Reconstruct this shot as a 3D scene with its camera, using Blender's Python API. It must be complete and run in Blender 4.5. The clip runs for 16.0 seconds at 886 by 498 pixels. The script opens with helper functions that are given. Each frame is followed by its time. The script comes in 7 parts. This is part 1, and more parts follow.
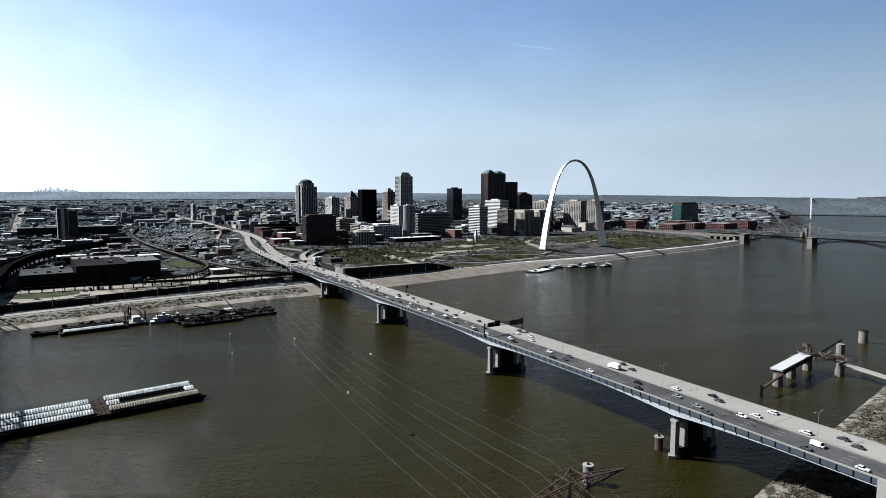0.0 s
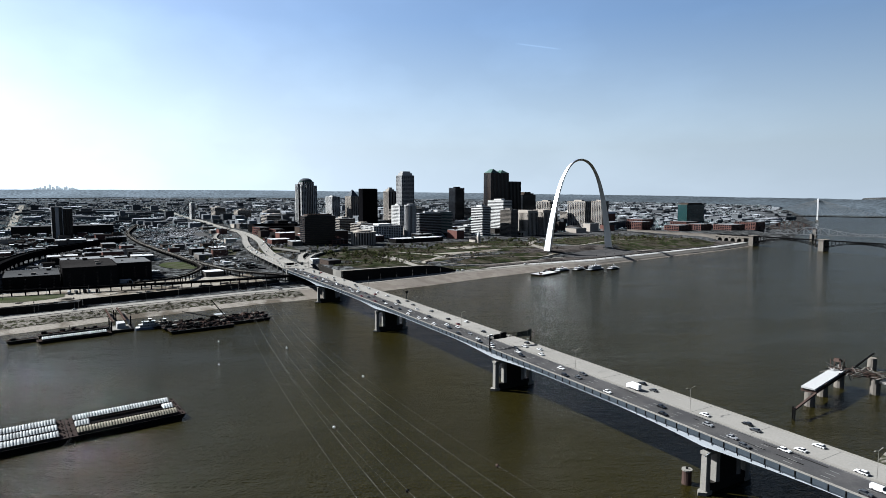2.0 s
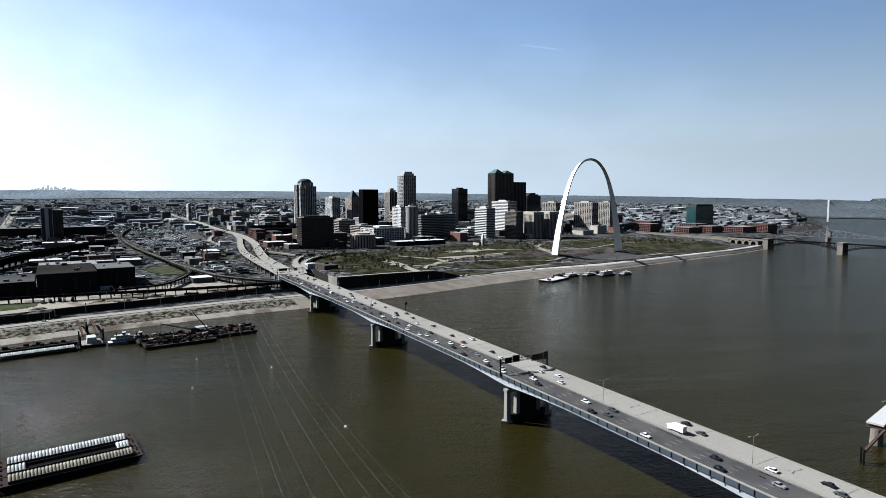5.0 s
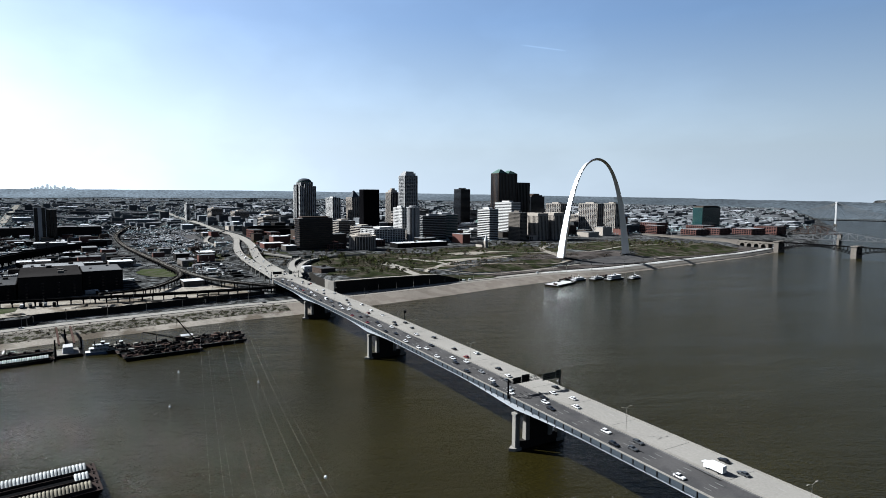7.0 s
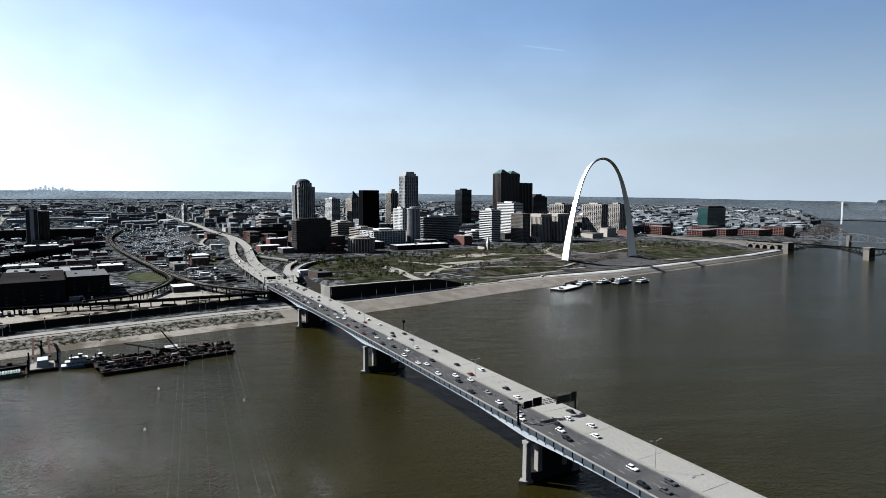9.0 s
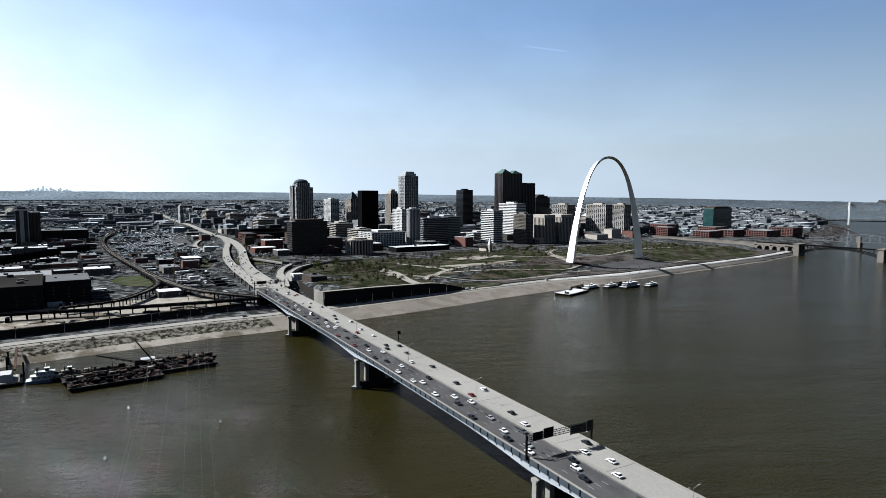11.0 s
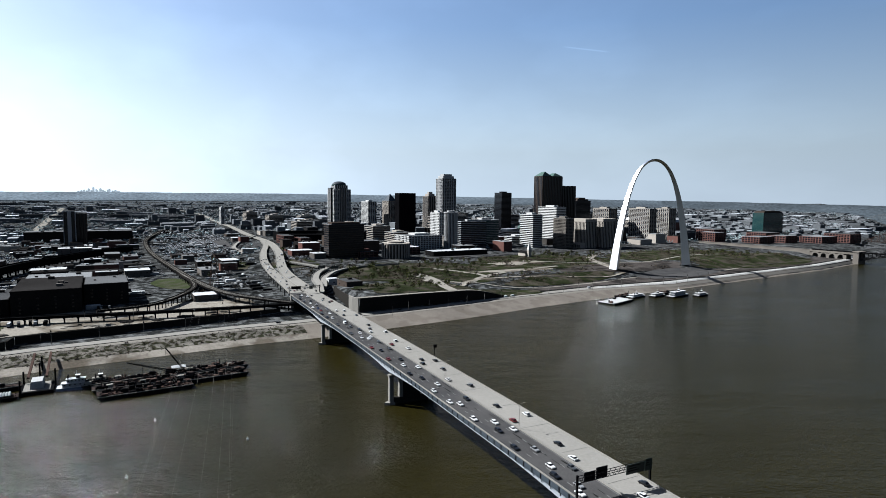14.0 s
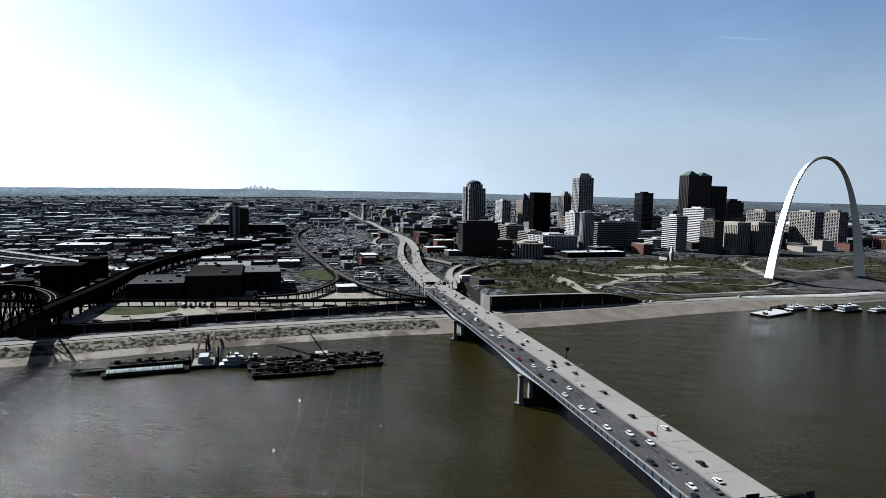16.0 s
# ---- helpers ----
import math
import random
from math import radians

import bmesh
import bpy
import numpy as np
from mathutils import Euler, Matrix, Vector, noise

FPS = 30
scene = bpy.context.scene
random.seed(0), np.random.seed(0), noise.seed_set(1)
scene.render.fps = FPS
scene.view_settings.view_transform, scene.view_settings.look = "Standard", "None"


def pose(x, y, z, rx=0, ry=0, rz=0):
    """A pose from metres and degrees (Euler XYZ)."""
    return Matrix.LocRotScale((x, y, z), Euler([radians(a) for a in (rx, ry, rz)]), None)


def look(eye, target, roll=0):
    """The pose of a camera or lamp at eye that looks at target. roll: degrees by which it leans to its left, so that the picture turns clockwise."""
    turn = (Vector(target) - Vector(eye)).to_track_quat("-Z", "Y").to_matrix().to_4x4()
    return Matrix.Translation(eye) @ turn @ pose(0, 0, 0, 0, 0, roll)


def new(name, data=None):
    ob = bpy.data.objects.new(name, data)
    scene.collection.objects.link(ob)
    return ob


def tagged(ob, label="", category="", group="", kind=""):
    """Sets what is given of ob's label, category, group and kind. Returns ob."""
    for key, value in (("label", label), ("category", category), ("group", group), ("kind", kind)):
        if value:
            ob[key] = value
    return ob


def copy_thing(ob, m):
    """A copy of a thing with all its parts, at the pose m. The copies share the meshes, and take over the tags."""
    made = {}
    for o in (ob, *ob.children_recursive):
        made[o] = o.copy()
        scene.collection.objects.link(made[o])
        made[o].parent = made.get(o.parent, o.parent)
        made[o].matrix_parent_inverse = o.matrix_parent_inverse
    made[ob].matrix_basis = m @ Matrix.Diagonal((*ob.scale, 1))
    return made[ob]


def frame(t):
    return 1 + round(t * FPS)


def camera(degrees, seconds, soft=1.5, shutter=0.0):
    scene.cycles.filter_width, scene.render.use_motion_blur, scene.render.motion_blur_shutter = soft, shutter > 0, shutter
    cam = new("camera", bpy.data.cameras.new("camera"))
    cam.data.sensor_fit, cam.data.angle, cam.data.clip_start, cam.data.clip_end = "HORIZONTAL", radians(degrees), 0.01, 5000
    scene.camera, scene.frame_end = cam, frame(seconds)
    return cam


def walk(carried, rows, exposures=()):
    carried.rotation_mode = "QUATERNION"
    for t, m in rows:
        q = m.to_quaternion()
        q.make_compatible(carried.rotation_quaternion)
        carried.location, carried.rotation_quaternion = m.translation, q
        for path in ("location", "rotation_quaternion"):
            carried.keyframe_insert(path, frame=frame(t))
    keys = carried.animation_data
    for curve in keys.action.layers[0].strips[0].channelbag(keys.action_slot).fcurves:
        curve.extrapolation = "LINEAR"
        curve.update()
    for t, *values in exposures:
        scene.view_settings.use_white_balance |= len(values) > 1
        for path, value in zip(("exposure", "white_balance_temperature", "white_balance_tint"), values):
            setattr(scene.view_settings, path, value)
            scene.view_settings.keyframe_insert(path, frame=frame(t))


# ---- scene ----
cam = camera(73.49, 16.0, soft=0.75)


def aim(x, y, z, turn, pitch, roll):
    a, p = radians(turn), radians(pitch)
    ahead = Vector((math.cos(a) * math.cos(p), math.sin(a) * math.cos(p), math.sin(p)))
    return look((x, y, z), Vector((x, y, z)) + ahead * 100, roll)


# seconds, place, heading, pitch, roll
PATH = [
    (0.0, aim(913.0, -976.2, 131.7, 145.57, -5.19, -0.14)),
    (0.5, aim(906.3, -971.5, 131.9, 145.61, -5.20, -0.06)),
    (1.0, aim(899.5, -966.8, 132.3, 145.63, -5.22, 0.05)),
    (1.5, aim(892.4, -962.0, 132.7, 145.68, -5.26, 0.13)),
    (2.0, aim(885.1, -957.3, 133.0, 145.74, -5.27, 0.08)),
    (2.5, aim(877.6, -952.4, 133.3, 145.77, -5.26, 0.17)),
    (3.0, aim(870.1, -947.5, 133.4, 145.79, -5.25, 0.16)),
    (3.5, aim(862.6, -942.5, 133.5, 145.88, -5.26, 0.19)),
    (4.0, aim(855.1, -937.5, 133.5, 145.91, -5.25, 0.13)),
    (6.5, aim(816.8, -911.5, 133.6, 146.12, -5.14, 0.25)),
    (7.0, aim(809.7, -906.7, 133.8, 146.17, -5.16, 0.32)),
    (7.5, aim(802.5, -901.9, 134.0, 146.22, -5.14, 0.36)),
    (8.0, aim(795.4, -897.2, 134.3, 146.25, -5.14, 0.40)),
    (8.5, aim(788.4, -892.7, 134.4, 146.25, -5.13, 0.33)),
    (9.0, aim(781.3, -888.1, 134.6, 146.27, -5.12, 0.21)),
    (11.5, aim(744.9, -861.0, 133.7, 146.53, -5.00, 0.13)),
    (12.0, aim(740.5, -858.3, 134.7, 147.32, -4.98, 0.26)),
    (12.5, aim(736.8, -856.2, 135.6, 147.65, -4.94, 0.16)),
    (13.0, aim(733.7, -854.7, 136.3, 147.59, -4.94, 0.25)),
    (13.5, aim(731.4, -853.8, 136.6, 148.02, -4.89, 0.34)),
    (14.0, aim(729.6, -853.4, 136.7, 149.99, -4.90, 0.42)),
    (14.5, aim(728.2, -853.3, 136.6, 153.13, -4.94, 0.57)),
    (15.0, aim(727.3, -853.1, 136.6, 158.32, -5.04, 0.90)),
    (15.5, aim(726.9, -853.0, 136.2, 161.16, -5.11, 1.00)),
    (16.0, aim(726.9, -852.8, 135.8, 162.80, -5.11, 0.99)),
]
walk(cam, PATH, [(0.0, 2.61, 5930, 9), (12.5, 2.60, 5930, 9), (14.0, 2.48, 5900, 9), (16.0, 2.34, 5830, 9)])

# ---- light: sun over the far bank, clear sky ----
SUN_AZ, SUN_EL = radians(220.2), radians(38.5)
to_sun = Vector((math.cos(SUN_AZ) * math.cos(SUN_EL), math.sin(SUN_AZ) * math.cos(SUN_EL), math.sin(SUN_EL)))
world = bpy.data.worlds.new("sky")
scene.world = world
world.use_nodes = True
wn, wl = world.node_tree.nodes, world.node_tree.links
sky = wn.new("ShaderNodeTexSky")
sky.sky_type = 'NISHITA'
sky.sun_disc = False
sky.sun_elevation = SUN_EL
sky.sun_rotation = math.atan2(to_sun.x, to_sun.y)
sky.air_density, sky.dust_density, sky.ozone_density = 1.0, 2.0, 2.8
# pale haze towards the horizon and thin streaks of high cloud
way = wn.new("ShaderNodeTexCoord")
xyz = wn.new("ShaderNodeSeparateXYZ"); wl.new(way.outputs["Generated"], xyz.inputs[0])
# no darker band under the haze: the lowest few degrees keep the tone above them
lift = wn.new("ShaderNodeMath"); lift.operation = 'MAXIMUM'; lift.inputs[1].default_value = 0.075
wl.new(xyz.outputs["Z"], lift.inputs[0])
raised = wn.new("ShaderNodeCombineXYZ")
wl.new(xyz.outputs["X"], raised.inputs[0]); wl.new(xyz.outputs["Y"], raised.inputs[1]); wl.new(lift.outputs[0], raised.inputs[2])
wl.new(raised.outputs[0], sky.inputs["Vector"])
low = wn.new("ShaderNodeMapRange"); wl.new(xyz.outputs["Z"], low.inputs["Value"])
low.inputs["From Min"].default_value, low.inputs["From Max"].default_value = 0.0, 0.27
low.inputs["To Min"].default_value, low.inputs["To Max"].default_value = 0.95, 0.0
streak = wn.new("ShaderNodeMapping"); streak.inputs["Scale"].default_value = (1.6, 5.0, 9.0); streak.inputs["Rotation"].default_value = (0.2, 0.35, 0.5)
wl.new(way.outputs["Generated"], streak.inputs["Vector"])
wisp = wn.new("ShaderNodeTexNoise"); wisp.inputs["Scale"].default_value, wisp.inputs["Detail"].default_value = 1.2, 5
wl.new(streak.outputs[0], wisp.inputs["Vector"])
veil = wn.new("ShaderNodeMapRange"); wl.new(wisp.outputs[0], veil.inputs["Value"])
veil.inputs["From Min"].default_value, veil.inputs["From Max"].default_value = 0.45, 0.75
veil.inputs["To Min"].default_value, veil.inputs["To Max"].default_value = 0.475, 0.525
grey = wn.new("ShaderNodeRGBToBW"); wl.new(sky.outputs[0], grey.inputs[0])
tint = wn.new("ShaderNodeVectorMath"); tint.operation = 'SCALE'; tint.inputs[0].default_value = (1.2, 1.36, 1.5)
wl.new(grey.outputs[0], tint.inputs["Scale"])
hazy = wn.new("ShaderNodeMix"); hazy.data_type = 'RGBA'
wl.new(low.outputs[0], hazy.inputs["Factor"]); wl.new(sky.outputs[0], hazy.inputs["A"]); wl.new(tint.outputs[0], hazy.inputs["B"])
# one short contrail
def sky_band(normal, low, high, flip):
    d = wn.new("ShaderNodeVectorMath"); d.operation = 'DOT_PRODUCT'; d.inputs[1].default_value = normal
    wl.new(way.outputs["Generated"], d.inputs[0])
    a = wn.new("ShaderNodeMath"); a.operation = 'ABSOLUTE'; wl.new(d.outputs["Value"], a.inputs[0])
    r = wn.new("ShaderNodeMapRange"); wl.new(a.outputs[0], r.inputs["Value"])
    r.inputs["From Min"].default_value, r.inputs["From Max"].default_value = low, high
    r.inputs["To Min"].default_value, r.inputs["To Max"].default_value = flip
    return r.outputs[0]


trail = wn.new("ShaderNodeMath"); trail.operation = 'MULTIPLY'
wl.new(sky_band((-0.2731, 0.0443, -0.9610), 0.0003, 0.0016, (0.16, 0.0)), trail.inputs[0])
wl.new(sky_band((-0.7099, 0.6648, 0.2324), 0.99925, 0.9997, (0.0, 1.0)), trail.inputs[1])
streaked = wn.new("ShaderNodeMath"); streaked.operation = 'ADD'; streaked.inputs[1].default_value = 1.0
wl.new(trail.outputs[0], streaked.inputs[0])
# the clear sky deepens on the side away from the sun
side = wn.new("ShaderNodeVectorMath"); side.operation = 'DOT_PRODUCT'
side.inputs[1].default_value = (math.cos(SUN_AZ), math.sin(SUN_AZ), 0.0)
wl.new(way.outputs["Generated"], side.inputs[0])
deep = wn.new("ShaderNodeMapRange"); deep.interpolation_type = 'SMOOTHSTEP'
deep.inputs["From Min"].default_value, deep.inputs["From Max"].default_value = -1.0, 0.15
deep.inputs["To Min"].default_value, deep.inputs["To Max"].default_value = 0.6, 1.05
wl.new(side.outputs["Value"], deep.inputs["Value"])
dim = wn.new("ShaderNodeMath"); dim.operation = 'MULTIPLY'
wl.new(deep.outputs[0], dim.inputs[0]); wl.new(veil.outputs[0], dim.inputs[1])
bright = wn.new("ShaderNodeMath"); bright.operation = 'MULTIPLY'
wl.new(dim.outputs[0], bright.inputs[0]); wl.new(streaked.outputs[0], bright.inputs[1])
lit = wn.new("ShaderNodeVectorMath"); lit.operation = 'SCALE'
wl.new(hazy.outputs["Result"], lit.inputs[0]); wl.new(bright.outputs[0], lit.inputs["Scale"])
wl.new(lit.outputs[0], wn["Background"].inputs[0])
wn["Background"].inputs[1].default_value = 0.05
sun_data = bpy.data.lights.new("sun", 'SUN')
sun_data.energy, sun_data.angle, sun_data.color = 5.0, radians(0.55), (1.0, 0.97, 0.92)
sun = new("sun", sun_data)
sun.matrix_world = look((0, 0, 500), Vector((0, 0, 500)) - to_sun)

# ---- materials ----
BASE_SCALE = 0.19  # scales every base colour down so that shade goes dark at high exposure


def material(name, colour, rough=0.8, metal=0.0, vary=0.25, scale=0.2, fine=None, bump=0.0, spot=None, spot_scale=0.03, random_obj=0.0, island=0.0, gloss=0.3):
    """A worn surface: base colour with coarse stains, finer grain, relief, and a change from piece to piece."""
    m = bpy.data.materials.new(name)
    m.use_nodes = True
    n, l = m.node_tree.nodes, m.node_tree.links
    b = n["Principled BSDF"]
    b.inputs["Roughness"].default_value, b.inputs["Metallic"].default_value = rough, metal
    b.inputs["Specular IOR Level"].default_value = gloss if rough < 0.55 else (0.03 if rough < 0.8 else 0.0)
    geo = n.new("ShaderNodeNewGeometry")
    def noise_at(s, detail):
        t = n.new("ShaderNodeTexNoise")
        t.inputs["Scale"].default_value, t.inputs["Detail"].default_value = s, detail
        l.new(geo.outputs["Position"], t.inputs["Vector"])
        return t.outputs[0]
    coarse, grain = noise_at(scale * 0.15, 4), noise_at(fine or scale * 3, 3)
    add = n.new("ShaderNodeMath"); add.operation = 'ADD'
    l.new(coarse, add.inputs[0]); l.new(grain, add.inputs[1])
    span = n.new("ShaderNodeMapRange")
    span.inputs["From Min"].default_value, span.inputs["From Max"].default_value = 0.7, 1.3
    span.inputs["To Min"].default_value, span.inputs["To Max"].default_value = 1 - vary, 1 + vary
    l.new(add.outputs[0], span.inputs["Value"])
    value = span.outputs[0]
    for out, amount in ((("Random"), random_obj), (("Random Per Island"), island)):
        if amount:
            src = n.new("ShaderNodeObjectInfo").outputs["Random"] if out == "Random" else geo.outputs["Random Per Island"]
            r = n.new("ShaderNodeMapRange")
            r.inputs["To Min"].default_value, r.inputs["To Max"].default_value = 1 - amount, 1 + amount * (1.9 if amount > 0.7 else 1)
            if amount > 0.7:  # most pieces dull, a few bright
                steep = n.new("ShaderNodeMath"); steep.operation = 'POWER'; steep.inputs[1].default_value = 2.6
                l.new(src, steep.inputs[0]); src = steep.outputs[0]
            l.new(src, r.inputs["Value"])
            mul = n.new("ShaderNodeMath"); mul.operation = 'MULTIPLY'
            l.new(value, mul.inputs[0]); l.new(r.outputs[0], mul.inputs[1])
            value = mul.outputs[0]
    base = n.new("ShaderNodeRGB"); base.outputs[0].default_value = (*(c * BASE_SCALE for c in colour), 1)
    col = base.outputs[0]
    if spot:
        mix = n.new("ShaderNodeMix"); mix.data_type = 'RGBA'
        ramp = n.new("ShaderNodeMapRange")
        ramp.inputs["From Min"].default_value, ramp.inputs["From Max"].default_value = 0.47, 0.57
        l.new(noise_at(spot_scale, 6), ramp.inputs["Value"])
        l.new(ramp.outputs[0], mix.inputs["Factor"])
        l.new(col, mix.inputs["A"]); mix.inputs["B"].default_value = (*(c * BASE_SCALE for c in spot), 1)
        col = mix.outputs["Result"]
    scaled = n.new("ShaderNodeVectorMath"); scaled.operation = 'SCALE'
    l.new(col, scaled.inputs[0]); l.new(value, scaled.inputs["Scale"])
    l.new(scaled.outputs[0], b.inputs["Base Color"])
    if bump:
        bp = n.new("ShaderNodeBump"); bp.inputs["Strength"].default_value = bump; bp.inputs["Distance"].default_value = 0.3
        l.new(grain, bp.inputs["Height"]); l.new(bp.outputs[0], b.inputs["Normal"])
    return m


def water_material():
    m = bpy.data.materials.new("river_water")
    m.use_nodes = True
    n, l = m.node_tree.nodes, m.node_tree.links
    b = n["Principled BSDF"]
    b.inputs["Roughness"].default_value = 0.08
    b.inputs["IOR"].default_value = 1.33
    b.inputs["Specular IOR Level"].default_value = 0.10
    geo = n.new("ShaderNodeNewGeometry")
    def wave(sx, sy, turn, detail):
        mp = n.new("ShaderNodeMapping")
        mp.vector_type = 'TEXTURE'
        mp.inputs["Scale"].default_value = (1 / sx, 1 / sy, 1)
        mp.inputs["Rotation"].default_value = (0, 0, radians(turn))
        l.new(geo.outputs["Position"], mp.inputs["Vector"])
        t = n.new("ShaderNodeTexNoise")
        t.inputs["Scale"].default_value, t.inputs["Detail"].default_value = 1.0, detail
        l.new(mp.outputs[0], t.inputs["Vector"])
        return t.outputs[0]
    silt = wave(0.004, 0.012, 95, 4)
    mix = n.new("ShaderNodeMix"); mix.data_type = 'RGBA'
    l.new(silt, mix.inputs["Factor"])
    mix.inputs["A"].default_value, mix.inputs["B"].default_value = (0.0040, 0.0034, 0.0008, 1), (0.0068, 0.0057, 0.0013, 1)
    l.new(mix.outputs["Result"], b.inputs["Base Color"])
    swell, big, small = wave(0.022, 0.07, 62, 3), wave(0.16, 0.30, 52, 2), wave(0.6, 0.9, 44, 3)
    b1 = n.new("ShaderNodeBump"); b1.inputs["Distance"].default_value = 1.0; b1.inputs["Strength"].default_value = 1.0
    b2 = n.new("ShaderNodeBump"); b2.inputs["Distance"].default_value = 1.2; b2.inputs["Strength"].default_value = 1.0
    # gusts: the chop is stronger in long patches
    gust = n.new("ShaderNodeMapRange"); l.new(wave(0.006, 0.02, 60, 4), gust.inputs["Value"])
    gust.inputs["From Min"].default_value, gust.inputs["From Max"].default_value = 0.35, 0.65
    gust.inputs["To Min"].default_value, gust.inputs["To Max"].default_value = 0.55, 1.0
    l.new(gust.outputs[0], b2.inputs["Strength"])
    l.new(big, b1.inputs["Height"]); l.new(small, b2.inputs["Height"])
    b0 = n.new("ShaderNodeBump"); b0.inputs["Distance"].default_value = 2.2; b0.inputs["Strength"].default_value = 1.0
    l.new(swell, b0.inputs["Height"]); l.new(b0.outputs[0], b1.inputs["Normal"])
    l.new(b1.outputs[0], b2.inputs["Normal"]); l.new(b2.outputs[0], b.inputs["Normal"])
    return m


WATER = water_material()
GROUND = material("city_ground", (0.035, 0.037, 0.036), 0.95, vary=0.9, scale=0.12, fine=0.45, spot=(0.16, 0.164, 0.164), spot_scale=0.09)
RUBBLE = material("rubble_bank", (0.27, 0.25, 0.215), 0.95, vary=0.7, scale=0.25, fine=0.8, spot=(0.055, 0.056, 0.036), spot_scale=0.2)
FIELD = material("mown_field", (0.075, 0.092, 0.045), 0.95, vary=0.25, scale=0.06, fine=0.6, spot=(0.11, 0.115, 0.075), spot_scale=0.06)
CONCRETE = material("concrete", (0.42, 0.40, 0.36), 0.9, vary=0.18, scale=0.2, fine=1.2)
PALE = material("pale_concrete_deck", (0.44, 0.42, 0.38), 0.9, vary=0.12, scale=0.15, fine=1.0)
QUAY = material("white_concrete_quay", (0.62, 0.61, 0.58), 0.9, vary=0.5, scale=0.15, fine=0.8)
ASPHALT = material("asphalt", (0.125, 0.122, 0.12), 0.9, vary=0.22, scale=0.3, fine=1.5, spot=(0.10, 0.099, 0.1), spot_scale=0.08)
PAINT = material("road_paint", (0.42, 0.42, 0.4), 0.7, vary=0.15, scale=1)
STEEL_PALE = material("pale_blue_painted_steel", (0.56, 0.60, 0.64), 0.6, vary=0.1, scale=0.5)
GREY_TRUSS = material("grey_painted_truss", (0.26, 0.27, 0.28), 0.7, vary=0.2, scale=0.3)
STEEL_BLUE = material("dark_blue_painted_steel", (0.05, 0.06, 0.13), 0.5, vary=0.15, scale=0.5)
STEEL_PANEL = material("grey_blue_painted_panel", (0.085, 0.105, 0.125), 0.6, vary=0.2, scale=0.6)
STEEL_DARK = material("blackened_steel", (0.012, 0.012, 0.0125), 0.85, vary=0.2, scale=0.5)
RUST = material("rusty_steel", (0.125, 0.085, 0.072), 0.8, vary=0.35, scale=0.6, fine=2.0)
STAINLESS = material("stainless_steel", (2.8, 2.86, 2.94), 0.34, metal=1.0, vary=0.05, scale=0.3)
GRASS = material("spring_grass", (0.034, 0.041, 0.020), 0.95, vary=0.75, scale=0.2, fine=0.5, spot=(0.085, 0.076, 0.058), spot_scale=0.045)
DIRT = material("bare_earth", (0.46, 0.42, 0.36), 0.95, vary=0.3, scale=0.06, fine=0.5, spot=(0.22, 0.19, 0.15), spot_scale=0.03)
EARTH = material("dark_dug_earth", (0.12, 0.107, 0.098), 0.95, vary=0.4, scale=0.08, fine=0.5, spot=(0.05, 0.045, 0.042), spot_scale=0.04)
COBBLE = material("cobbled_levee", (0.36, 0.32, 0.275), 0.95, vary=0.22, scale=0.1, fine=1.4, bump=0.4, spot=(0.29, 0.255, 0.215), spot_scale=0.05)
PATHWAY = material("pale_path", (0.42, 0.39, 0.34), 0.95, vary=0.2, scale=0.1, fine=0.7)
# weathered concrete with the shade of its unlit faces put into the colour
WALL_GREY = material("weathered_shaded_wall", (0.048, 0.045, 0.04), 0.95, vary=0.25, scale=0.15, fine=1.0)
TAN = material("tan_stone_facade", (0.68, 0.61, 0.53), 0.85, vary=0.15, scale=0.1, fine=0.8)
GREY_FACADE = material("grey_concrete_facade", (0.74, 0.74, 0.73), 0.85, vary=0.14, scale=0.1, fine=0.8)
WHITE_FACADE = material("white_panel_facade", (1.05, 1.04, 1.0), 0.8, vary=0.1, scale=0.1, fine=0.7)
BROWN_FACADE = material("brown_brick_facade", (0.125, 0.098, 0.082), 0.9, vary=0.2, scale=0.12, fine=1.0)
BRICK = material("red_brick_facade", (0.24, 0.125, 0.105), 0.9, vary=0.2, scale=0.12, fine=1.0)
BLACK_FACADE = material("black_metal_facade", (0.014, 0.014, 0.016), 0.8, vary=0.15, scale=0.1)
GLASS = material("dark_window_glass", (0.014, 0.017, 0.022), 0.2, vary=0.2, scale=0.2, gloss=0.18)
TEAL = material("teal_tinted_glass", (0.02, 0.07, 0.075), 0.15, vary=0.25, scale=0.08)
COPPER = material("green_copper_roof", (0.13, 0.22, 0.19), 0.7, vary=0.2, scale=0.2)
ROOF = material("flat_roof_gravel", (0.24, 0.245, 0.25), 0.95, vary=0.3, scale=0.08, fine=0.5, random_obj=0.6)
ROOF_WHITE = material("white_membrane_roof", (0.82, 0.83, 0.84), 0.85, vary=0.2, scale=0.08, fine=0.4, random_obj=0.2)
ROOF_DARK = material("tar_roof", (0.035, 0.033, 0.032), 0.95, vary=0.3, scale=0.08, fine=0.4, random_obj=0.4)
WALL_MIX = material("plain_city_wall", (0.17, 0.155, 0.14), 0.9, vary=0.2, scale=0.1, fine=0.6, random_obj=0.55)
HULL = material("black_hull_paint", (0.014, 0.014, 0.015), 0.85, vary=0.3, scale=0.4)
RUST_DECK = material("rust_red_deck", (0.07, 0.055, 0.05), 0.9, vary=0.3, scale=0.3, fine=1.5)
COVER = material("white_ribbed_covers", (0.80, 0.83, 0.82), 0.6, vary=0.35, scale=0.6, fine=1.6, random_obj=0.28)
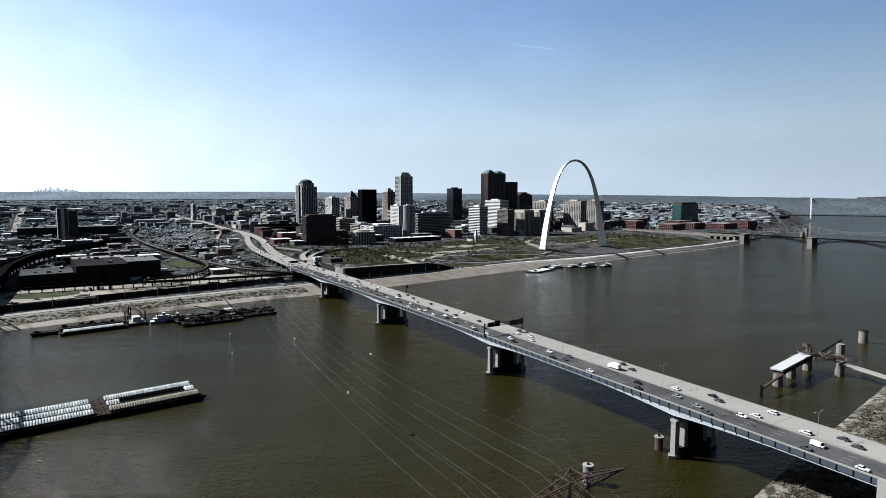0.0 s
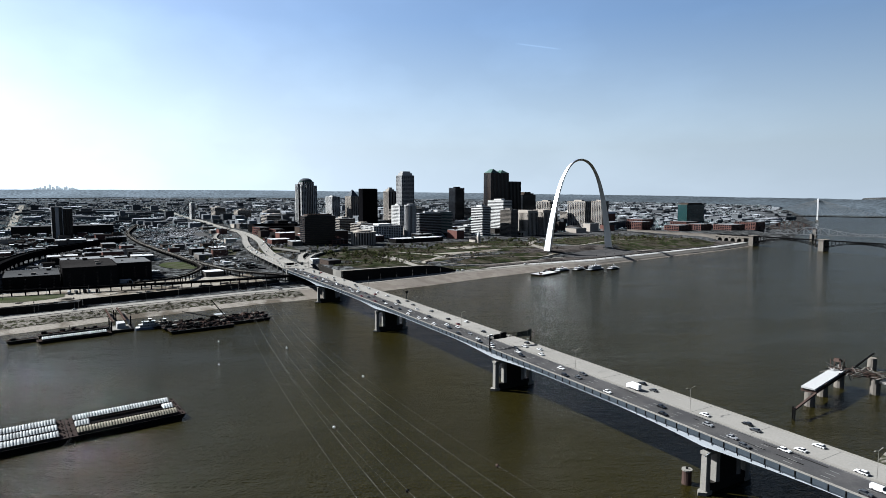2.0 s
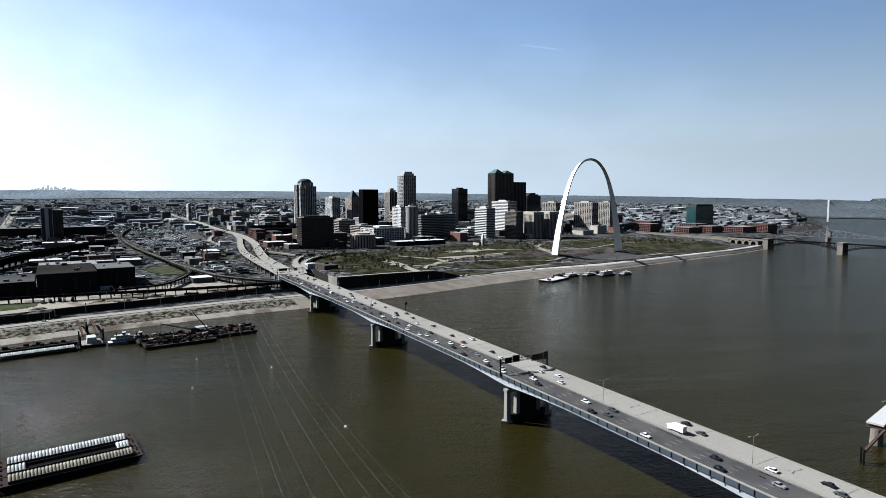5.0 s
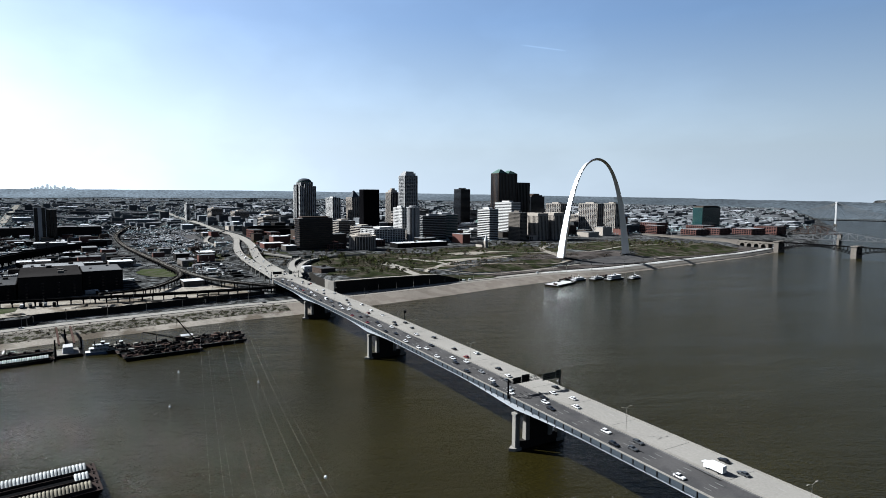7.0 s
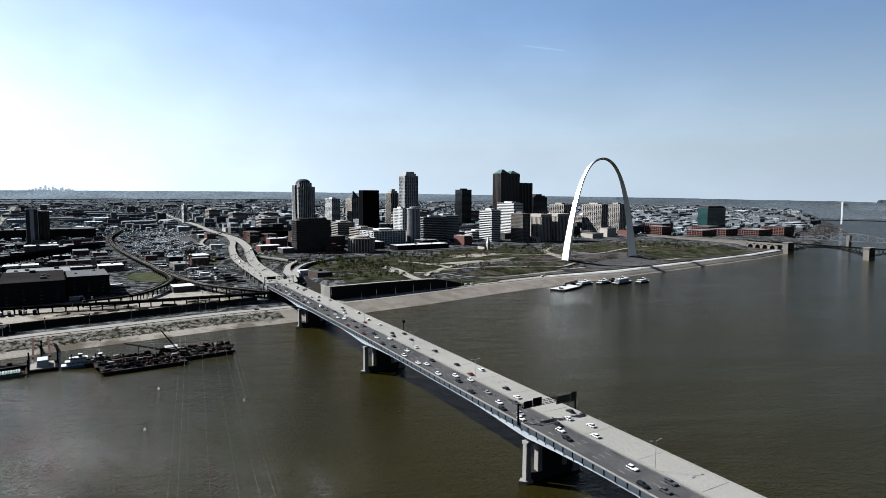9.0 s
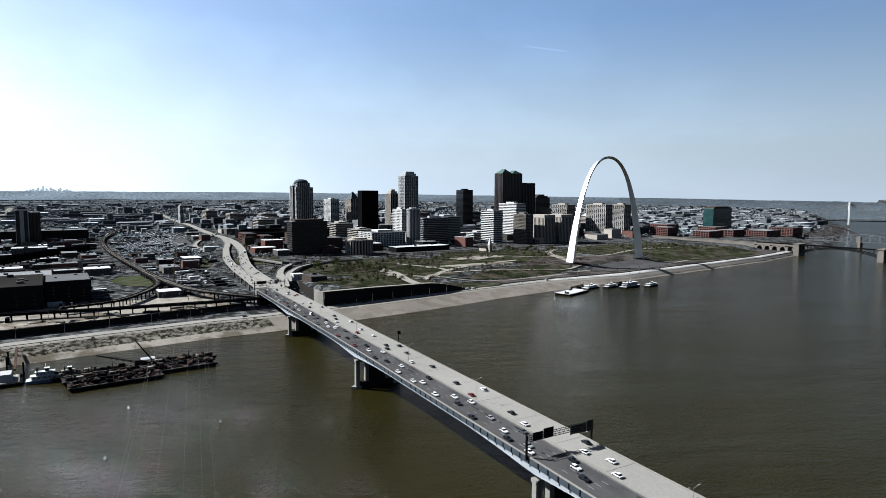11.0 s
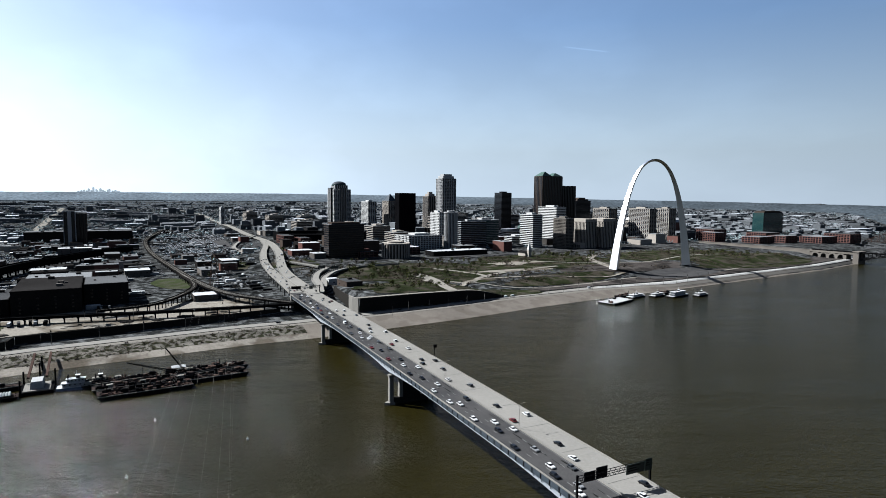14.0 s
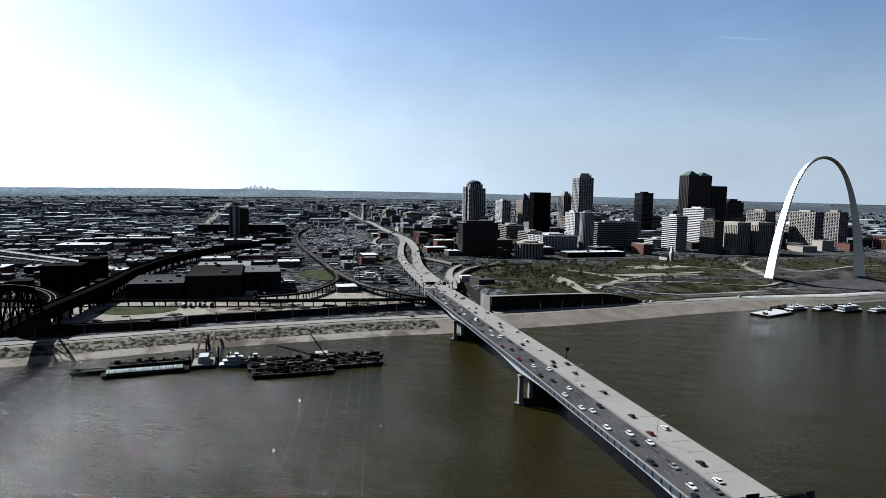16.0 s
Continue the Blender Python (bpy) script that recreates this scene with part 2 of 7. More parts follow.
COVER_TAN = material("tan_ribbed_covers", (0.42, 0.38, 0.29), 0.6, vary=0.2, scale=0.3, fine=1.0, random_obj=0.15)
WHITE = material("white_paint", (1.4, 1.4, 1.38), 0.45, vary=0.08, scale=0.6)
BLUE_PAINT = material("blue_boat_paint", (0.10, 0.17, 0.30), 0.5, vary=0.12, scale=0.6)
RUBBER = material("black_rubber", (0.02, 0.02, 0.02), 0.85, vary=0.1, scale=2)
SIGN_GREEN = material("green_sign_face", (0.008, 0.03, 0.022), 0.5, vary=0.1, scale=1)
SIGN_BACK = material("dull_sign_back", (0.02, 0.021, 0.021), 0.6, vary=0.15, scale=1)
BARK = material("tree_bark", (0.09, 0.075, 0.06), 0.95, vary=0.3, scale=1)
LEAF = material("spring_leaves", (0.10, 0.115, 0.04), 0.85, vary=0.25, scale=0.15, fine=0.8, random_obj=0.35, island=0.35)
LEAF_BROWN = material("bare_twigs", (0.13, 0.105, 0.075), 0.9, vary=0.25, scale=0.15, fine=0.8, random_obj=0.3, island=0.3)
# far woods and walls: lighter, bluer base colours stand in for haze
FAR_WOOD_HAZED = material("far_woods", (0.42, 0.53, 0.55), 0.95, vary=0.3, scale=0.03, fine=0.1, island=0.4)
FAR_WALLS_HAZED = material("far_buildings", (0.24, 0.255, 0.27), 0.9, vary=0.15, scale=0.05, island=0.6)
STONE = material("bridge_stone", (0.30, 0.27, 0.235), 0.9, vary=0.25, scale=0.2, fine=1.0)
CABLE = material("pale_cable", (0.42, 0.42, 0.4), 0.6, vary=0.1, scale=1)
RAIL_DECK = material("rail_ballast", (0.034, 0.031, 0.028), 0.95, vary=0.25, scale=0.2, fine=1.2)
CAR_PAINTS = [material("car_paint_" + n, c, 0.3, gloss=0.25, vary=0.05, scale=1) for n, c in
              (("white", (1.15, 1.15, 1.13)), ("black", (0.012, 0.012, 0.014)), ("silver", (0.42, 0.43, 0.44)), ("grey", (0.10, 0.105, 0.11)), ("red", (0.22, 0.02, 0.02)), ("blue", (0.03, 0.05, 0.12)))]

# ---- building helpers ----
def mesh_of(bm, name, mats):
    me = bpy.data.meshes.new(name)
    bm.normal_update()
    bm.to_mesh(me)
    bm.free()
    for m in (mats if isinstance(mats, (list, tuple)) else [mats]):
        me.materials.append(m)
    return me


def part(name, bm, mats, parent=None, label="", place=None):
    """Links a bmesh, or a mesh that is shared, as one object, under a thing or a part where one is given."""
    ob = new(name, bm if isinstance(bm, bpy.types.Mesh) else mesh_of(bm, name, mats))
    if parent:
        ob.parent = parent
    if place is not None:
        ob.matrix_basis = place if isinstance(place, Matrix) else Matrix.Translation(place)
    return tagged(ob, label)


def thing(name, place, label, category, group="", kind=""):
    ob = new(name)
    ob.matrix_basis = place if isinstance(place, Matrix) else Matrix.Translation(place)
    return tagged(ob, label, category, group, kind)


def quadbox(bm, low, high, mat=0):
    """Eight corners: four below, four above, both counter-clockwise."""
    v = [bm.verts.new(p) for p in (*low, *high)]
    n = len(low)
    fs = [bm.faces.new(v[:n][::-1]), bm.faces.new(v[n:])]
    fs += [bm.faces.new((v[i], v[(i + 1) % n], v[n + (i + 1) % n], v[n + i])) for i in range(n)]
    for f in fs:
        f.material_index = mat
    return fs


def box(bm, x0, y0, z0, x1, y1, z1, mat=0, taper=0.0):
    t = taper
    low = [(x0, y0, z0), (x1, y0, z0), (x1, y1, z0), (x0, y1, z0)]
    high = [(x0 + t, y0 + t, z1), (x1 - t, y0 + t, z1), (x1 - t, y1 - t, z1), (x0 + t, y1 - t, z1)]
    return quadbox(bm, low, high, mat)


def prism(bm, outline, z0, z1, mat=0, shrink=1.0, centre=(0, 0)):
    top = [((x - centre[0]) * shrink + centre[0], (y - centre[1]) * shrink + centre[1], z1) for x, y in outline]
    return quadbox(bm, [(x, y, z0) for x, y in outline], top, mat)


def ring(radius, n=16, cx=0.0, cy=0.0, turn=0.0):
    return [(cx + radius * math.cos(2 * math.pi * i / n + turn), cy + radius * math.sin(2 * math.pi * i / n + turn)) for i in range(n)]


def beam(bm, a, b, w=0.5, h=None, mat=0):
    """A straight bar of rectangular section between two points."""
    a, b, h = Vector(a), Vector(b), h or w
    d = (b - a).normalized()
    side = d.cross(Vector((0, 0, 1)))
    side = side.normalized() if side.length > 1e-4 else Vector((1, 0, 0))
    up = side.cross(d)
    c = [side * w / 2 * sx + up * h / 2 * sy for sx, sy in ((-1, -1), (1, -1), (1, 1), (-1, 1))]
    quadbox(bm, [a + o for o in c], [b + o for o in c], mat)


def resample(points, step):
    """A smooth line (Catmull-Rom) through points, with a vertex about every step metres."""
    pts = [Vector(p) for p in points]
    ext = [pts[0] * 2 - pts[1], *pts, pts[-1] * 2 - pts[-2]]
    out = []
    for i in range(1, len(ext) - 2):
        p0, p1, p2, p3 = ext[i - 1:i + 3]
        k = max(1, round((p2 - p1).length / step))
        for j in range(k):
            t = j / k
            out.append(0.5 * (2 * p1 + (p2 - p0) * t + (2 * p0 - 5 * p1 + 4 * p2 - p3) * t * t + (3 * p1 - p0 - 3 * p2 + p3) * t ** 3))
    return out + [pts[-1]]


def sides(line):
    """Level unit vectors to the left of a line, vertex by vertex."""
    out = []
    for i in range(len(line)):
        d = line[min(i + 1, len(line) - 1)] - line[max(i - 1, 0)]
        out.append(Vector((-d.y, d.x, 0)).normalized())
    return out


def ribbon(bm, line, left, right, down, up=0.0, mat=0):
    """A slab along a line from left to right metres beside it (left is positive), from down to up relative to its height."""
    nrm, rows = sides(line), []
    for p, s in zip(line, nrm):
        rows.append([bm.verts.new(p + s * o + Vector((0, 0, z))) for o, z in ((left, up), (right, up), (right, down), (left, down))])
    for a, b in zip(rows, rows[1:]):
        for i in range(4):
            f = bm.faces.new((a[i], a[(i + 1) % 4], b[(i + 1) % 4], b[i]))
            f.material_index = mat
    for r, flip in ((rows[0], False), (rows[-1], True)):
        bm.faces.new(r[::-1] if not flip else r).material_index = mat
    bmesh.ops.recalc_face_normals(bm, faces=bm.faces)


def lerp(table, v):
    return float(np.interp(v, [a for a, _ in table], [b for _, b in table]))

# ---- land and water ----
WEST_SHORE = [(-2500, 300), (-1500, 250), (-1040, 205), (-900, 182), (-740, 172), (-676, 175), (-570, 168), (-505, 164), (-425, 154), (-380, 147), (-282, 139), (0, 121),
              (170, 109), (388, 92), (600, 58), (800, 10), (1050, -60), (2000, -430), (2800, -850), (3400, -1300), (5000, -2200)]
EAST_SHORE = [(-2500, 860), (-1000, 830), (-720, 786), (-604, 771), (-506, 759), (0, 700), (600, 640), (1200, 700), (2000, 600), (3000, -230), (3820, -700), (5000, -1500)]
TERRACE = [(-606, 117), (-575, 116), (-540, 114), (-490, 111), (-445, 108), (-397, 104)]
TERRACE_TOP = [(-606, 24.8), (-575, 24.6), (-540, 24.2), (-490, 23.0), (-445, 21.0), (-397, 10.0)]
MID = (800, -920)
RIDGE = [(60, 0.1), (95, -0.45), (111, -0.36), (119, -0.22), (126, -0.10), (137, 0.02), (146, 0.15), (155, 0.26), (165, 0.34), (180, 0.33), (190, 0.26), (200, 0.08), (240, 0.1)]


def land_height(x, y):
    s = lerp(WEST_SHORE, y) - x
    e = x - lerp(EAST_SHORE, y)
    if s > 0:
        quay = lerp([(-240, 34), (-60, 14), (600, 10)], y)
        z = lerp([(0, 0.0), (quay, 7.5), (quay + 6, 8.0), (78, 8.0)], s)
        if s < 78:
            pass
        else:
            town = lerp([(78, 8.0), (125, 16.5), (300, 18), (700, 24), (1500, 34)], s)
            yards = lerp([(78, 8.0), (92, 12.0), (300, 13), (800, 15), (1500, 19), (2400, 32)], s)
            z = max(z, yards + (town - yards) * lerp([(-640, 0.0), (-560, 1.0)], y))
        if -594 < y < -397 and x < lerp(TERRACE, y) - 5:
            back = lerp([(0, 1.0), (60, 1.0), (190, 0.0)], lerp(TERRACE, y) - x)
            z += max(0.0, lerp(TERRACE_TOP, y) - 0.6 - z) * back
    elif e > 0:
        z = lerp([(0, 0), (12, 4.5), (60, 6.5), (300, 8)], e)
    else:
        z = -min(5.0, 0.25 * min(-s, -e))
    far = math.hypot(x - MID[0], y - MID[1])
    if far > 1900:
        turn = math.degrees(math.atan2(y - MID[1], x - MID[0])) % 360
        west = lerp([(117, 0.0), (121, 0.12), (128, 0.85), (133, 1.0), (240, 1.0), (250, 0.0)], turn)
        crest = 94 + 4600 * math.tan(radians(lerp(RIDGE, turn))) + 4 * noise.noise((x * 0.003, y * 0.003, 3))
        k = min(1.0, (far - 1900) / 2900)
        if s > 0:
            z = z + (crest - z) * west * k ** 2.6
        if s > 60 or e > 60:
            z += (1 - west) * 46 * max(0.0, (far - 2600) / 2000) ** 1.4
    return z


def grid_lines(low, high, fine_low, fine_high, fine, coarse):
    return sorted({*np.arange(fine_low, fine_high + 1, fine).tolist(), *np.arange(low, fine_low, coarse).tolist(), *np.arange(fine_high + coarse, high + 1, coarse).tolist()})


gx = grid_lines(-4400, 5400, -400, 900, 8, 70)
gy = grid_lines(-5800, 5600, -1150, 750, 10, 70)
verts = [(x, y, land_height(x, y)) for y in gy for x in gx]
nx = len(gx)
faces = [(j * nx + i, j * nx + i + 1, (j + 1) * nx + i + 1, (j + 1) * nx + i) for j in range(len(gy) - 1) for i in range(nx - 1)]
me = bpy.data.meshes.new("ground")
me.from_pydata(verts, [], faces)
me.materials.append(GROUND)
for p in me.polygons:
    p.use_smooth = True
tagged(new("ground", me), "city plain of grey streets and scrub rising to wooded hills", "ground", kind="structure")
bm = bmesh.new()
bmesh.ops.create_grid(bm, x_segments=1, y_segments=1, size=18000)
tagged(part("water", bm, WATER), "wide brown river with small wind ripples", "river", kind="structure")

# far hills and plain: rings of tree lines and hills well behind the last houses, with haze as a dim glow
def haze_glow_material(name, level, tint, low=1.5, high=1.0):
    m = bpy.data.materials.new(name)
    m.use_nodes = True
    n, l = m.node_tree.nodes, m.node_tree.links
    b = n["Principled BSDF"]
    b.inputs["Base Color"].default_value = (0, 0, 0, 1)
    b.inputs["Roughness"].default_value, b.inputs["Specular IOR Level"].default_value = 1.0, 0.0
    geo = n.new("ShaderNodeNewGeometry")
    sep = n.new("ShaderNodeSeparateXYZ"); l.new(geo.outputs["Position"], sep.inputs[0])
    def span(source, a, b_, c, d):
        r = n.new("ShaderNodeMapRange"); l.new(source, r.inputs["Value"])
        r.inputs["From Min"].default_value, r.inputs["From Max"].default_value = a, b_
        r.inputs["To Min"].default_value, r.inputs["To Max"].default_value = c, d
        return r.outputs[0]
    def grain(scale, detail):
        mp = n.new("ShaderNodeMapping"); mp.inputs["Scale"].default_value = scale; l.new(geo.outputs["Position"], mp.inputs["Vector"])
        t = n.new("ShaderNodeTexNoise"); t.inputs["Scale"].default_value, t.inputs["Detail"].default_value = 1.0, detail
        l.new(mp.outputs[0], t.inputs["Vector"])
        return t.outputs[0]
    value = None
    # painted into the glow: broad fields and woods, specks of roofs and trees, brighter haze towards the sun, paler low
    # ground
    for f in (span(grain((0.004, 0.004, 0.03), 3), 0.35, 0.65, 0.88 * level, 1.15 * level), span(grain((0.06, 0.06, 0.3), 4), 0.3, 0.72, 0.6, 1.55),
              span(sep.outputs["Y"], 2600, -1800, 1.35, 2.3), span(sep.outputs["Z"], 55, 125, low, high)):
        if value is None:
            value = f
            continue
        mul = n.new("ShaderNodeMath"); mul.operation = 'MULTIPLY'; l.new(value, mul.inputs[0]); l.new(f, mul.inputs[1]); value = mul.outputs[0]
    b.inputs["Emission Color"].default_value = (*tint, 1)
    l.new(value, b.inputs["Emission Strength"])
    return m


HAZE = haze_glow_material("hazy_hills", 0.0145, (0.84, 1.0, 1.12))
HAZE_TOWERS = haze_glow_material("hazy_towers", 0.034, (0.88, 1.0, 1.08))
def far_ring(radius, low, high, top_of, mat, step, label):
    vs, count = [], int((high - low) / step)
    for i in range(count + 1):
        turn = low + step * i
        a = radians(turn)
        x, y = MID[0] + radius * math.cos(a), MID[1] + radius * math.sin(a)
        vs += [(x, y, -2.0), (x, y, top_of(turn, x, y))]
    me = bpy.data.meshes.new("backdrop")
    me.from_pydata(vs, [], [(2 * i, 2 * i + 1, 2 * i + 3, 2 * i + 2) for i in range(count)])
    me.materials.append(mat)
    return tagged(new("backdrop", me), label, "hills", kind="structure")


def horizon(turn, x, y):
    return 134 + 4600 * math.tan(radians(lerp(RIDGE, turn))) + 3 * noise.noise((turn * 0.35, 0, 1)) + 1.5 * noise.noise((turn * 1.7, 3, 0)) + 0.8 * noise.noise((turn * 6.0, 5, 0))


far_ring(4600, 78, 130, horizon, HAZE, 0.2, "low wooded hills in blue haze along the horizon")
far_ring(4600, 130, 228, horizon, haze_glow_material("hazy_plain", 0.0185, (0.84, 1.0, 1.13), 0.7, 1.25), 0.2, "far suburbs and woods in blue haze along the horizon")
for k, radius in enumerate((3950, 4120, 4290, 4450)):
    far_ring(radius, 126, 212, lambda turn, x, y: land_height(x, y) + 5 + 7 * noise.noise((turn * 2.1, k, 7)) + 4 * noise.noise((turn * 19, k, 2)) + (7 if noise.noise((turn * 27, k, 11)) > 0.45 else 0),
             haze_glow_material("hazy_tree_line", 0.0066 + 0.0022 * k, (0.90, 1.0, 1.08)), 0.05, "hazy line of far trees and roofs on the plain")


def drape(name, left, right, ys, mat, label, category, lift=0.35, cross=5, kind="structure"):
    """A strip of ground cover between two distances inland from the western shore."""
    rows = []
    for y in ys:
        l, r = (left(y) if callable(left) else left), (right(y) if callable(right) else right)
        for i in range(cross):
            x = lerp(WEST_SHORE, y) - (l + (r - l) * i / (cross - 1))
            rows.append((x, y, land_height(x, y) + lift))
    fs = [(j * cross + i, j * cross + i + 1, (j + 1) * cross + i + 1, (j + 1) * cross + i) for j in range(len(ys) - 1) for i in range(cross - 1)]
    me = bpy.data.meshes.new(name)
    me.from_pydata(rows, [], [f[::-1] for f in fs])
    me.materials.append(mat)
    return tagged(new(name, me), label, category, kind=kind)


def patch(name, cx, cy, rx, ry, mat, label, category, lift=0.4, turn=0.0, wobble=0.12, seed=0, rings=8, around=40):
    """An uneven oval of ground cover that follows the land."""
    vs, c, s = [(cx, cy, land_height(cx, cy) + lift)], math.cos(radians(turn)), math.sin(radians(turn))
    for j in range(1, rings + 1):
        for i in range(around):
            a = 2 * math.pi * i / around
            r = j / rings * (1 + wobble * noise.noise((2 * math.cos(a) + seed, 2 * math.sin(a), seed)) * 2)
            px, py = rx * r * math.cos(a), ry * r * math.sin(a)
            x, y = cx + px * c - py * s, cy + px * s + py * c
            vs.append((x, y, land_height(x, y) + lift))
    fs = [(0, 1 + i, 1 + (i + 1) % around) for i in range(around)]
    for j in range(rings - 1):
        a, b = 1 + j * around, 1 + (j + 1) * around
        fs += [(a + i, b + i, b + (i + 1) % around, a + (i + 1) % around) for i in range(around)]
    me = bpy.data.meshes.new(name)
    me.from_pydata(vs, [], fs)
    me.materials.append(mat)
    return tagged(new(name, me), label, category, kind="structure")


def ground_road(name, points, width, mat, label, lift=0.6):
    line = resample([(x, y, 0) for x, y in points], 14)
    for p in line:
        p.z = land_height(p.x, p.y) + lift
    bm = bmesh.new()
    ribbon(bm, line, width / 2, -width / 2, -1.5)
    return tagged(part(name, bm, mat), label, "road", kind="structure")


YS = list(range(-1140, 621, 10))
drape("levee", -9, 33, [y for y in YS if y > -690], COBBLE, "sloping cobblestone levee along the river", "levee")
drape("beach", -9, 12, [y for y in YS if y <= -680], DIRT, "muddy sand bank at the water", "bank")
drape("bank", 12, 34, [y for y in YS if y <= -680], RUBBLE, "rough rubble river bank with brush", "bank", lift=0.45)
def road_in(y):
    """How far inland the riverside road runs."""
    return lerp([(-420, 38), (-230, 32), (-80, 12), (600, 9)], y)


drape("road", road_in, lambda y: road_in(y) + 12, [y for y in YS if y >= -230], QUAY, "white concrete quay road above the water", "road", lift=0.5)
drape("road", road_in, lambda y: road_in(y) + 12, [y for y in YS if y <= -230], PALE, "pale concrete riverside road", "road", lift=0.5)
drape("pavement", lambda y: road_in(y) - 7, lambda y: road_in(y) - 2, YS, PATHWAY, "pale riverside path", "path", lift=0.5)
drape("slope", lambda y: road_in(y) + 15, 80, [y for y in YS if y > -340], EARTH, "dark earth slope above the levee road", "bank", lift=0.45)
drape("yard", 92, 190, [y for y in YS if y < -690], DIRT, "bare gravel yard behind the flood wall", "yard", lift=0.35)
rows = []
for y in range(-1240, -440, 10):
    for e in (-8, 0, 6, 13, 90, 260):
        x = lerp(EAST_SHORE, y) + e + (7 if e < 10 else 3) * noise.noise((0.0, y * 0.035, 1.0)) + 2.5 * noise.noise((0.0, y * 0.16, e * 0.1))
        rows.append((x, y, land_height(x, y) + 0.4))
me = bpy.data.meshes.new("near_bank")
me.from_pydata(rows, [], [(j * 6 + i, j * 6 + i + 1, j * 6 + i + 7, j * 6 + i + 6) for j in range(79) for i in range(5)])
me.materials.append(RUBBLE)
tagged(new("near_bank", me), "pale sandy near bank with driftwood and brush", "bank", kind="structure")
patch("lawn", -110, -400, 130, 150, GRASS, "spring green park lawn under trees", "lawn", seed=2)
patch("lawn", -150, -120, 110, 150, GRASS, "spring green park lawn under trees", "lawn", seed=4, lift=0.45)
patch("lawn", -130, 230, 90, 190, GRASS, "spring green park lawn under trees", "lawn", seed=6, lift=0.5)
patch("lawn", 52, -505, 62, 78, GRASS, "green terrace lawn behind the river wall", "lawn", lift=0.7, seed=15)
patch("earthworks", -25, -40, 45, 150, EARTH, "bare brown earth of the unfinished park works", "ground", lift=0.6, seed=3)
patch("lawn", 10, 230, 30, 120, GRASS, "mown green bank near the river", "lawn", lift=0.55, seed=8)
patch("meadow", 30, -230, 26, 120, GRASS, "dark grassy slope of the river park", "lawn", lift=0.6, seed=5, turn=6)
patch("lawn", -20, 330, 80, 175, GRASS, "dark green slopes of the northern park", "lawn", lift=0.62, seed=44)
patch("car_park", 48, 20, 34, 105, ASPHALT, "dark paved court below the arch", "paving", lift=0.7, seed=45, wobble=0.05, turn=5)
patch("sports_field", -178, -767, 58, 27, FIELD, "bright green mown field inside the rail curve", "field", lift=0.7, seed=9, turn=8, wobble=0.06)
patch("lawn", 56, -975, 24, 38, FIELD, "mown lawn behind the flood wall", "lawn", lift=0.6, seed=11)
patch("lawn", -420, -650, 120, 28, GRASS, "green verge beside the elevated road", "lawn", lift=0.5, seed=12)
patch("lawn", -300, -560, 60, 40, GRASS, "green verge below the ramps", "lawn", lift=0.5, seed=13)
ground_road("path", [(-60, -440), (-5, -425), (20, -400), (-20, -350), (-60, -260), (-80, -150)], 9, PATHWAY, "pale winding park path")
ground_road("path", [(20, -400), (60, -330), (62, -200), (48, -100), (60, 60), (20, 300)], 6, PATHWAY, "pale park path above the levee")
ground_road("path", [(104, -482), (60, -472), (15, -455), (-40, -436), (-90, -430)], 24, PATHWAY, "wide pale gravel forecourt of the park works", lift=0.75)
ground_road("path", [(62, -455), (40, -425), (5, -385), (0, -330), (14, -250), (34, -150), (20, -90)], 8, DIRT, "bare curving works track over the park", lift=0.75)
ground_road("path", [(-200, 60), (-150, -5), (-90, -40), (-20, -75)], 15, DIRT, "bare earth haul road through the park", lift=0.75)
patch("sand_bed", -62, -268, 13, 85, DIRT, "pale bare sand bed under young trees", "ground", lift=0.8, seed=41, turn=-4, wobble=0.25)
patch("sand_bed", -150, -190, 22, 60, DIRT, "pale bare sand bed under young trees", "ground", lift=0.8, seed=42, turn=10, wobble=0.3)
patch("meadow", 82, -385, 24, 62, GRASS, "dark wet grass hollow below the park", "lawn", lift=0.65, seed=43, turn=-5)
ground_road("path", [(-140, -370), (-60, -340), (-10, -345)], 8, PATHWAY, "pale park path")
ground_road("path", [(-150, -130), (-90, -60), (-60, 60), (-110, 260), (-60, 500)], 6, PATHWAY, "pale park path")
ground_road("street", [(-290, -560), (-285, -200), (-285, 250), (-270, 700)], 18, ASPHALT, "grey boulevard beside the park")
for x in (-620, -860, -1150, -1500):
    ground_road("street", [(x, -480), (x, 0), (x, 700)], 12, ASPHALT, "grey city street")
for y in (-540, -330, -30, 60, 330, 420, 640):
    ground_road("street", [(-300, y), (-900, y), (-1900, y)], 11, ASPHALT, "grey city street")
WIDE_STREET = [(-1240, -1030), (-1380, -1032), (-2273, -1036), (-3300, -1030)]
ground_road("street", WIDE_STREET, 24, PATHWAY, "pale wide street to the horizon")
for y in (-870, -1010, -1150, -1300):
    ground_road("street", [(-30, y), (-600, y + 20), (-1500, y + 60)], 11, ASPHALT, "grey street between warehouses")
for x in (-330, -560, -800, -1100):
    ground_road("street", [(x, -690), (x - 10, -1000), (x - 20, -1500)], 10, ASPHALT, "grey street between warehouses")

# ---- the road bridge over the river ----
# u: metres along from the pier by the near bank towards the far bank; v: metres across, upstream positive
BR0, BR_DIR = Vector((742, -703, 0)), Vector((-538, 40, 0)).normalized()
BR_N = Vector((BR_DIR.y, -BR_DIR.x, 0))
BR_TURN = Matrix((( BR_DIR.x, -BR_N.x * -1, 0, 0), (BR_DIR.y, BR_N.y, 0, 0), (0, 0, 1, 0), (0, 0, 0, 1)))
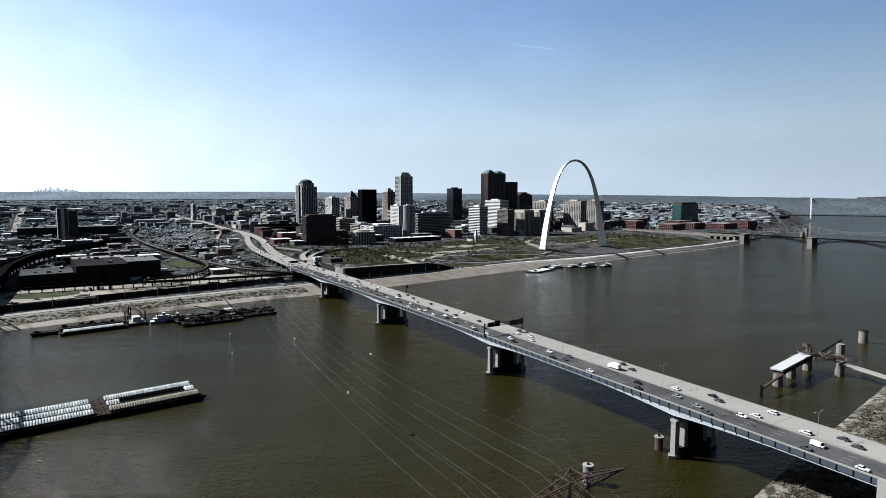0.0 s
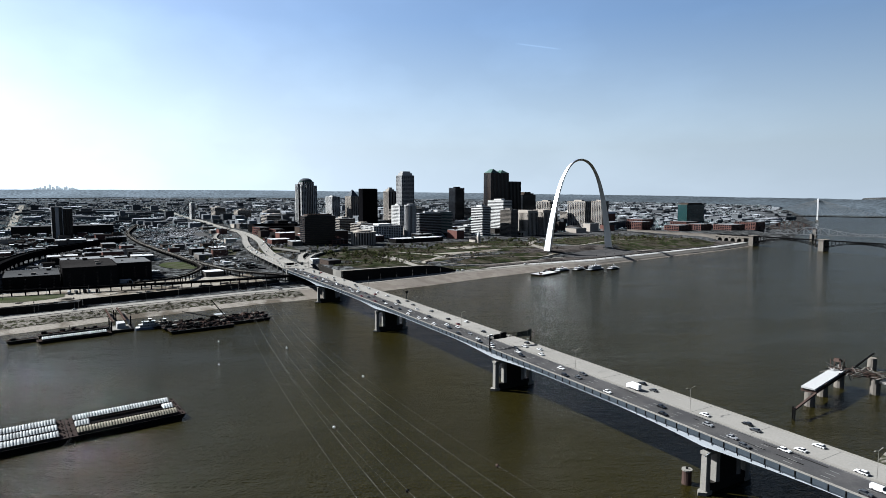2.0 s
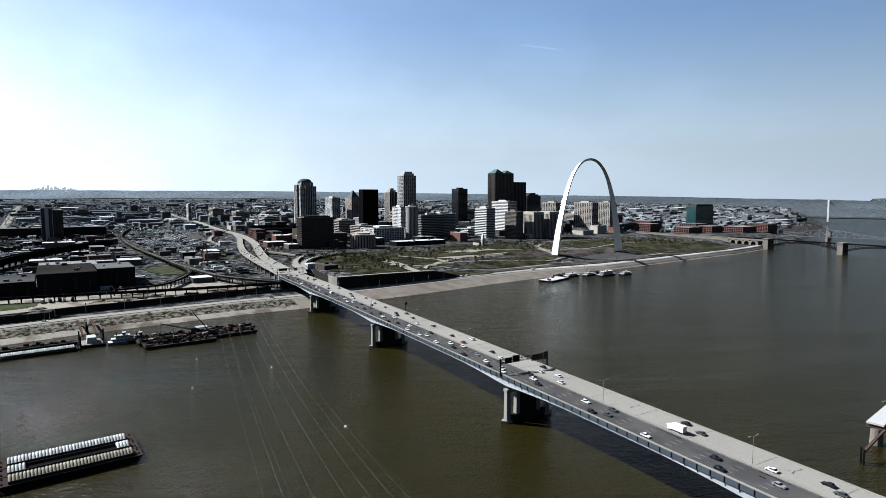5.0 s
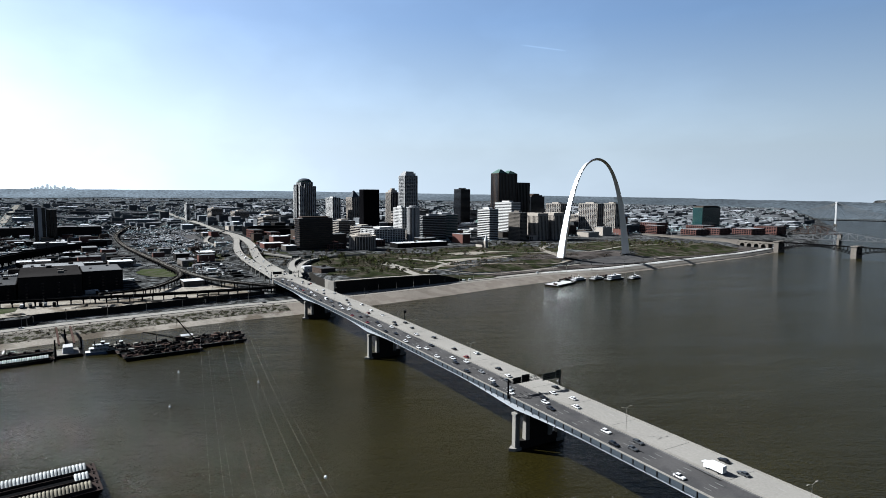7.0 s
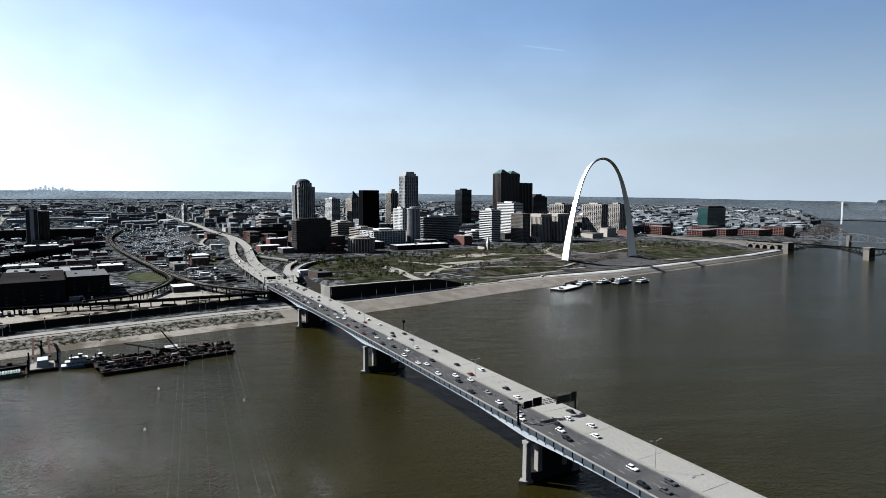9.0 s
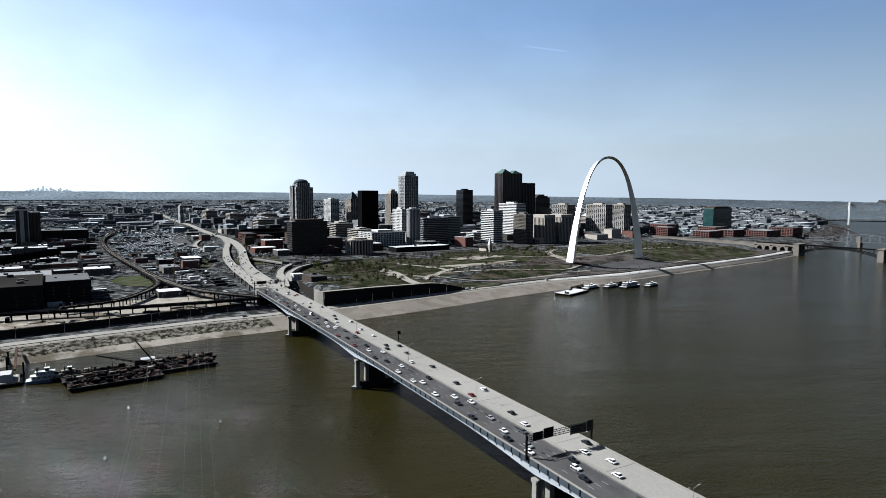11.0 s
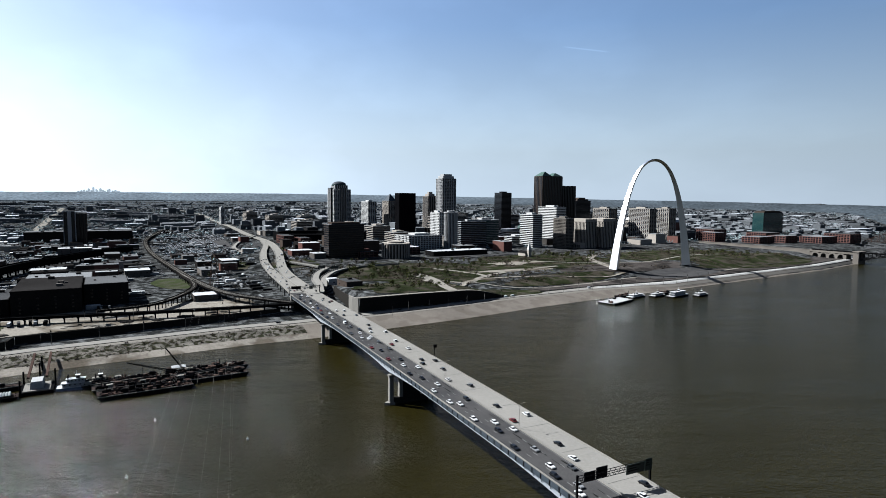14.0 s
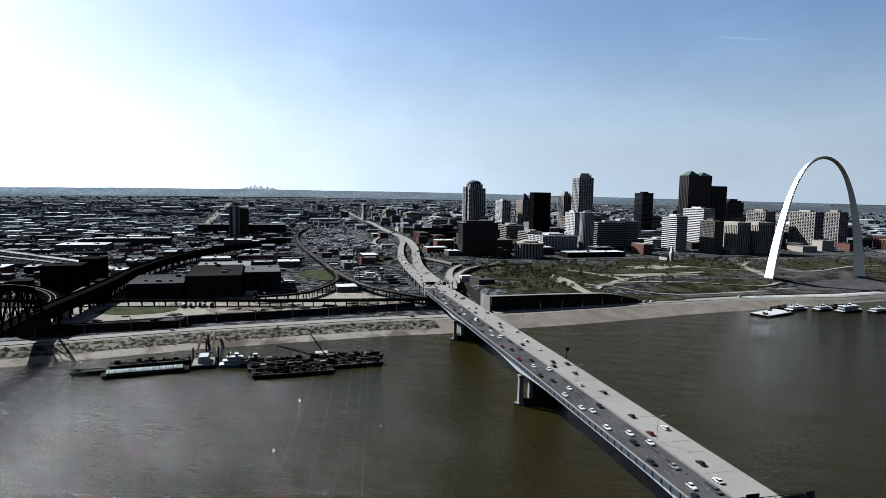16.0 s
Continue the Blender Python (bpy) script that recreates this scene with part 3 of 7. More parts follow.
DECK = [(-260, 27.0), (0, 28.0), (160, 28.5), (360, 28.5), (540, 27.2), (690, 26.0)]
PIERS = [0, 162, 362, 540]
HALF, WEB = 17.0, 16.3


def br(u, v, z):
    return BR0 + BR_DIR * u + BR_N * v + Vector((0, 0, z))


def deck(u):
    return lerp(DECK, u)


def depth(u):
    """Depth of the girders, haunched over the piers."""
    return 4.7 + 2.6 * max(0.0, 1 - min(abs(u - p) for p in PIERS) / 55) ** 1.6


def strip_wall(bm, v, thick, us, low, high):
    rows = [[bm.verts.new(br(u, v + o, z)) for o, z in ((-thick / 2, low(u)), (thick / 2, low(u)), (thick / 2, high(u)), (-thick / 2, high(u)))] for u in us]
    for a, b in zip(rows, rows[1:]):
        for i in range(4):
            bm.faces.new((a[i], a[(i + 1) % 4], b[(i + 1) % 4], b[i]))
    bm.faces.new(rows[0]); bm.faces.new(rows[-1][::-1])
    bmesh.ops.recalc_face_normals(bm, faces=bm.faces)


US = list(range(-200, 691, 10))
bridge = thing("road_bridge", (0, 0, 0), "long steel girder road bridge with a dark and a pale carriageway", "bridge")
line = [br(u, 0, deck(u)) for u in US]
bm = bmesh.new(); ribbon(bm, line, HALF, 0.4, -0.4); south_deck = part("roadway", bm, ASPHALT, bridge, "dark asphalt carriageway")
bm = bmesh.new(); ribbon(bm, line, -0.4, -HALF, -0.4); part("roadway", bm, PALE, bridge, "pale concrete carriageway")
for v, m in ((-HALF + 0.2, CONCRETE), (HALF - 0.2, PALE), (0.0, CONCRETE)):
    bm = bmesh.new()
    strip_wall(bm, v, 0.3, US, lambda u: deck(u) - 0.5, lambda u: deck(u) + 0.7)
    part("median_barrier" if v == 0 else "parapet", bm, m, bridge)
for v, m, up in ((-WEB, STEEL_PALE, 2.5), (-5, STEEL_BLUE, 0.0), (5, STEEL_BLUE, 0.0), (WEB, STEEL_PALE, 2.5)):
    bm = bmesh.new()
    strip_wall(bm, v, 0.3, US, lambda u: deck(u) - 0.9 - depth(u) + up, lambda u: deck(u) - 0.4)
    girder = part("girder", bm, m, bridge)
    bm = bmesh.new()
    strip_wall(bm, v, 0.9, US, lambda u: deck(u) - 1.05 - depth(u) + up, lambda u: deck(u) - 0.8 - depth(u) + up)
    part("flange", bm, m, girder)
# painted panels along the downstream edge, with upright ribs
bm = bmesh.new(); strip_wall(bm, -HALF - 0.02, 0.16, US, lambda u: deck(u) - 2.3, lambda u: deck(u) - 0.05)
part("fascia_panel", bm, STEEL_PANEL, bridge, "grey-blue painted edge panels")
stiff = bmesh.new()
box(stiff, -0.16, -1.05, -2.35, 0.16, -0.5, 0.0)
box(stiff, -0.1, -0.4, -3.7, 0.1, -0.1, -2.35)
stiff = mesh_of(stiff, "bracket", STEEL_DARK)
for u in range(-196, 690, 6):
    part("bracket", stiff, None, bridge, place=Matrix.Translation(br(u, -WEB, deck(u))) @ Matrix.Rotation(math.atan2(-BR_DIR.y, -BR_DIR.x), 4, 'Z'))
# lane lines
bm = bmesh.new()
for v in (-12.2, -8.7, -5.2, 7.6, 11.2):
    for u in range(-190, 680, 14):
        quadbox(bm, [br(u, v - 0.1, deck(u) + 0.015), br(u + 3.4, v - 0.1, deck(u + 3.4) + 0.015), br(u + 3.4, v + 0.1, deck(u + 3.4) + 0.015), br(u, v + 0.1, deck(u) + 0.015)],
                [br(u, v - 0.1, deck(u) + 0.03), br(u + 3.4, v - 0.1, deck(u + 3.4) + 0.03), br(u + 3.4, v + 0.1, deck(u + 3.4) + 0.03), br(u, v + 0.1, deck(u) + 0.03)])
tagged(part("lane_line", bm, PAINT, bridge), "white broken lane lines", kind="stuff")
for v in (-16.2, -1.0, 1.2, 15.6):
    bm = bmesh.new(); ribbon(bm, line, -v + 0.08, -v - 0.08, 0.012, 0.025); part("edge_line", bm, PAINT, bridge)
# dark sealed cracks beside the median
rp = random.Random(4)
bm = bmesh.new()
for i in range(70):
    u, v, n, w = rp.uniform(-190, 560), rp.choice((-1.9, -2.3, -3.2, -5.6, -9.0)) + rp.uniform(-0.4, 0.4), rp.uniform(2, 12), rp.uniform(0.15, 0.4)
    quadbox(bm, [br(u, v - w, deck(u) + 0.006), br(u + n, v - w * 0.7, deck(u + n) + 0.006), br(u + n, v + w * 0.8, deck(u + n) + 0.006), br(u, v + w, deck(u) + 0.006)],
            [br(u, v - w, deck(u) + 0.012), br(u + n, v - w * 0.7, deck(u + n) + 0.012), br(u + n, v + w * 0.8, deck(u + n) + 0.012), br(u, v + w, deck(u) + 0.012)])
tagged(part("tar_patch", bm, STEEL_DARK, bridge), "black tar patches on the carriageway", kind="stuff")
joint = bmesh.new(); box(joint, -0.06, 0.7, 0.02, 0.06, 16.6, 0.04); joint = mesh_of(joint, "joint", GROUND)
for u in range(-190, 690, 30):
    part("expansion_joint", joint, None, bridge, place=Matrix.Translation(br(u, 0, deck(u))) @ Matrix.Rotation(math.atan2(-BR_DIR.y, -BR_DIR.x), 4, 'Z'))


def bridge_frame(u, v, z):
    """A pose whose x runs along the bridge and whose y points upstream."""
    return Matrix.Translation(br(u, v, z)) @ Matrix.Rotation(math.atan2(-BR_DIR.y, -BR_DIR.x), 4, 'Z')


for u in PIERS:
    top = deck(u) - 1 - depth(u)
    pier = thing("bridge_pier", bridge_frame(u, 0, 0), "pale concrete bridge pier with round-nosed columns in the river", "pier", "piers of the road bridge")
    for v, w, foot in ((-14.4, 1.55, -3), (-7.6, 1.35, 4.5), (7.6, 1.35, 4.5), (14.4, 1.55, -3)):
        bm = bmesh.new()
        outline = [(-1.5, -w), (1.5, -w), (1.9, -w * 0.6), (1.9, w * 0.6), (1.5, w), (-1.5, w), (-1.9, w * 0.6), (-1.9, -w * 0.6)]
        prism(bm, outline, foot, top - 1.45, shrink=0.9)
        part("column", bm, CONCRETE, pier, place=(0, v, 0))
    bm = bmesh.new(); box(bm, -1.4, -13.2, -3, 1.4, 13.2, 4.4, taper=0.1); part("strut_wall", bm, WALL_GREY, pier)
    # dark infill added for the black shade between the columns under the deck
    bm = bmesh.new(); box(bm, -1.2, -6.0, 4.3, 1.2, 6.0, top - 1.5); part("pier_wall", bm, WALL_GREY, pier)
    bm = bmesh.new(); box(bm, -1.7, -16.2, top - 1.5, 1.7, 16.2, top); part("cap_beam", bm, CONCRETE, pier)
    for s in (-1, 1):
        bm = bmesh.new()
        prism(bm, [(-2.3, s * 12), (2.3, s * 12), (2.3, s * 16.5), (0, s * 19.2), (-2.3, s * 16.5)][::s], -3, 1.6, 0, 0.94, (0, s * 15))
        part("cutwater", bm, CONCRETE, pier)
        bm = bmesh.new(); beam(bm, (0.2, s * 15.8, top - 2.2), (3.4, s * 16.6, top + 0.9), 0.2)
        part("brace", bm, STEEL_PALE, pier)
west_end = thing("bridge_abutment", bridge_frame(672, 0, 0), "tall pale concrete bridge abutment on the river bank", "abutment")
for v in (-16.2, 16.2):
    bm = bmesh.new(); box(bm, -3, -1.6, 4, 3, 1.6, 26.4); part("corner_pillar", bm, CONCRETE, west_end, place=(0, v, 0))
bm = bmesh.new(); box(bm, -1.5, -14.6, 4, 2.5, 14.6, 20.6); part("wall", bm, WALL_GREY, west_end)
east_end = thing("bridge_abutment", bridge_frame(-100, 0, 0), "pale concrete bridge pillar by the near bank", "abutment")
for v in (-17.6, 17.6):
    bm = bmesh.new(); box(bm, -9, -1.8, 2, 3, 0.9, 28.4); part("corner_pillar", bm, PALE, east_end, place=(0, v, 0))
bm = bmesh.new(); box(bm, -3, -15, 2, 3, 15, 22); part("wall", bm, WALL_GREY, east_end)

# sign gantry
def sign_gantry(u, panels, group="sign gantries"):
    z = deck(u)
    ob = thing("sign_gantry", bridge_frame(u, 0, z), "dark steel sign gantry spanning the bridge", "sign gantry", group)
    for v in (-17.6, 17.4):
        bm = bmesh.new(); box(bm, -0.35, -0.35, -1.2, 0.35, 0.35, 9.2); part("post", bm, STEEL_DARK, ob, place=(0, v, 0))
    bm = bmesh.new()
    for x in (-0.8, 0.8):
        for zz in (6.6, 8.4):
            beam(bm, (x, -17.5, zz), (x, 17.4, zz), 0.18)
    for i in range(15):
        y = -17.4 + i * 2.48
        beam(bm, (-0.8, y, 6.6), (-0.8, y + 1.24, 8.4), 0.14); beam(bm, (0.8, y, 8.4), (0.8, y + 1.24, 6.6), 0.14); beam(bm, (-0.8, y, 6.6), (0.8, y, 6.6), 0.14)
    part("truss", bm, STEEL_DARK, ob)
    for y0, y1, z0, z1, x, m, m2 in panels:
        bm = bmesh.new(); box(bm, x, y0, z0, x + 0.15, y1, z1); p = part("sign_panel", bm, m, ob)
        for k in range(int((y1 - y0) // 1.3)):
            bm = bmesh.new(); box(bm, x - 0.12, y0 + 0.5 + 1.3 * k, z0 + 0.1, x + 0.0, y0 + 0.62 + 1.3 * k, z1 - 0.1); part("stiffener", bm, STEEL_DARK, p)
        bm = bmesh.new()
        for k, share in enumerate((0.8, 0.55, 0.7)):
            box(bm, x + 0.16, y0 + 0.6, z1 - 0.9 - k * 0.9, x + 0.19, y0 + 0.6 + (y1 - y0 - 1.2) * share, z1 - 0.5 - k * 0.9)
        part("lettering_bar", bm, m2, p)
    return ob


sign_gantry(165, [(-13.6, -8.4, 5.6, 9.0, -1.2, SIGN_BACK, SIGN_BACK), (-8.1, -2.8, 5.6, 9.8, -1.2, SIGN_BACK, SIGN_BACK), (4.4, 13.4, 5.4, 9.2, 1.0, SIGN_GREEN, SIGN_BACK), (13.6, 17.2, 5.2, 9.9, 1.0, SIGN_GREEN, SIGN_BACK)])
sign_gantry(680, [(-15, -4, 5.4, 8.8, -1.2, SIGN_BACK, SIGN_BACK), (5.0, 9.0, 5.0, 9.0, 1.0, SIGN_GREEN, PAINT)])
camera_mast = thing("traffic_mast", bridge_frame(362, 17.4, deck(362)), "dark slim mast with a box on top beside the deck", "mast")
bm = bmesh.new(); prism(bm, ring(0.3, 8), -1, 6.5); part("pole", bm, STEEL_DARK, camera_mast)
bm = bmesh.new(); box(bm, -0.6, -0.7, 6.5, 0.6, 1.4, 8.6); part("cabinet", bm, STEEL_DARK, camera_mast)


def lamp_post(height, arms):
    ob = thing("street_lamp", (0, 0, 0), "tall grey twin-armed street lamp on the median", "street lamp", "lamps of the road bridge")
    bm = bmesh.new(); prism(bm, ring(0.12, 8), 0, height, shrink=0.55); part("pole", bm, CONCRETE, ob)
    for s in arms:
        bm = bmesh.new(); beam(bm, (0, 0, height - 0.1), (0, s * 2.2, height + 0.5), 0.12); part("arm", bm, CONCRETE, ob)
        bm = bmesh.new(); box(bm, -0.2, min(s * 2.1, s * 3.2), height + 0.4, 0.2, max(s * 2.1, s * 3.2), height + 0.6); part("lamp_head", bm, PALE, ob)
    return ob


first = lamp_post(11, (-1, 1))
first.matrix_basis = bridge_frame(-60, 0, deck(-60) + 0.9)
for u in (20, 100, 230, 310, 400, 490, 580):
    copy_thing(first, bridge_frame(u, 0, deck(u) + 0.9))


# ---- the arch ----
def monument_arch():
    """A weighted catenary with triangular sections, one edge pointing inward."""
    bm, rows, n, half, rise, c = bmesh.new(), [], 96, 91.2, 190.5, 3.0022
    k = rise / (math.cosh(c) - 1)
    for i in range(n + 1):
        t = -1 + 2 * i / n
        t = math.copysign(1 - (1 - abs(t)) ** 1.35, t)
        y, h = half * t, rise - k * (math.cosh(c * t) - 1)
        tangent = Vector((0, half, -k * c * math.sinh(c * t))).normalized()
        out = Vector((0, -tangent.z, tangent.y))
        side = 16.46 + (5.18 - 16.46) * h / rise
        r = side / math.sqrt(3)
        rows.append([bm.verts.new(Vector((0, y, h)) + v) for v in (out * r / 2 + Vector((side / 2, 0, 0)), out * r / 2 - Vector((side / 2, 0, 0)), -out * r)])
    for a, b in zip(rows, rows[1:]):
        for i in range(3):
            bm.faces.new((a[i], a[(i + 1) % 3], b[(i + 1) % 3], b[i]))
    bm.faces.new(rows[0]); bm.faces.new(rows[-1][::-1])
    bmesh.ops.recalc_face_normals(bm, faces=bm.faces)
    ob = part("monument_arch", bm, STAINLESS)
    ob.matrix_basis = Matrix.Translation((0, 0, 16.4))
    return tagged(ob, "tall tapering stainless steel catenary arch in the riverside park", "arch")


monument_arch()

# ---- downtown ----
FOOTPRINTS = []


def tower(x, y, wx, wy, top, skin, label, style="bands", floor=3.9, glass=None, base=None, pitch=3.2, solid=0.15, show=1.5, crown=None, roof=None, group="downtown towers", name="office_tower", unit=True):
    """A city tower whose south-east corner stands at x, y. bands: a ring of wall between rows of windows; piers: upright ribs; grid: both."""
    pitch *= 1.5
    z0 = (land_height(x - wx / 2, y + wy / 2) if base is None else base)
    FOOTPRINTS.append((x - wx, y, x, y + wy))
    h = top - z0
    ob = thing(name, (x - wx, y, z0), label, "building", group)
    bm = bmesh.new(); box(bm, 0, 0, -4, wx, wy, h); part("window_wall", bm, glass or GLASS, ob)
    bm = bmesh.new(); box(bm, -0.4, -0.4, h, wx + 0.4, wy + 0.4, h + 1.2); part("parapet", bm, skin, ob)
    bm = bmesh.new(); box(bm, 0.6, 0.6, h + 1.2, wx - 0.6, wy - 0.6, h + 1.5); part("roof", bm, roof or ROOF, ob)
    if unit:
        bm = bmesh.new(); box(bm, wx * 0.25, wy * 0.3, h + 1.5, wx * 0.7, wy * 0.75, h + 5.5); part("plant_room", bm, skin, ob)
    n = max(2, int(h / floor))
    if style == "balconies":
        rows, k = bmesh.new(), max(2, int(wx // 7))
        for i in range(n):
            for j in range(k):
                x0, z = (j + 0.18 + 0.25 * (i % 2)) * wx / k, i * h / n
                box(rows, x0, -1.5, z + 0.2, x0 + 0.44 * wx / k, -0.2, z + 1.3)
        tagged(part("balcony_front", rows, GREY_FACADE, ob), kind="stuff")
    if style in ("bands", "grid", "balconies"):
        hh = show * (1 if style == "bands" else 0.7)
        bm = bmesh.new(); box(bm, -0.35, -0.35, 0, wx + 0.35, wy + 0.35, hh); ringm = mesh_of(bm, "floor_band", skin)
        for i in range(n):
            part("floor_band", ringm, None, ob, place=(0, 0, i * h / n))
    if style in ("piers", "grid", "balconies"):
        rib = bmesh.new(); box(rib, -pitch * solid, -0.55, 0, pitch * solid, 0.55, h); rib = mesh_of(rib, "pier_rib", skin)
        for k in range(int(wx // pitch) + 1):
            px = min(wx, k * wx / max(1, int(wx // pitch)))
            part("rib", rib, None, ob, place=(px, 0, 0)); part("rib", rib, None, ob, place=(px, wy, 0))
        for k in range(1, int(wy // pitch)):
            py = k * wy / int(wy // pitch)
            for px in (0, wx):
                part("rib", rib, None, ob, place=Matrix.Translation((px, py, 0)) @ Matrix.Rotation(math.pi / 2, 4, 'Z'))
    if crown:
        crown(ob, wx, wy, h)
    return ob


def pyramid_crown(rise, skin, inset=0.0):
    def build(ob, wx, wy, h):
        bm = bmesh.new()
        quadbox(bm, [(inset, inset, h + 1), (wx - inset, inset, h + 1), (wx - inset, wy - inset, h + 1), (inset, wy - inset, h + 1)],
                [(wx * .46, wy * .46, h + rise), (wx * .54, wy * .46, h + rise), (wx * .54, wy * .54, h + rise), (wx * .46, wy * .54, h + rise)])
        part("stepped_roof", bm, skin, ob)
    return build


def dome_crown(radius, rise, skin, drum=6.0):
    def build(ob, wx, wy, h):
        c = (wx / 2, wy / 2)
        bm = bmesh.new(); prism(bm, ring(radius * 1.02, 20, *c), h + 1, h + drum, 0); part("drum", bm, GLASS, ob)
        bm = bmesh.new()
        for i in range(6):
            a, b = i / 6 * math.pi / 2, (i + 1) / 6 * math.pi / 2
            prism(bm, ring(radius * math.cos(a), 20, *c), h + drum + rise * math.sin(a), h + drum + rise * math.sin(b), 0, math.cos(b) / math.cos(a) if i < 5 else 0.02, c)
        part("dome", bm, skin, ob)
    return build


def notch_crown(skin, steps):
    """Upper storeys that step in."""
    def build(ob, wx, wy, h):
        z = h + 1
        for ix, iy, dz in steps:
            bm = bmesh.new(); box(bm, wx * ix, wy * iy, z, wx * (1 - ix), wy * (1 - iy), z + dz); part("upper_storey", bm, skin, ob)
            z += dz
    return build


def barrel_crown(ob, wx, wy, h):
    """A narrower top storey under a broad round roof with a green rim."""
    bm = bmesh.new(); box(bm, wx * .14, wy * .14, h + 1, wx * .86, wy * .86, h + 14); top = part("upper_storey", bm, GLASS, ob)
    rib = bmesh.new(); box(rib, -1.1, -0.5, h + 1, 1.1, 0.5, h + 14); rib = mesh_of(rib, "rib", WHITE_FACADE)
    for k in range(7):
        f = .14 + .72 * k / 6
        part("rib", rib, None, top, place=(wx * f, wy * .14, 0))
        part("rib", rib, None, top, place=Matrix.Translation((wx * .86, wy * f, 0)) @ Matrix.Rotation(math.pi / 2, 4, 'Z'))
    c = (wx / 2, wy / 2)
    bm = bmesh.new(); prism(bm, ring(wx * .40, 24, *c), h + 14, h + 16.5); part("rim", bm, COPPER, ob)
    bm = bmesh.new()
    for i in range(5):
        a, b = i / 5 * 1.3, (i + 1) / 5 * 1.3
        prism(bm, ring(wx * .38 * math.cos(a), 24, *c), h + 16.5 + 10 * math.sin(a), h + 16.5 + 10 * math.sin(b), 0, math.cos(b) / math.cos(a), c)
    part("dome", bm, STEEL_PANEL, ob)


# the round-topped courthouse tower and its neighbours
def domed_tower():
    """Pale granite with a projecting glass bay up the middle of each front."""
    ob = tower(-1013, -233, 56, 54, 160, WHITE_FACADE, "tall pale granite tower with glass bays and a domed top", "grid", pitch=4.0, show=1.2, crown=barrel_crown, unit=False)
    h = 160 - land_height(-1013 - 28, -233 + 27)
    rib = bmesh.new(); box(rib, -0.6, -0.6, 0, 0.6, 0.6, h + 6); rib = mesh_of(rib, "rib", WHITE_FACADE)
    for x0, y0, x1, y1, ribs in ((16, -5, 40, 2, [(16 + 6 * k, -5) for k in range(5)]), (54, 15, 61, 39, [(61, 15 + 6 * k) for k in range(5)])):
        bm = bmesh.new(); box(bm, x0, y0, 0, x1, y1, h + 6); bay = part("glass_bay", bm, GLASS, ob)
        for p in ribs:
            part("rib", rib, None, bay, place=(*p, 0))
    return ob


domed_tower()
tower(-1200, -42, 60, 31, 122, WHITE_FACADE, "white slab tower with rows of windows", "grid", pitch=4.5)
tower(-1180, 26, 50, 36, 124, TAN, "pale stone tower with a stepped pyramid roof", "grid", pitch=5, crown=pyramid_crown(26, STEEL_PANEL, 3), unit=False)
tower(-800, -115, 26, 52, 149, BLACK_FACADE, "sheer black glass slab tower", "piers", pitch=3.5, glass=BLACK_FACADE, unit=False)
tower(-900, 33, 34, 31, 142, TAN, "slender tan stone tower with stepped top", "piers", pitch=4, crown=notch_crown(TAN, ((0.18, 0.15, 7), (0.34, 0.3, 6))), unit=False)
tower(-650, -60, 33, 42, 188, GREY_FACADE, "very tall grey granite tower with corner setbacks", "grid", pitch=4.2, show=1.2, crown=notch_crown(GREY_FACADE, ((0.10, 0.10, 7), (0.2, 0.2, 5))), unit=False)
tower(-900, 313, 41, 41, 155, BLACK_FACADE, "black office tower with thin grey bands", "bands", show=1.3, glass=GLASS)


def peaked_crown(ob, wx, wy, h):
    for y0, y1, rise in ((0, wy * 0.48, 9), (wy * 0.52, wy, 6)):
        bm = bmesh.new()
        quadbox(bm, [(0, y0, h + 1), (wx, y0, h + 1), (wx, y1, h + 1), (0, y1, h + 1)], [(wx * .3, (y0 + y1) / 2 - 1, h + rise + 4), (wx * .7, (y0 + y1) / 2 - 1, h + rise + 4), (wx * .7, (y0 + y1) / 2 + 1, h + rise + 4), (wx * .3, (y0 + y1) / 2 + 1, h + rise + 4)])
        part("peaked_roof", bm, COPPER, ob)


tower(-545, 194, 34, 71, 198, BROWN_FACADE, "tallest dark tower with peaked green copper roofs", "piers", pitch=3.6, crown=peaked_crown, unit=False)
tower(-580, 275, 40, 72, 173, BLACK_FACADE, "dark glass tower shoulder beside the tallest tower", "piers", pitch=4, unit=False)
tower(-480, 190, 74, 33, 114, WHITE_FACADE, "bright white office block with window bands", "bands", show=2.2, floor=4.2)
tower(-380, 33, 50, 28, 98, WHITE_FACADE, "white banded office tower beside the park", "bands", show=2.0, floor=4.4)
tower(-338, 98, 44, 24, 90, STONE, "pinkish brick hotel wing with small windows", "grid", pitch=2.6, show=2.0, floor=3.4)
hotel = tower(-322, 145, 57, 34, 87, TAN, "tan concrete hotel with tall dark window slots", "piers", pitch=3.0, solid=0.27, unit=False)
bm = bmesh.new(); box(bm, -57, -1.0, 62, 0.8, 35, 69); part("attic_storey", bm, TAN, hotel, place=(57, 0, 0))
bm = bmesh.new(); box(bm, -6, -14, -3, 57, 0, 12); podium = part("podium", bm, TAN, hotel)
for k in range(9):
    bm = bmesh.new(); box(bm, -3 + k * 6.6, -14.3, 1, 0.6 + k * 6.6, -13.8, 8); part("podium_opening", bm, GLASS, podium)
hotel = tower(-316, 196, 38, 40, 88, TAN, "tan concrete hotel tower with tall dark window slots", "piers", pitch=3.0, solid=0.27, unit=False)
bm = bmesh.new(); box(bm, -38, -1.0, 63, 0.8, 41, 70); part("attic_storey", bm, TAN, hotel, place=(38, 0, 0))
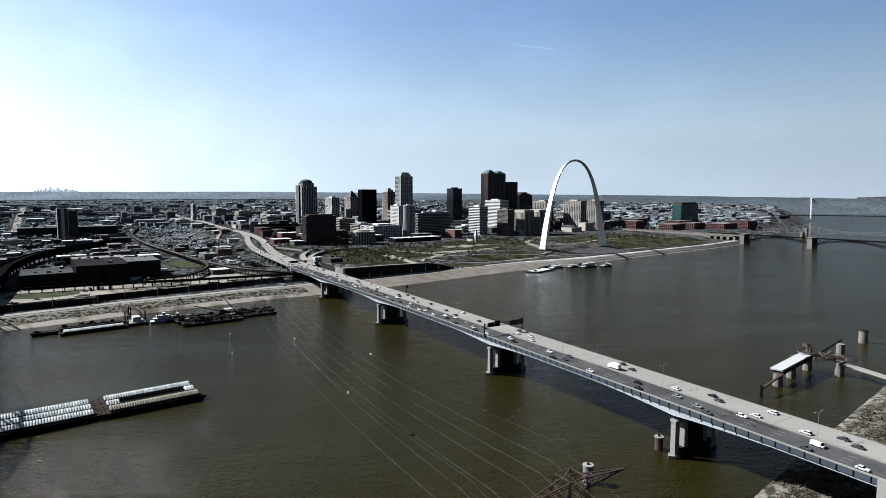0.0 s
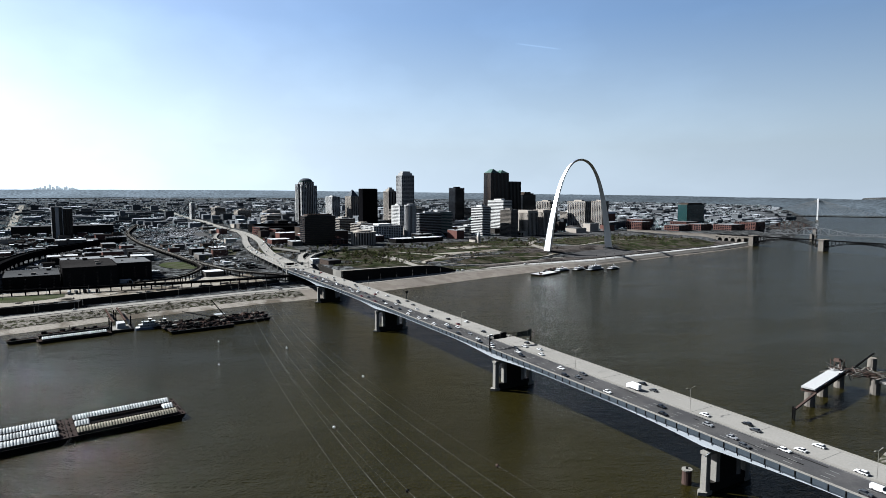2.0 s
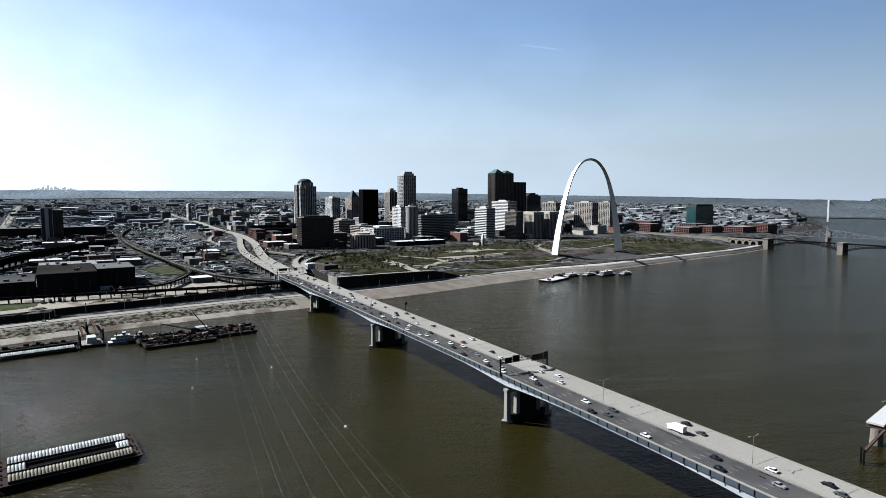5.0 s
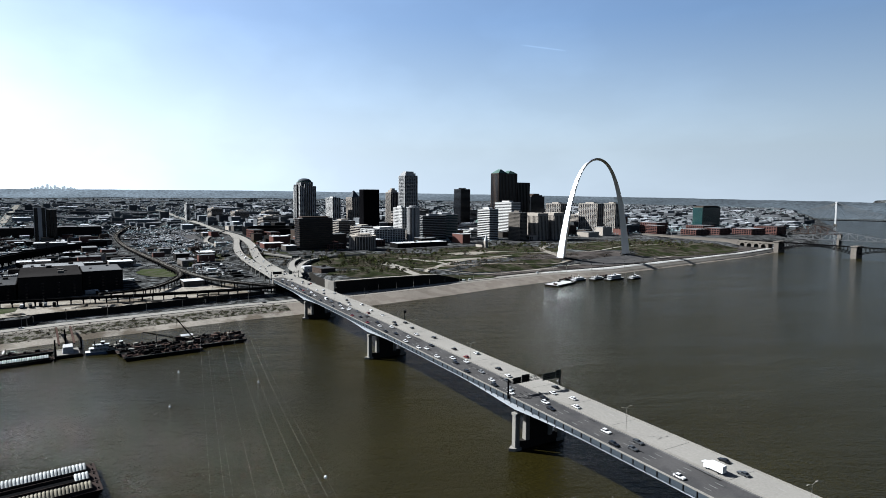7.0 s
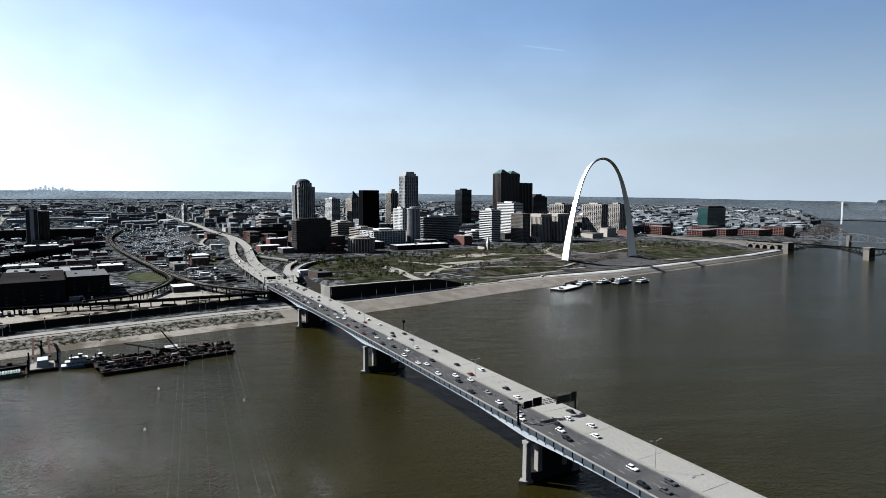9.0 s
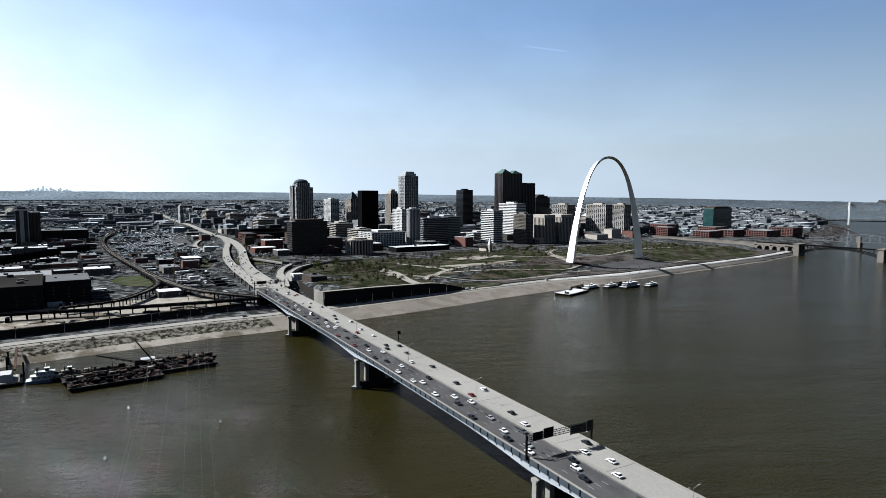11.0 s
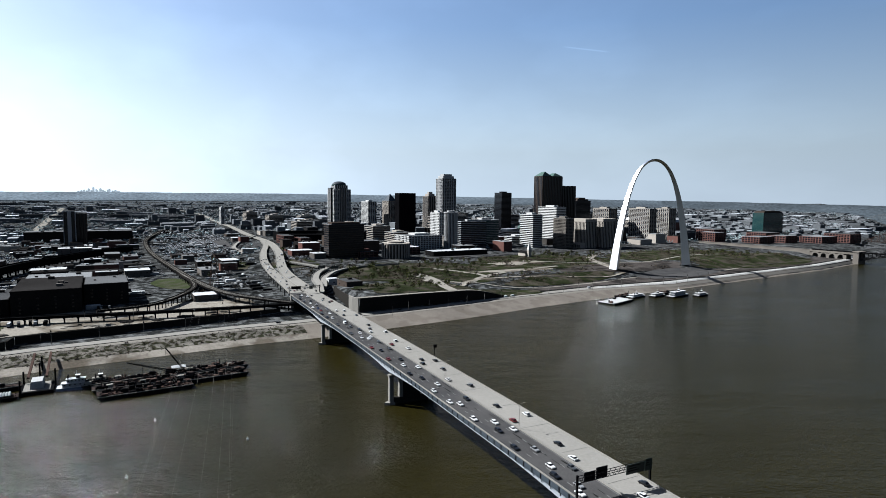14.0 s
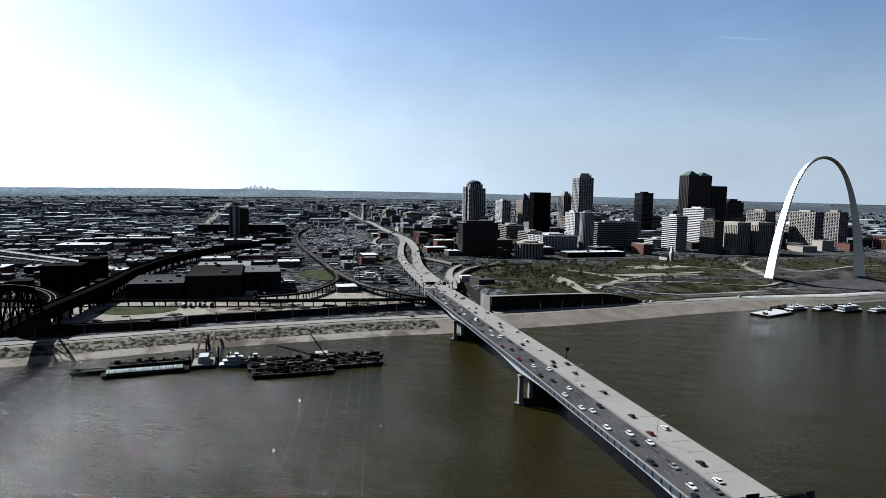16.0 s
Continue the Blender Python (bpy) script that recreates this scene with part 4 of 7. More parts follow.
tower(-800, 553, 40, 66, 130, BLACK_FACADE, "dark stepped glass office building", "bands", show=1.2, crown=notch_crown(BROWN_FACADE, ((0.08, 0.12, 6), (0.2, 0.28, 5))), unit=False)
for x, y, wx, wy, top in ((-520, 421, 62, 33, 109), (-430, 487, 74, 28, 110), (-440, 580, 45, 30, 110)):
    tower(x, y, wx, wy, top, TAN, "tan concrete apartment slab with rows of white balconies", "balconies", pitch=4.8, show=1.0, floor=3.6, group="apartment slabs", name="apartment_tower")
tower(-435, -133, 22, 69, 82, GREY_FACADE, "dark banded office block", "bands", show=0.9, floor=4.0)
tower(-452, -75, 40, 60, 84, GREY_FACADE, "dark blue glass office block", "bands", show=0.7, glass=TEAL)
tower(-350, -480, 28, 72, 84, BROWN_FACADE, "dark brown square office block with thin floor bands", "bands", show=1.1, floor=4.1, crown=notch_crown(BROWN_FACADE, ((0.12, 0.1, 4),)), unit=False)
tower(-560, -120, 46, 13, 100, WHITE_FACADE, "pale concrete slab tower with small windows", "grid", pitch=4, show=2.4)
tower(-430, -270, 70, 84, 52, WHITE_FACADE, "long white mid-rise with regular windows", "grid", pitch=4.4, show=1.8)
tower(-520, 62, 58, 38, 50, WHITE_FACADE, "low pale stone office block", "bands", show=1.8)
tower(-470, 40, 40, 60, 40, WHITE_FACADE, "low pale office terrace", "bands", show=1.7)
tower(-1500, -480, 34, 11, 97, WHITE_FACADE, "thin pale tower by the elevated road", "grid", pitch=4)
tower(-948, -930, 52, 24, 98, GREY_FACADE, "grey concrete tower block with vertical bays", "piers", pitch=7, solid=0.38, unit=False)
tower(-980, -905, 46, 22, 92, BROWN_FACADE, "brown rear wing of a tower block", "piers", pitch=4, unit=False)
tower(-500, 1141, 40, 116, 92, COPPER, "teal glass slab tower with a brown top", "bands", show=0.5, glass=TEAL, crown=notch_crown(BROWN_FACADE, ((0.03, 0.03, 4), (0.1, 0.1, 3))), unit=False)


def round_building(x, y, radius, z0, top, skin, label, roof_over=1.0, cap=False):
    ob = thing("round_tower" if cap else "round_hotel", (x, y, z0), label, "building")
    FOOTPRINTS.append((x - radius, y - radius, x + radius, y + radius))
    h = top - z0
    bm = bmesh.new(); prism(bm, ring(radius, 32), -4, h); part("window_wall", bm, GLASS, ob)
    rib = bmesh.new(); box(rib, -0.5, -radius * 0.055, 0, 0.6, radius * 0.055, h); rib = mesh_of(rib, "rib", skin)
    for k in range(28):
        a = 2 * math.pi * k / 28
        part("rib", rib, None, ob, place=Matrix.Translation((radius * math.cos(a), radius * math.sin(a), 0)) @ Matrix.Rotation(a, 4, 'Z'))
    bm = bmesh.new(); prism(bm, ring(radius + roof_over, 32), h, h + 2.2); part("cornice", bm, skin, ob)
    bm = bmesh.new(); prism(bm, ring(radius * 0.6, 24), h + 2.2, h + 5.5); part("plant_room", bm, skin, ob)
    return ob


round_building(-436, -160, 15, 18, 103, GREY_FACADE, "slim round tower with a pale revolving top", 1.6, True)
round_building(-318, -355, 27, 17, 47, TAN, "low round hotel with upright concrete ribs", 0.8)
tower(-340, -420, 40, 36, 30, BRICK, "low red brick block beside the round hotel", "grid", pitch=5, group="low city blocks", name="city_block")
tower(-360, -330, 60, 50, 34, BRICK, "red brick block with pale roof", "grid", pitch=5, roof=ROOF_WHITE, group="low city blocks", name="city_block")

# courthouse with a dome
court = tower(-545, 118, 46, 46, 44, TAN, "old stone courthouse with a green dome", "grid", pitch=6, show=1.8, floor=6, crown=dome_crown(9, 10, COPPER, 12), name="courthouse", group="civic buildings", unit=False)
# church spire on the park edge
church = thing("church", (-228, -100, 17), "small pale stone church with a tall spire", "church")
bm = bmesh.new(); box(bm, -24, -7, -1, 0, 7, 9); part("nave", bm, TAN, church)
bm = bmesh.new(); quadbox(bm, [(-24.5, -7.5, 9), (0.5, -7.5, 9), (0.5, 7.5, 9), (-24.5, 7.5, 9)], [(-24.5, -0.2, 13.5), (0.5, -0.2, 13.5), (0.5, 0.2, 13.5), (-24.5, 0.2, 13.5)]); part("roof", bm, ROOF_DARK, church)
bm = bmesh.new(); box(bm, 0.6, -3.5, -1, 7, 3.5, 17); part("bell_tower", bm, TAN, church)
bm = bmesh.new(); quadbox(bm, [(0.6, -3.5, 17), (7, -3.5, 17), (7, 3.5, 17), (0.6, 3.5, 17)], [(3.7, -.1, 33), (3.9, -.1, 33), (3.9, .1, 33), (3.7, .1, 33)]); part("spire", bm, WHITE_FACADE, church)

# ball park: a dark oval of tiers behind brick fronts
park = thing("ball_park", (-790, -388, 19), "dark brick ball park with curved stands", "stadium")
FOOTPRINTS.append((-900, -475, -680, -300))
for k, (r0, r1, z0, z1, m) in enumerate(((1.0, 0.86, 0, 26, STEEL_DARK), (0.86, 0.74, 0, 19, STEEL_DARK), (0.74, 0.62, 0, 12, STEEL_DARK))):
    bm = bmesh.new()
    n = 40
    for i in range(n):
        if 6 < i < 13:
            continue
        a, b = 2 * math.pi * i / n, 2 * math.pi * (i + 1) / n
        q = [(105 * r * math.cos(t), 82 * r * math.sin(t)) for t, r in ((a, r0), (b, r0), (b, r1), (a, r1))]
        quadbox(bm, [(px, py, z0) for px, py in q], [(px, py, z1) for px, py in q])
    bmesh.ops.remove_doubles(bm, verts=bm.verts, dist=0.01)
    part("stand", bm, m, park)
bm = bmesh.new(); prism(bm, [(62 * math.cos(t), 54 * math.sin(t)) for t in [i * math.pi / 12 for i in range(24)]], -1, 0.8); part("playing_field", bm, GRASS, park)
tower(-665, -482, 60, 26, 44, BRICK, "red brick warehouse with pale piers", "grid", pitch=6, show=2.0, floor=5, group="brick warehouses", name="brick_warehouse", unit=False)
tower(-632, -450, 46, 24, 40, BRICK, "red brick warehouse with pale piers", "grid", pitch=6, show=2.0, floor=5, group="brick warehouses", name="brick_warehouse", unit=False)
# domed arena and brick buildings north of the arch
arena = thing("domed_arena", (-690, 800, 24), "large arena with a pale shallow domed roof", "arena")
FOOTPRINTS.append((-790, 700, -590, 900))
bm = bmesh.new(); prism(bm, ring(95, 28), -2, 38); part("wall", bm, BRICK, arena)
bm = bmesh.new()
for i in range(4):
    a, b = i / 4, (i + 1) / 4
    prism(bm, ring(97 * math.cos(a * 1.4), 28), 38 + 22 * math.sin(a * 1.4), 38 + 22 * math.sin(b * 1.4), 0, math.cos(b * 1.4) / math.cos(a * 1.4))
part("roof", bm, ROOF_WHITE, arena)
for x, y, wx, wy, top in ((-330, 640, 60, 46, 44), (-250, 720, 50, 70, 34), (-230, 810, 50, 60, 36), (-180, 900, 60, 80, 34), (-160, 1010, 70, 60, 40), (-330, 880, 60, 70, 38), (-420, 760, 60, 60, 46)):
    tower(x, y, wx, wy, top, BRICK, "old red brick warehouse with dark windows", "grid", pitch=5, show=2.2, floor=4.6, group="riverside warehouses", name="brick_warehouse", unit=False)
for x, y, wx, wy, top in ((-700, 700, 50, 60, 66), (-560, 690, 40, 50, 52), (-980, 760, 50, 50, 80), (-620, 300, 40, 50, 70), (-700, 120, 50, 40, 74), (-760, -20, 44, 40, 82), (-820, 180, 60, 40, 70), (-1010, 420, 60, 50, 78), (-1100, 250, 60, 50, 74), (-1250, 330, 60, 60, 70),
                          (-620, -215, 60, 46, 48), (-720, -230, 60, 50, 60), (-880, -250, 50, 50, 62), (-1080, -330, 60, 50, 60), (-1250, -260, 60, 60, 56), (-1420, -330, 60, 50, 70), (-1560, -380, 70, 40, 78), (-1640, -150, 60, 60, 62), (-1380, 140, 60, 50, 66), (-1500, 500, 60, 60, 70)):
    i = int(abs(x * 7 + y * 3))
    tower(x, y, wx, wy, top, (TAN, GREY_FACADE, BROWN_FACADE, WHITE_FACADE, BRICK)[i % 5], ("tan stone mid-rise with regular windows", "grey concrete mid-rise with window rows", "brown brick mid-rise with window rows", "white mid-rise with window rows", "red brick mid-rise with window rows")[i % 5],
          "bands", pitch=6, show=1.7, floor=4.4, group="mid-rise blocks", name="city_block")

# ---- elevated roads, railways and walls on the city side ----
def viaduct(name, points, width, mat, label, category, thick=1.6, column=(1.6, 1.6), spacing=28, colmat=None, wall=0.9, foot=0.0, group="", double=True):
    line = resample(points, 12)
    ob = thing(name, (0, 0, 0), label, category, group)
    bm = bmesh.new(); ribbon(bm, line, width / 2, -width / 2, -thick); part("deck", bm, mat, ob)
    if wall:
        for s in (1, -1):
            bm = bmesh.new(); ribbon(bm, line, s * width / 2 + 0.2, s * width / 2 - 0.2, -0.6, wall); part("parapet", bm, mat if mat is not ASPHALT else CONCRETE, ob)
    run, nrm = 0.0, sides(line)
    for i in range(1, len(line)):
        run += (line[i] - line[i - 1]).length
        g = land_height(line[i].x, line[i].y)
        if run > spacing and line[i].z - thick - g > 1.2:
            run = 0.0
            across = math.atan2(nrm[i].y, nrm[i].x)
            bent = part("bent", bmesh.new(), colmat or CONCRETE, ob, place=Matrix.Translation((line[i].x, line[i].y, g)) @ Matrix.Rotation(across, 4, 'Z'))
            h = line[i].z - thick - g
            bm = bmesh.new(); box(bm, -width * 0.42, -column[1] / 2, h - 1.0, width * 0.42, column[1] / 2, h); bm.to_mesh(bent.data); bm.free()
            for px in ((-width * 0.3, width * 0.3) if double else (0,)):
                bm = bmesh.new(); box(bm, px - column[0] / 2, -column[1] / 2, -1 - foot, px + column[0] / 2, column[1] / 2, h - 1.0); part("column", bm, colmat or CONCRETE, bent)
    return ob


HW_NORTH = [(58, -640, 26), (-41, -632, 25.5), (-172, -614, 26), (-300, -586, 28), (-448, -552, 31), (-690, -513, 31), (-1011, -497, 32)] + [(x, y, land_height(x, y) + h) for x, y, h in ((-1300, -482, 4), (-1549, -468, 3), (-1900, -450, 2.5), (-2300, -425, 2), (-2700, -450, 2), (-3050, -540, 1))]
HW_SOUTH = [(58, -660, 26), (-50, -647, 25), (-190, -629, 24), (-330, -606, 24), (-480, -572, 26), (-620, -535, 29), (-760, -510, 33)]
viaduct("elevated_road", HW_NORTH, 15, PALE, "pale concrete elevated road curving into the city", "elevated road")
viaduct("elevated_road", HW_SOUTH, 13, PALE, "pale concrete elevated road full of cars", "elevated road")
viaduct("elevated_ramp", [(60, -633, 26), (-10, -612, 25), (-67, -598, 24), (-140, -570, 23), (-190, -540, 23)], 10, PALE, "pale concrete ramp to the city streets", "ramp")
viaduct("elevated_ramp", [(-190, -540, 23), (-260, -560, 24), (-330, -585, 25)], 8, PALE, "pale concrete loop ramp", "ramp")
viaduct("elevated_ramp", [(10, -612, 24.5), (-80, -580, 23.5), (-160, -530, 22.5), (-205, -470, 21.5), (-215, -400, 20.5)], 9, PALE, "pale curved ramp beside the park", "ramp")
viaduct("elevated_ramp", [(-900, -496, 33), (-800, -545, 30), (-700, -585, 26), (-620, -600, 22), (-520, -590, 18)], 9, PALE, "pale loop ramp under the elevated road", "ramp", column=(1.2, 1.2))
for p in ((-165, -556), (-150, -540)):
    ob = thing("road_sign", (*p, 23), "green overhead road sign on posts", "road sign", "road signs")
    for y in (-5, 5):
        bm = bmesh.new(); box(bm, -0.2, y - 0.2, -3, 0.2, y + 0.2, 7); part("post", bm, STEEL_DARK, ob)
    bm = bmesh.new(); box(bm, 0.2, -6, 3.4, 0.4, 6, 7.2); part("sign_panel", bm, SIGN_GREEN, ob)

RAIL_MAIN = [(-1416, -675, 27), (-1231, -714, 24), (-1016, -750, 22), (-812, -763, 21), (-587, -764, 20.5), (-312, -753, 21.0), (-135, -743, 21.5), (-20, -727, 21.5), (40, -700, 21), (80, -672, 20)]
RAIL_CURVE = [(-230, -752, 21.2), (-135, -748, 21.3), (-70, -756, 21.2), (-10, -782, 21), (26, -812, 20.5), (36, -860, 20.0)]
TRESTLE = [(-10, -1180, 19.5), (25, -1003, 19.5), (45, -900, 19.5), (64, -819, 19.5), (80, -717, 19.5), (86, -640, 19.5)]
RAIL_MAIN = [(x, y, max(z, land_height(x, y) + 4)) for x, y, z in RAIL_MAIN]
viaduct("rail_viaduct", RAIL_MAIN, 9, RAIL_DECK, "dark steel railway viaduct in the yards", "railway viaduct", column=(0.9, 0.9), spacing=18, colmat=STEEL_DARK, wall=0.6)
viaduct("rail_viaduct", RAIL_CURVE, 7, RAIL_DECK, "dark railway viaduct on a tight curve", "railway viaduct", column=(0.8, 0.8), spacing=9, colmat=WALL_GREY, wall=0.6)
viaduct("rail_trestle", TRESTLE, 6, STEEL_DARK, "long black steel trestle on slim posts", "railway viaduct", thick=2.2, column=(1.2, 1.2), spacing=10, colmat=STEEL_DARK, wall=0.5, double=False)
for name, pts, off in (("rail_main", RAIL_MAIN, 1.9), ("rail_main", RAIL_MAIN, -1.9), ("rail_curve", RAIL_CURVE, 0)):
    bm = bmesh.new(); ln = resample(pts, 12)
    for o in (off - 0.75, off + 0.75):
        ribbon(bm, ln, o + 0.12, o - 0.12, 0.01, 0.2)
    tagged(part("railway_track", bm, CONCRETE), "pair of worn steel rails", "railway track", kind="structure")


def flood_wall(points, z0, z1, mat, label, thick=1.2, name="flood_wall"):
    line = resample([(x, y, 0) for x, y in points], 18)
    ob = thing(name, (0, 0, 0), label, "flood wall", kind="structure")
    for i in range(len(line) - 1):
        a, b = line[i], line[i + 1]
        za, zb = (z1(a.y), z1(b.y)) if callable(z1) else (z1, z1)
        d = (b - a).normalized(); n = Vector((-d.y, d.x, 0)) * thick / 2
        b = b - d * 0.08
        bm = bmesh.new()
        quadbox(bm, [(a - n).to_3d() + Vector((0, 0, z0)), (b - n) + Vector((0, 0, z0)), (b + n) + Vector((0, 0, z0)), (a + n) + Vector((0, 0, z0))],
                [(a - n) + Vector((0, 0, za)), (b - n) + Vector((0, 0, zb)), (b + n) + Vector((0, 0, zb)), (a + n) + Vector((0, 0, za))])
        part("wall_panel", bm, mat, ob)
    return ob


flood_wall([(132, -1250), (130, -1100), (129, -1016), (128, -926)], 5, 15.0, WALL_GREY, "long weathered concrete flood wall darkened for shade")
flood_wall([(127, -925), (110, -922)], 5, 15.0, WALL_GREY, "short step of the flood wall")
flood_wall([(110, -921), (101, -831), (92, -760), (84, -686)], 5, 15.0, WALL_GREY, "long weathered concrete flood wall darkened for shade")
flood_wall([(lerp(WEST_SHORE, y) - road_in(y) - 14, y) for y in range(-330, 541, 60)], 3, 9.6, WALL_GREY, "low dark retaining wall above the levee road", 1.0, "retaining_wall")
OVERLOOK = [(x, y) for y, x in TERRACE]
flood_wall(OVERLOOK, 5, lambda y: lerp(TERRACE_TOP, y), WALL_GREY, "tall stone-faced terrace wall over the levee", 1.6, "terrace_wall")
# sunlit end face: its light is put in by a paler material
flood_wall([(116, -607), (104, -609), (92, -609)], 5, 24.8, CONCRETE, "end of the terrace wall, paler for the sun on it", 1.6, "terrace_wall")
flood_wall([(91.5, -609), (60, -606), (10, -598)], 5, 24.2, WALL_GREY, "dark stone return of the terrace wall", 1.6, "terrace_wall")
bm = bmesh.new(); ribbon(bm, resample([(x - 4.6, y, lerp(TERRACE_TOP, y) - 0.4) for x, y in OVERLOOK], 10), 3.5, -3.5, -0.8, 0.25)
tagged(part("path", bm, PATHWAY), "pale walk along the terrace wall", "path", kind="structure")
post = thing("street_lamp", (146, -580, 8), "pale slim street lamp with a dark lantern on the levee road", "street lamp", "levee lamps")
bm = bmesh.new(); prism(bm, ring(0.22, 8), -1, 11, shrink=0.6); part("pole", bm, CONCRETE, post)
bm = bmesh.new(); prism(bm, ring(0.6, 8), 11, 12.6, shrink=0.5); part("lantern", bm, STEEL_DARK, post)
for k in range(1, 22):
    y = -580 + 28 * k
    copy_thing(post, Matrix.Translation((lerp(WEST_SHORE, y) - road_in(y) + 1, y, land_height(lerp(WEST_SHORE, y) - road_in(y) + 1, y))))
for k in range(12):
    y = -1110 + 36 * k
    copy_thing(post, Matrix.Translation((lerp(WEST_SHORE, y) - 58, y, 8)))
for k in range(9):
    y = -1080 + 42 * k
    copy_thing(post, Matrix.Translation((60 + 0.08 * (y + 900), y, land_height(60, y))))
# railing along the riverside road
for name, ys in (("levee_railing", range(-680, 540, 40)), ("levee_railing", range(-1130, -690, 40))):
    ob = thing(name, (0, 0, 0), "pale low railing beside the river road", "railing")
    bar = []
    for y in ys:
        x, x2 = lerp(WEST_SHORE, y) - road_in(y) - 13, lerp(WEST_SHORE, y + 40) - road_in(y + 40) - 13
        g, g2 = land_height(x, y), land_height(x2, y + 40)
        bm = bmesh.new(); beam(bm, (x, y, g + 1.0), (x2, y + 39.8, g2 + 1.0), 0.15, 0.25); part("rail", bm, PALE, ob)
        bm = bmesh.new(); box(bm, x - 0.12, y - 0.12, g - 0.2, x + 0.12, y + 0.12, g + 1.1); part("post", bm, PALE, ob)

# buildings among the ramps and yards
def shed(x, y, wx, wy, h, wall, roof, label, name="warehouse", group="yard buildings", units=2, base=None, turn=0.0):
    z = land_height(x, y) if base is None else base
    FOOTPRINTS.append((x - wx / 2, y - wy / 2, x + wx / 2, y + wy / 2))
    ob = thing(name, Matrix.Translation((x, y, z)) @ Matrix.Rotation(radians(turn), 4, 'Z'), label, "building", group)
    bm = bmesh.new(); box(bm, -wx / 2, -wy / 2, -2, wx / 2, wy / 2, h); body = part("wall", bm, wall, ob)
    bm = bmesh.new(); box(bm, -wx / 2 - 0.3, -wy / 2 - 0.3, h, wx / 2 + 0.3, wy / 2 + 0.3, h + 0.7); part("roof_edge", bm, wall, ob)
    bm = bmesh.new(); box(bm, -wx / 2 + 0.5, -wy / 2 + 0.5, h + 0.7, wx / 2 - 0.5, wy / 2 - 0.5, h + 0.95); roof_ob = part("roof", bm, roof, ob)
    for k in range(units):
        a, b = random.uniform(-0.38, 0.3) * wx, random.uniform(-0.38, 0.3) * wy
        s = random.uniform(2, 5)
        bm = bmesh.new(); box(bm, a, b, h + 0.95, a + s, b + s * 1.3, h + 0.95 + s * 0.6); part("roof_unit", bm, WALL_MIX, roof_ob)
    if wx * h > 60 and x > -700:
        win = bmesh.new(); box(win, -1.1, -0.12, -0.8, 1.1, 0.12, 0.8); win = mesh_of(win, "window", GLASS)
        for zz in [2.6 + 3.8 * k for k in range(int(h // 4.2))]:
            for k in range(max(1, int(wy // 13))):
                part("window", win, None, body, place=Matrix.Translation((wx / 2, -wy / 2 + (k + 0.5) * wy / max(1, int(wy // 13)), zz)) @ Matrix.Rotation(math.pi / 2, 4, 'Z'))
            for k in range(max(1, int(wx // 13))):
                part("window", win, None, body, place=(-wx / 2 + (k + 0.5) * wx / max(1, int(wx // 13)), -wy / 2, zz))
    return ob


random.seed(5)
shed(-28, -748, 26, 26, 6.5, WALL_MIX, ROOF_WHITE, "small yard building with a pale flat roof", units=0)
shed(-62, -905, 110, 62, 25, ROOF_DARK, ROOF_DARK, "big blackened brick warehouse with stepped roofs", units=4)
shed(-150, -900, 60, 70, 22, ROOF_DARK, ROOF, "blackened brick warehouse with a grey flat roof", units=3)
shed(-75, -850, 70, 44, 24, ROOF_DARK, ROOF, "dark brick warehouse wing", units=2)
shed(-50, -968, 80, 60, 17, ROOF_DARK, ROOF, "low dark warehouse with a grey roof", units=4)
shed(-20, -1034, 40, 30, 11, ROOF_DARK, ROOF, "low dark warehouse with a brown roof", units=5)
shed(-8, -570, 36, 22, 7, BROWN_FACADE, ROOF, "low dark building with a pale grey-green roof", units=1, base=20)
shed(-42, -582, 12, 14, 7, WHITE_FACADE, ROOF_WHITE, "small white plant building beside the ramp", units=0, base=19)
shed(-318, -215, 34, 130, 9, ROOF_DARK, ROOF_WHITE, "long low dark garage with a pale roof", name="parking_garage", units=3)
shed(-1090, -900, 60, 240, 26, ROOF_DARK, ROOF, "long dark industrial hall", units=6)
shed(-690, -900, 30, 60, 14, WALL_MIX, ROOF_WHITE, "pale roofed industrial hall", units=2)
shed(-80, -1076, 36, 42, 33, BLACK_FACADE, ROOF_DARK, "tall windowless black industrial building", units=2)
shed(-200, -1074, 36, 28, 28, BLACK_FACADE, ROOF_DARK, "tall windowless black industrial building", units=1)
shed(-720, -1120, 40, 150, 16, WALL_MIX, ROOF_WHITE, "long low hall with a bright white roof", units=4)
shed(-620, -1190, 60, 90, 12, WALL_MIX, ROOF_WHITE, "low hall with a white roof", units=3)

# ---- the black railway and road bridge downstream, with its approach ----
truss = thing("truss_bridge", (0, 0, 0), "black steel camelback truss bridge over the river", "bridge")
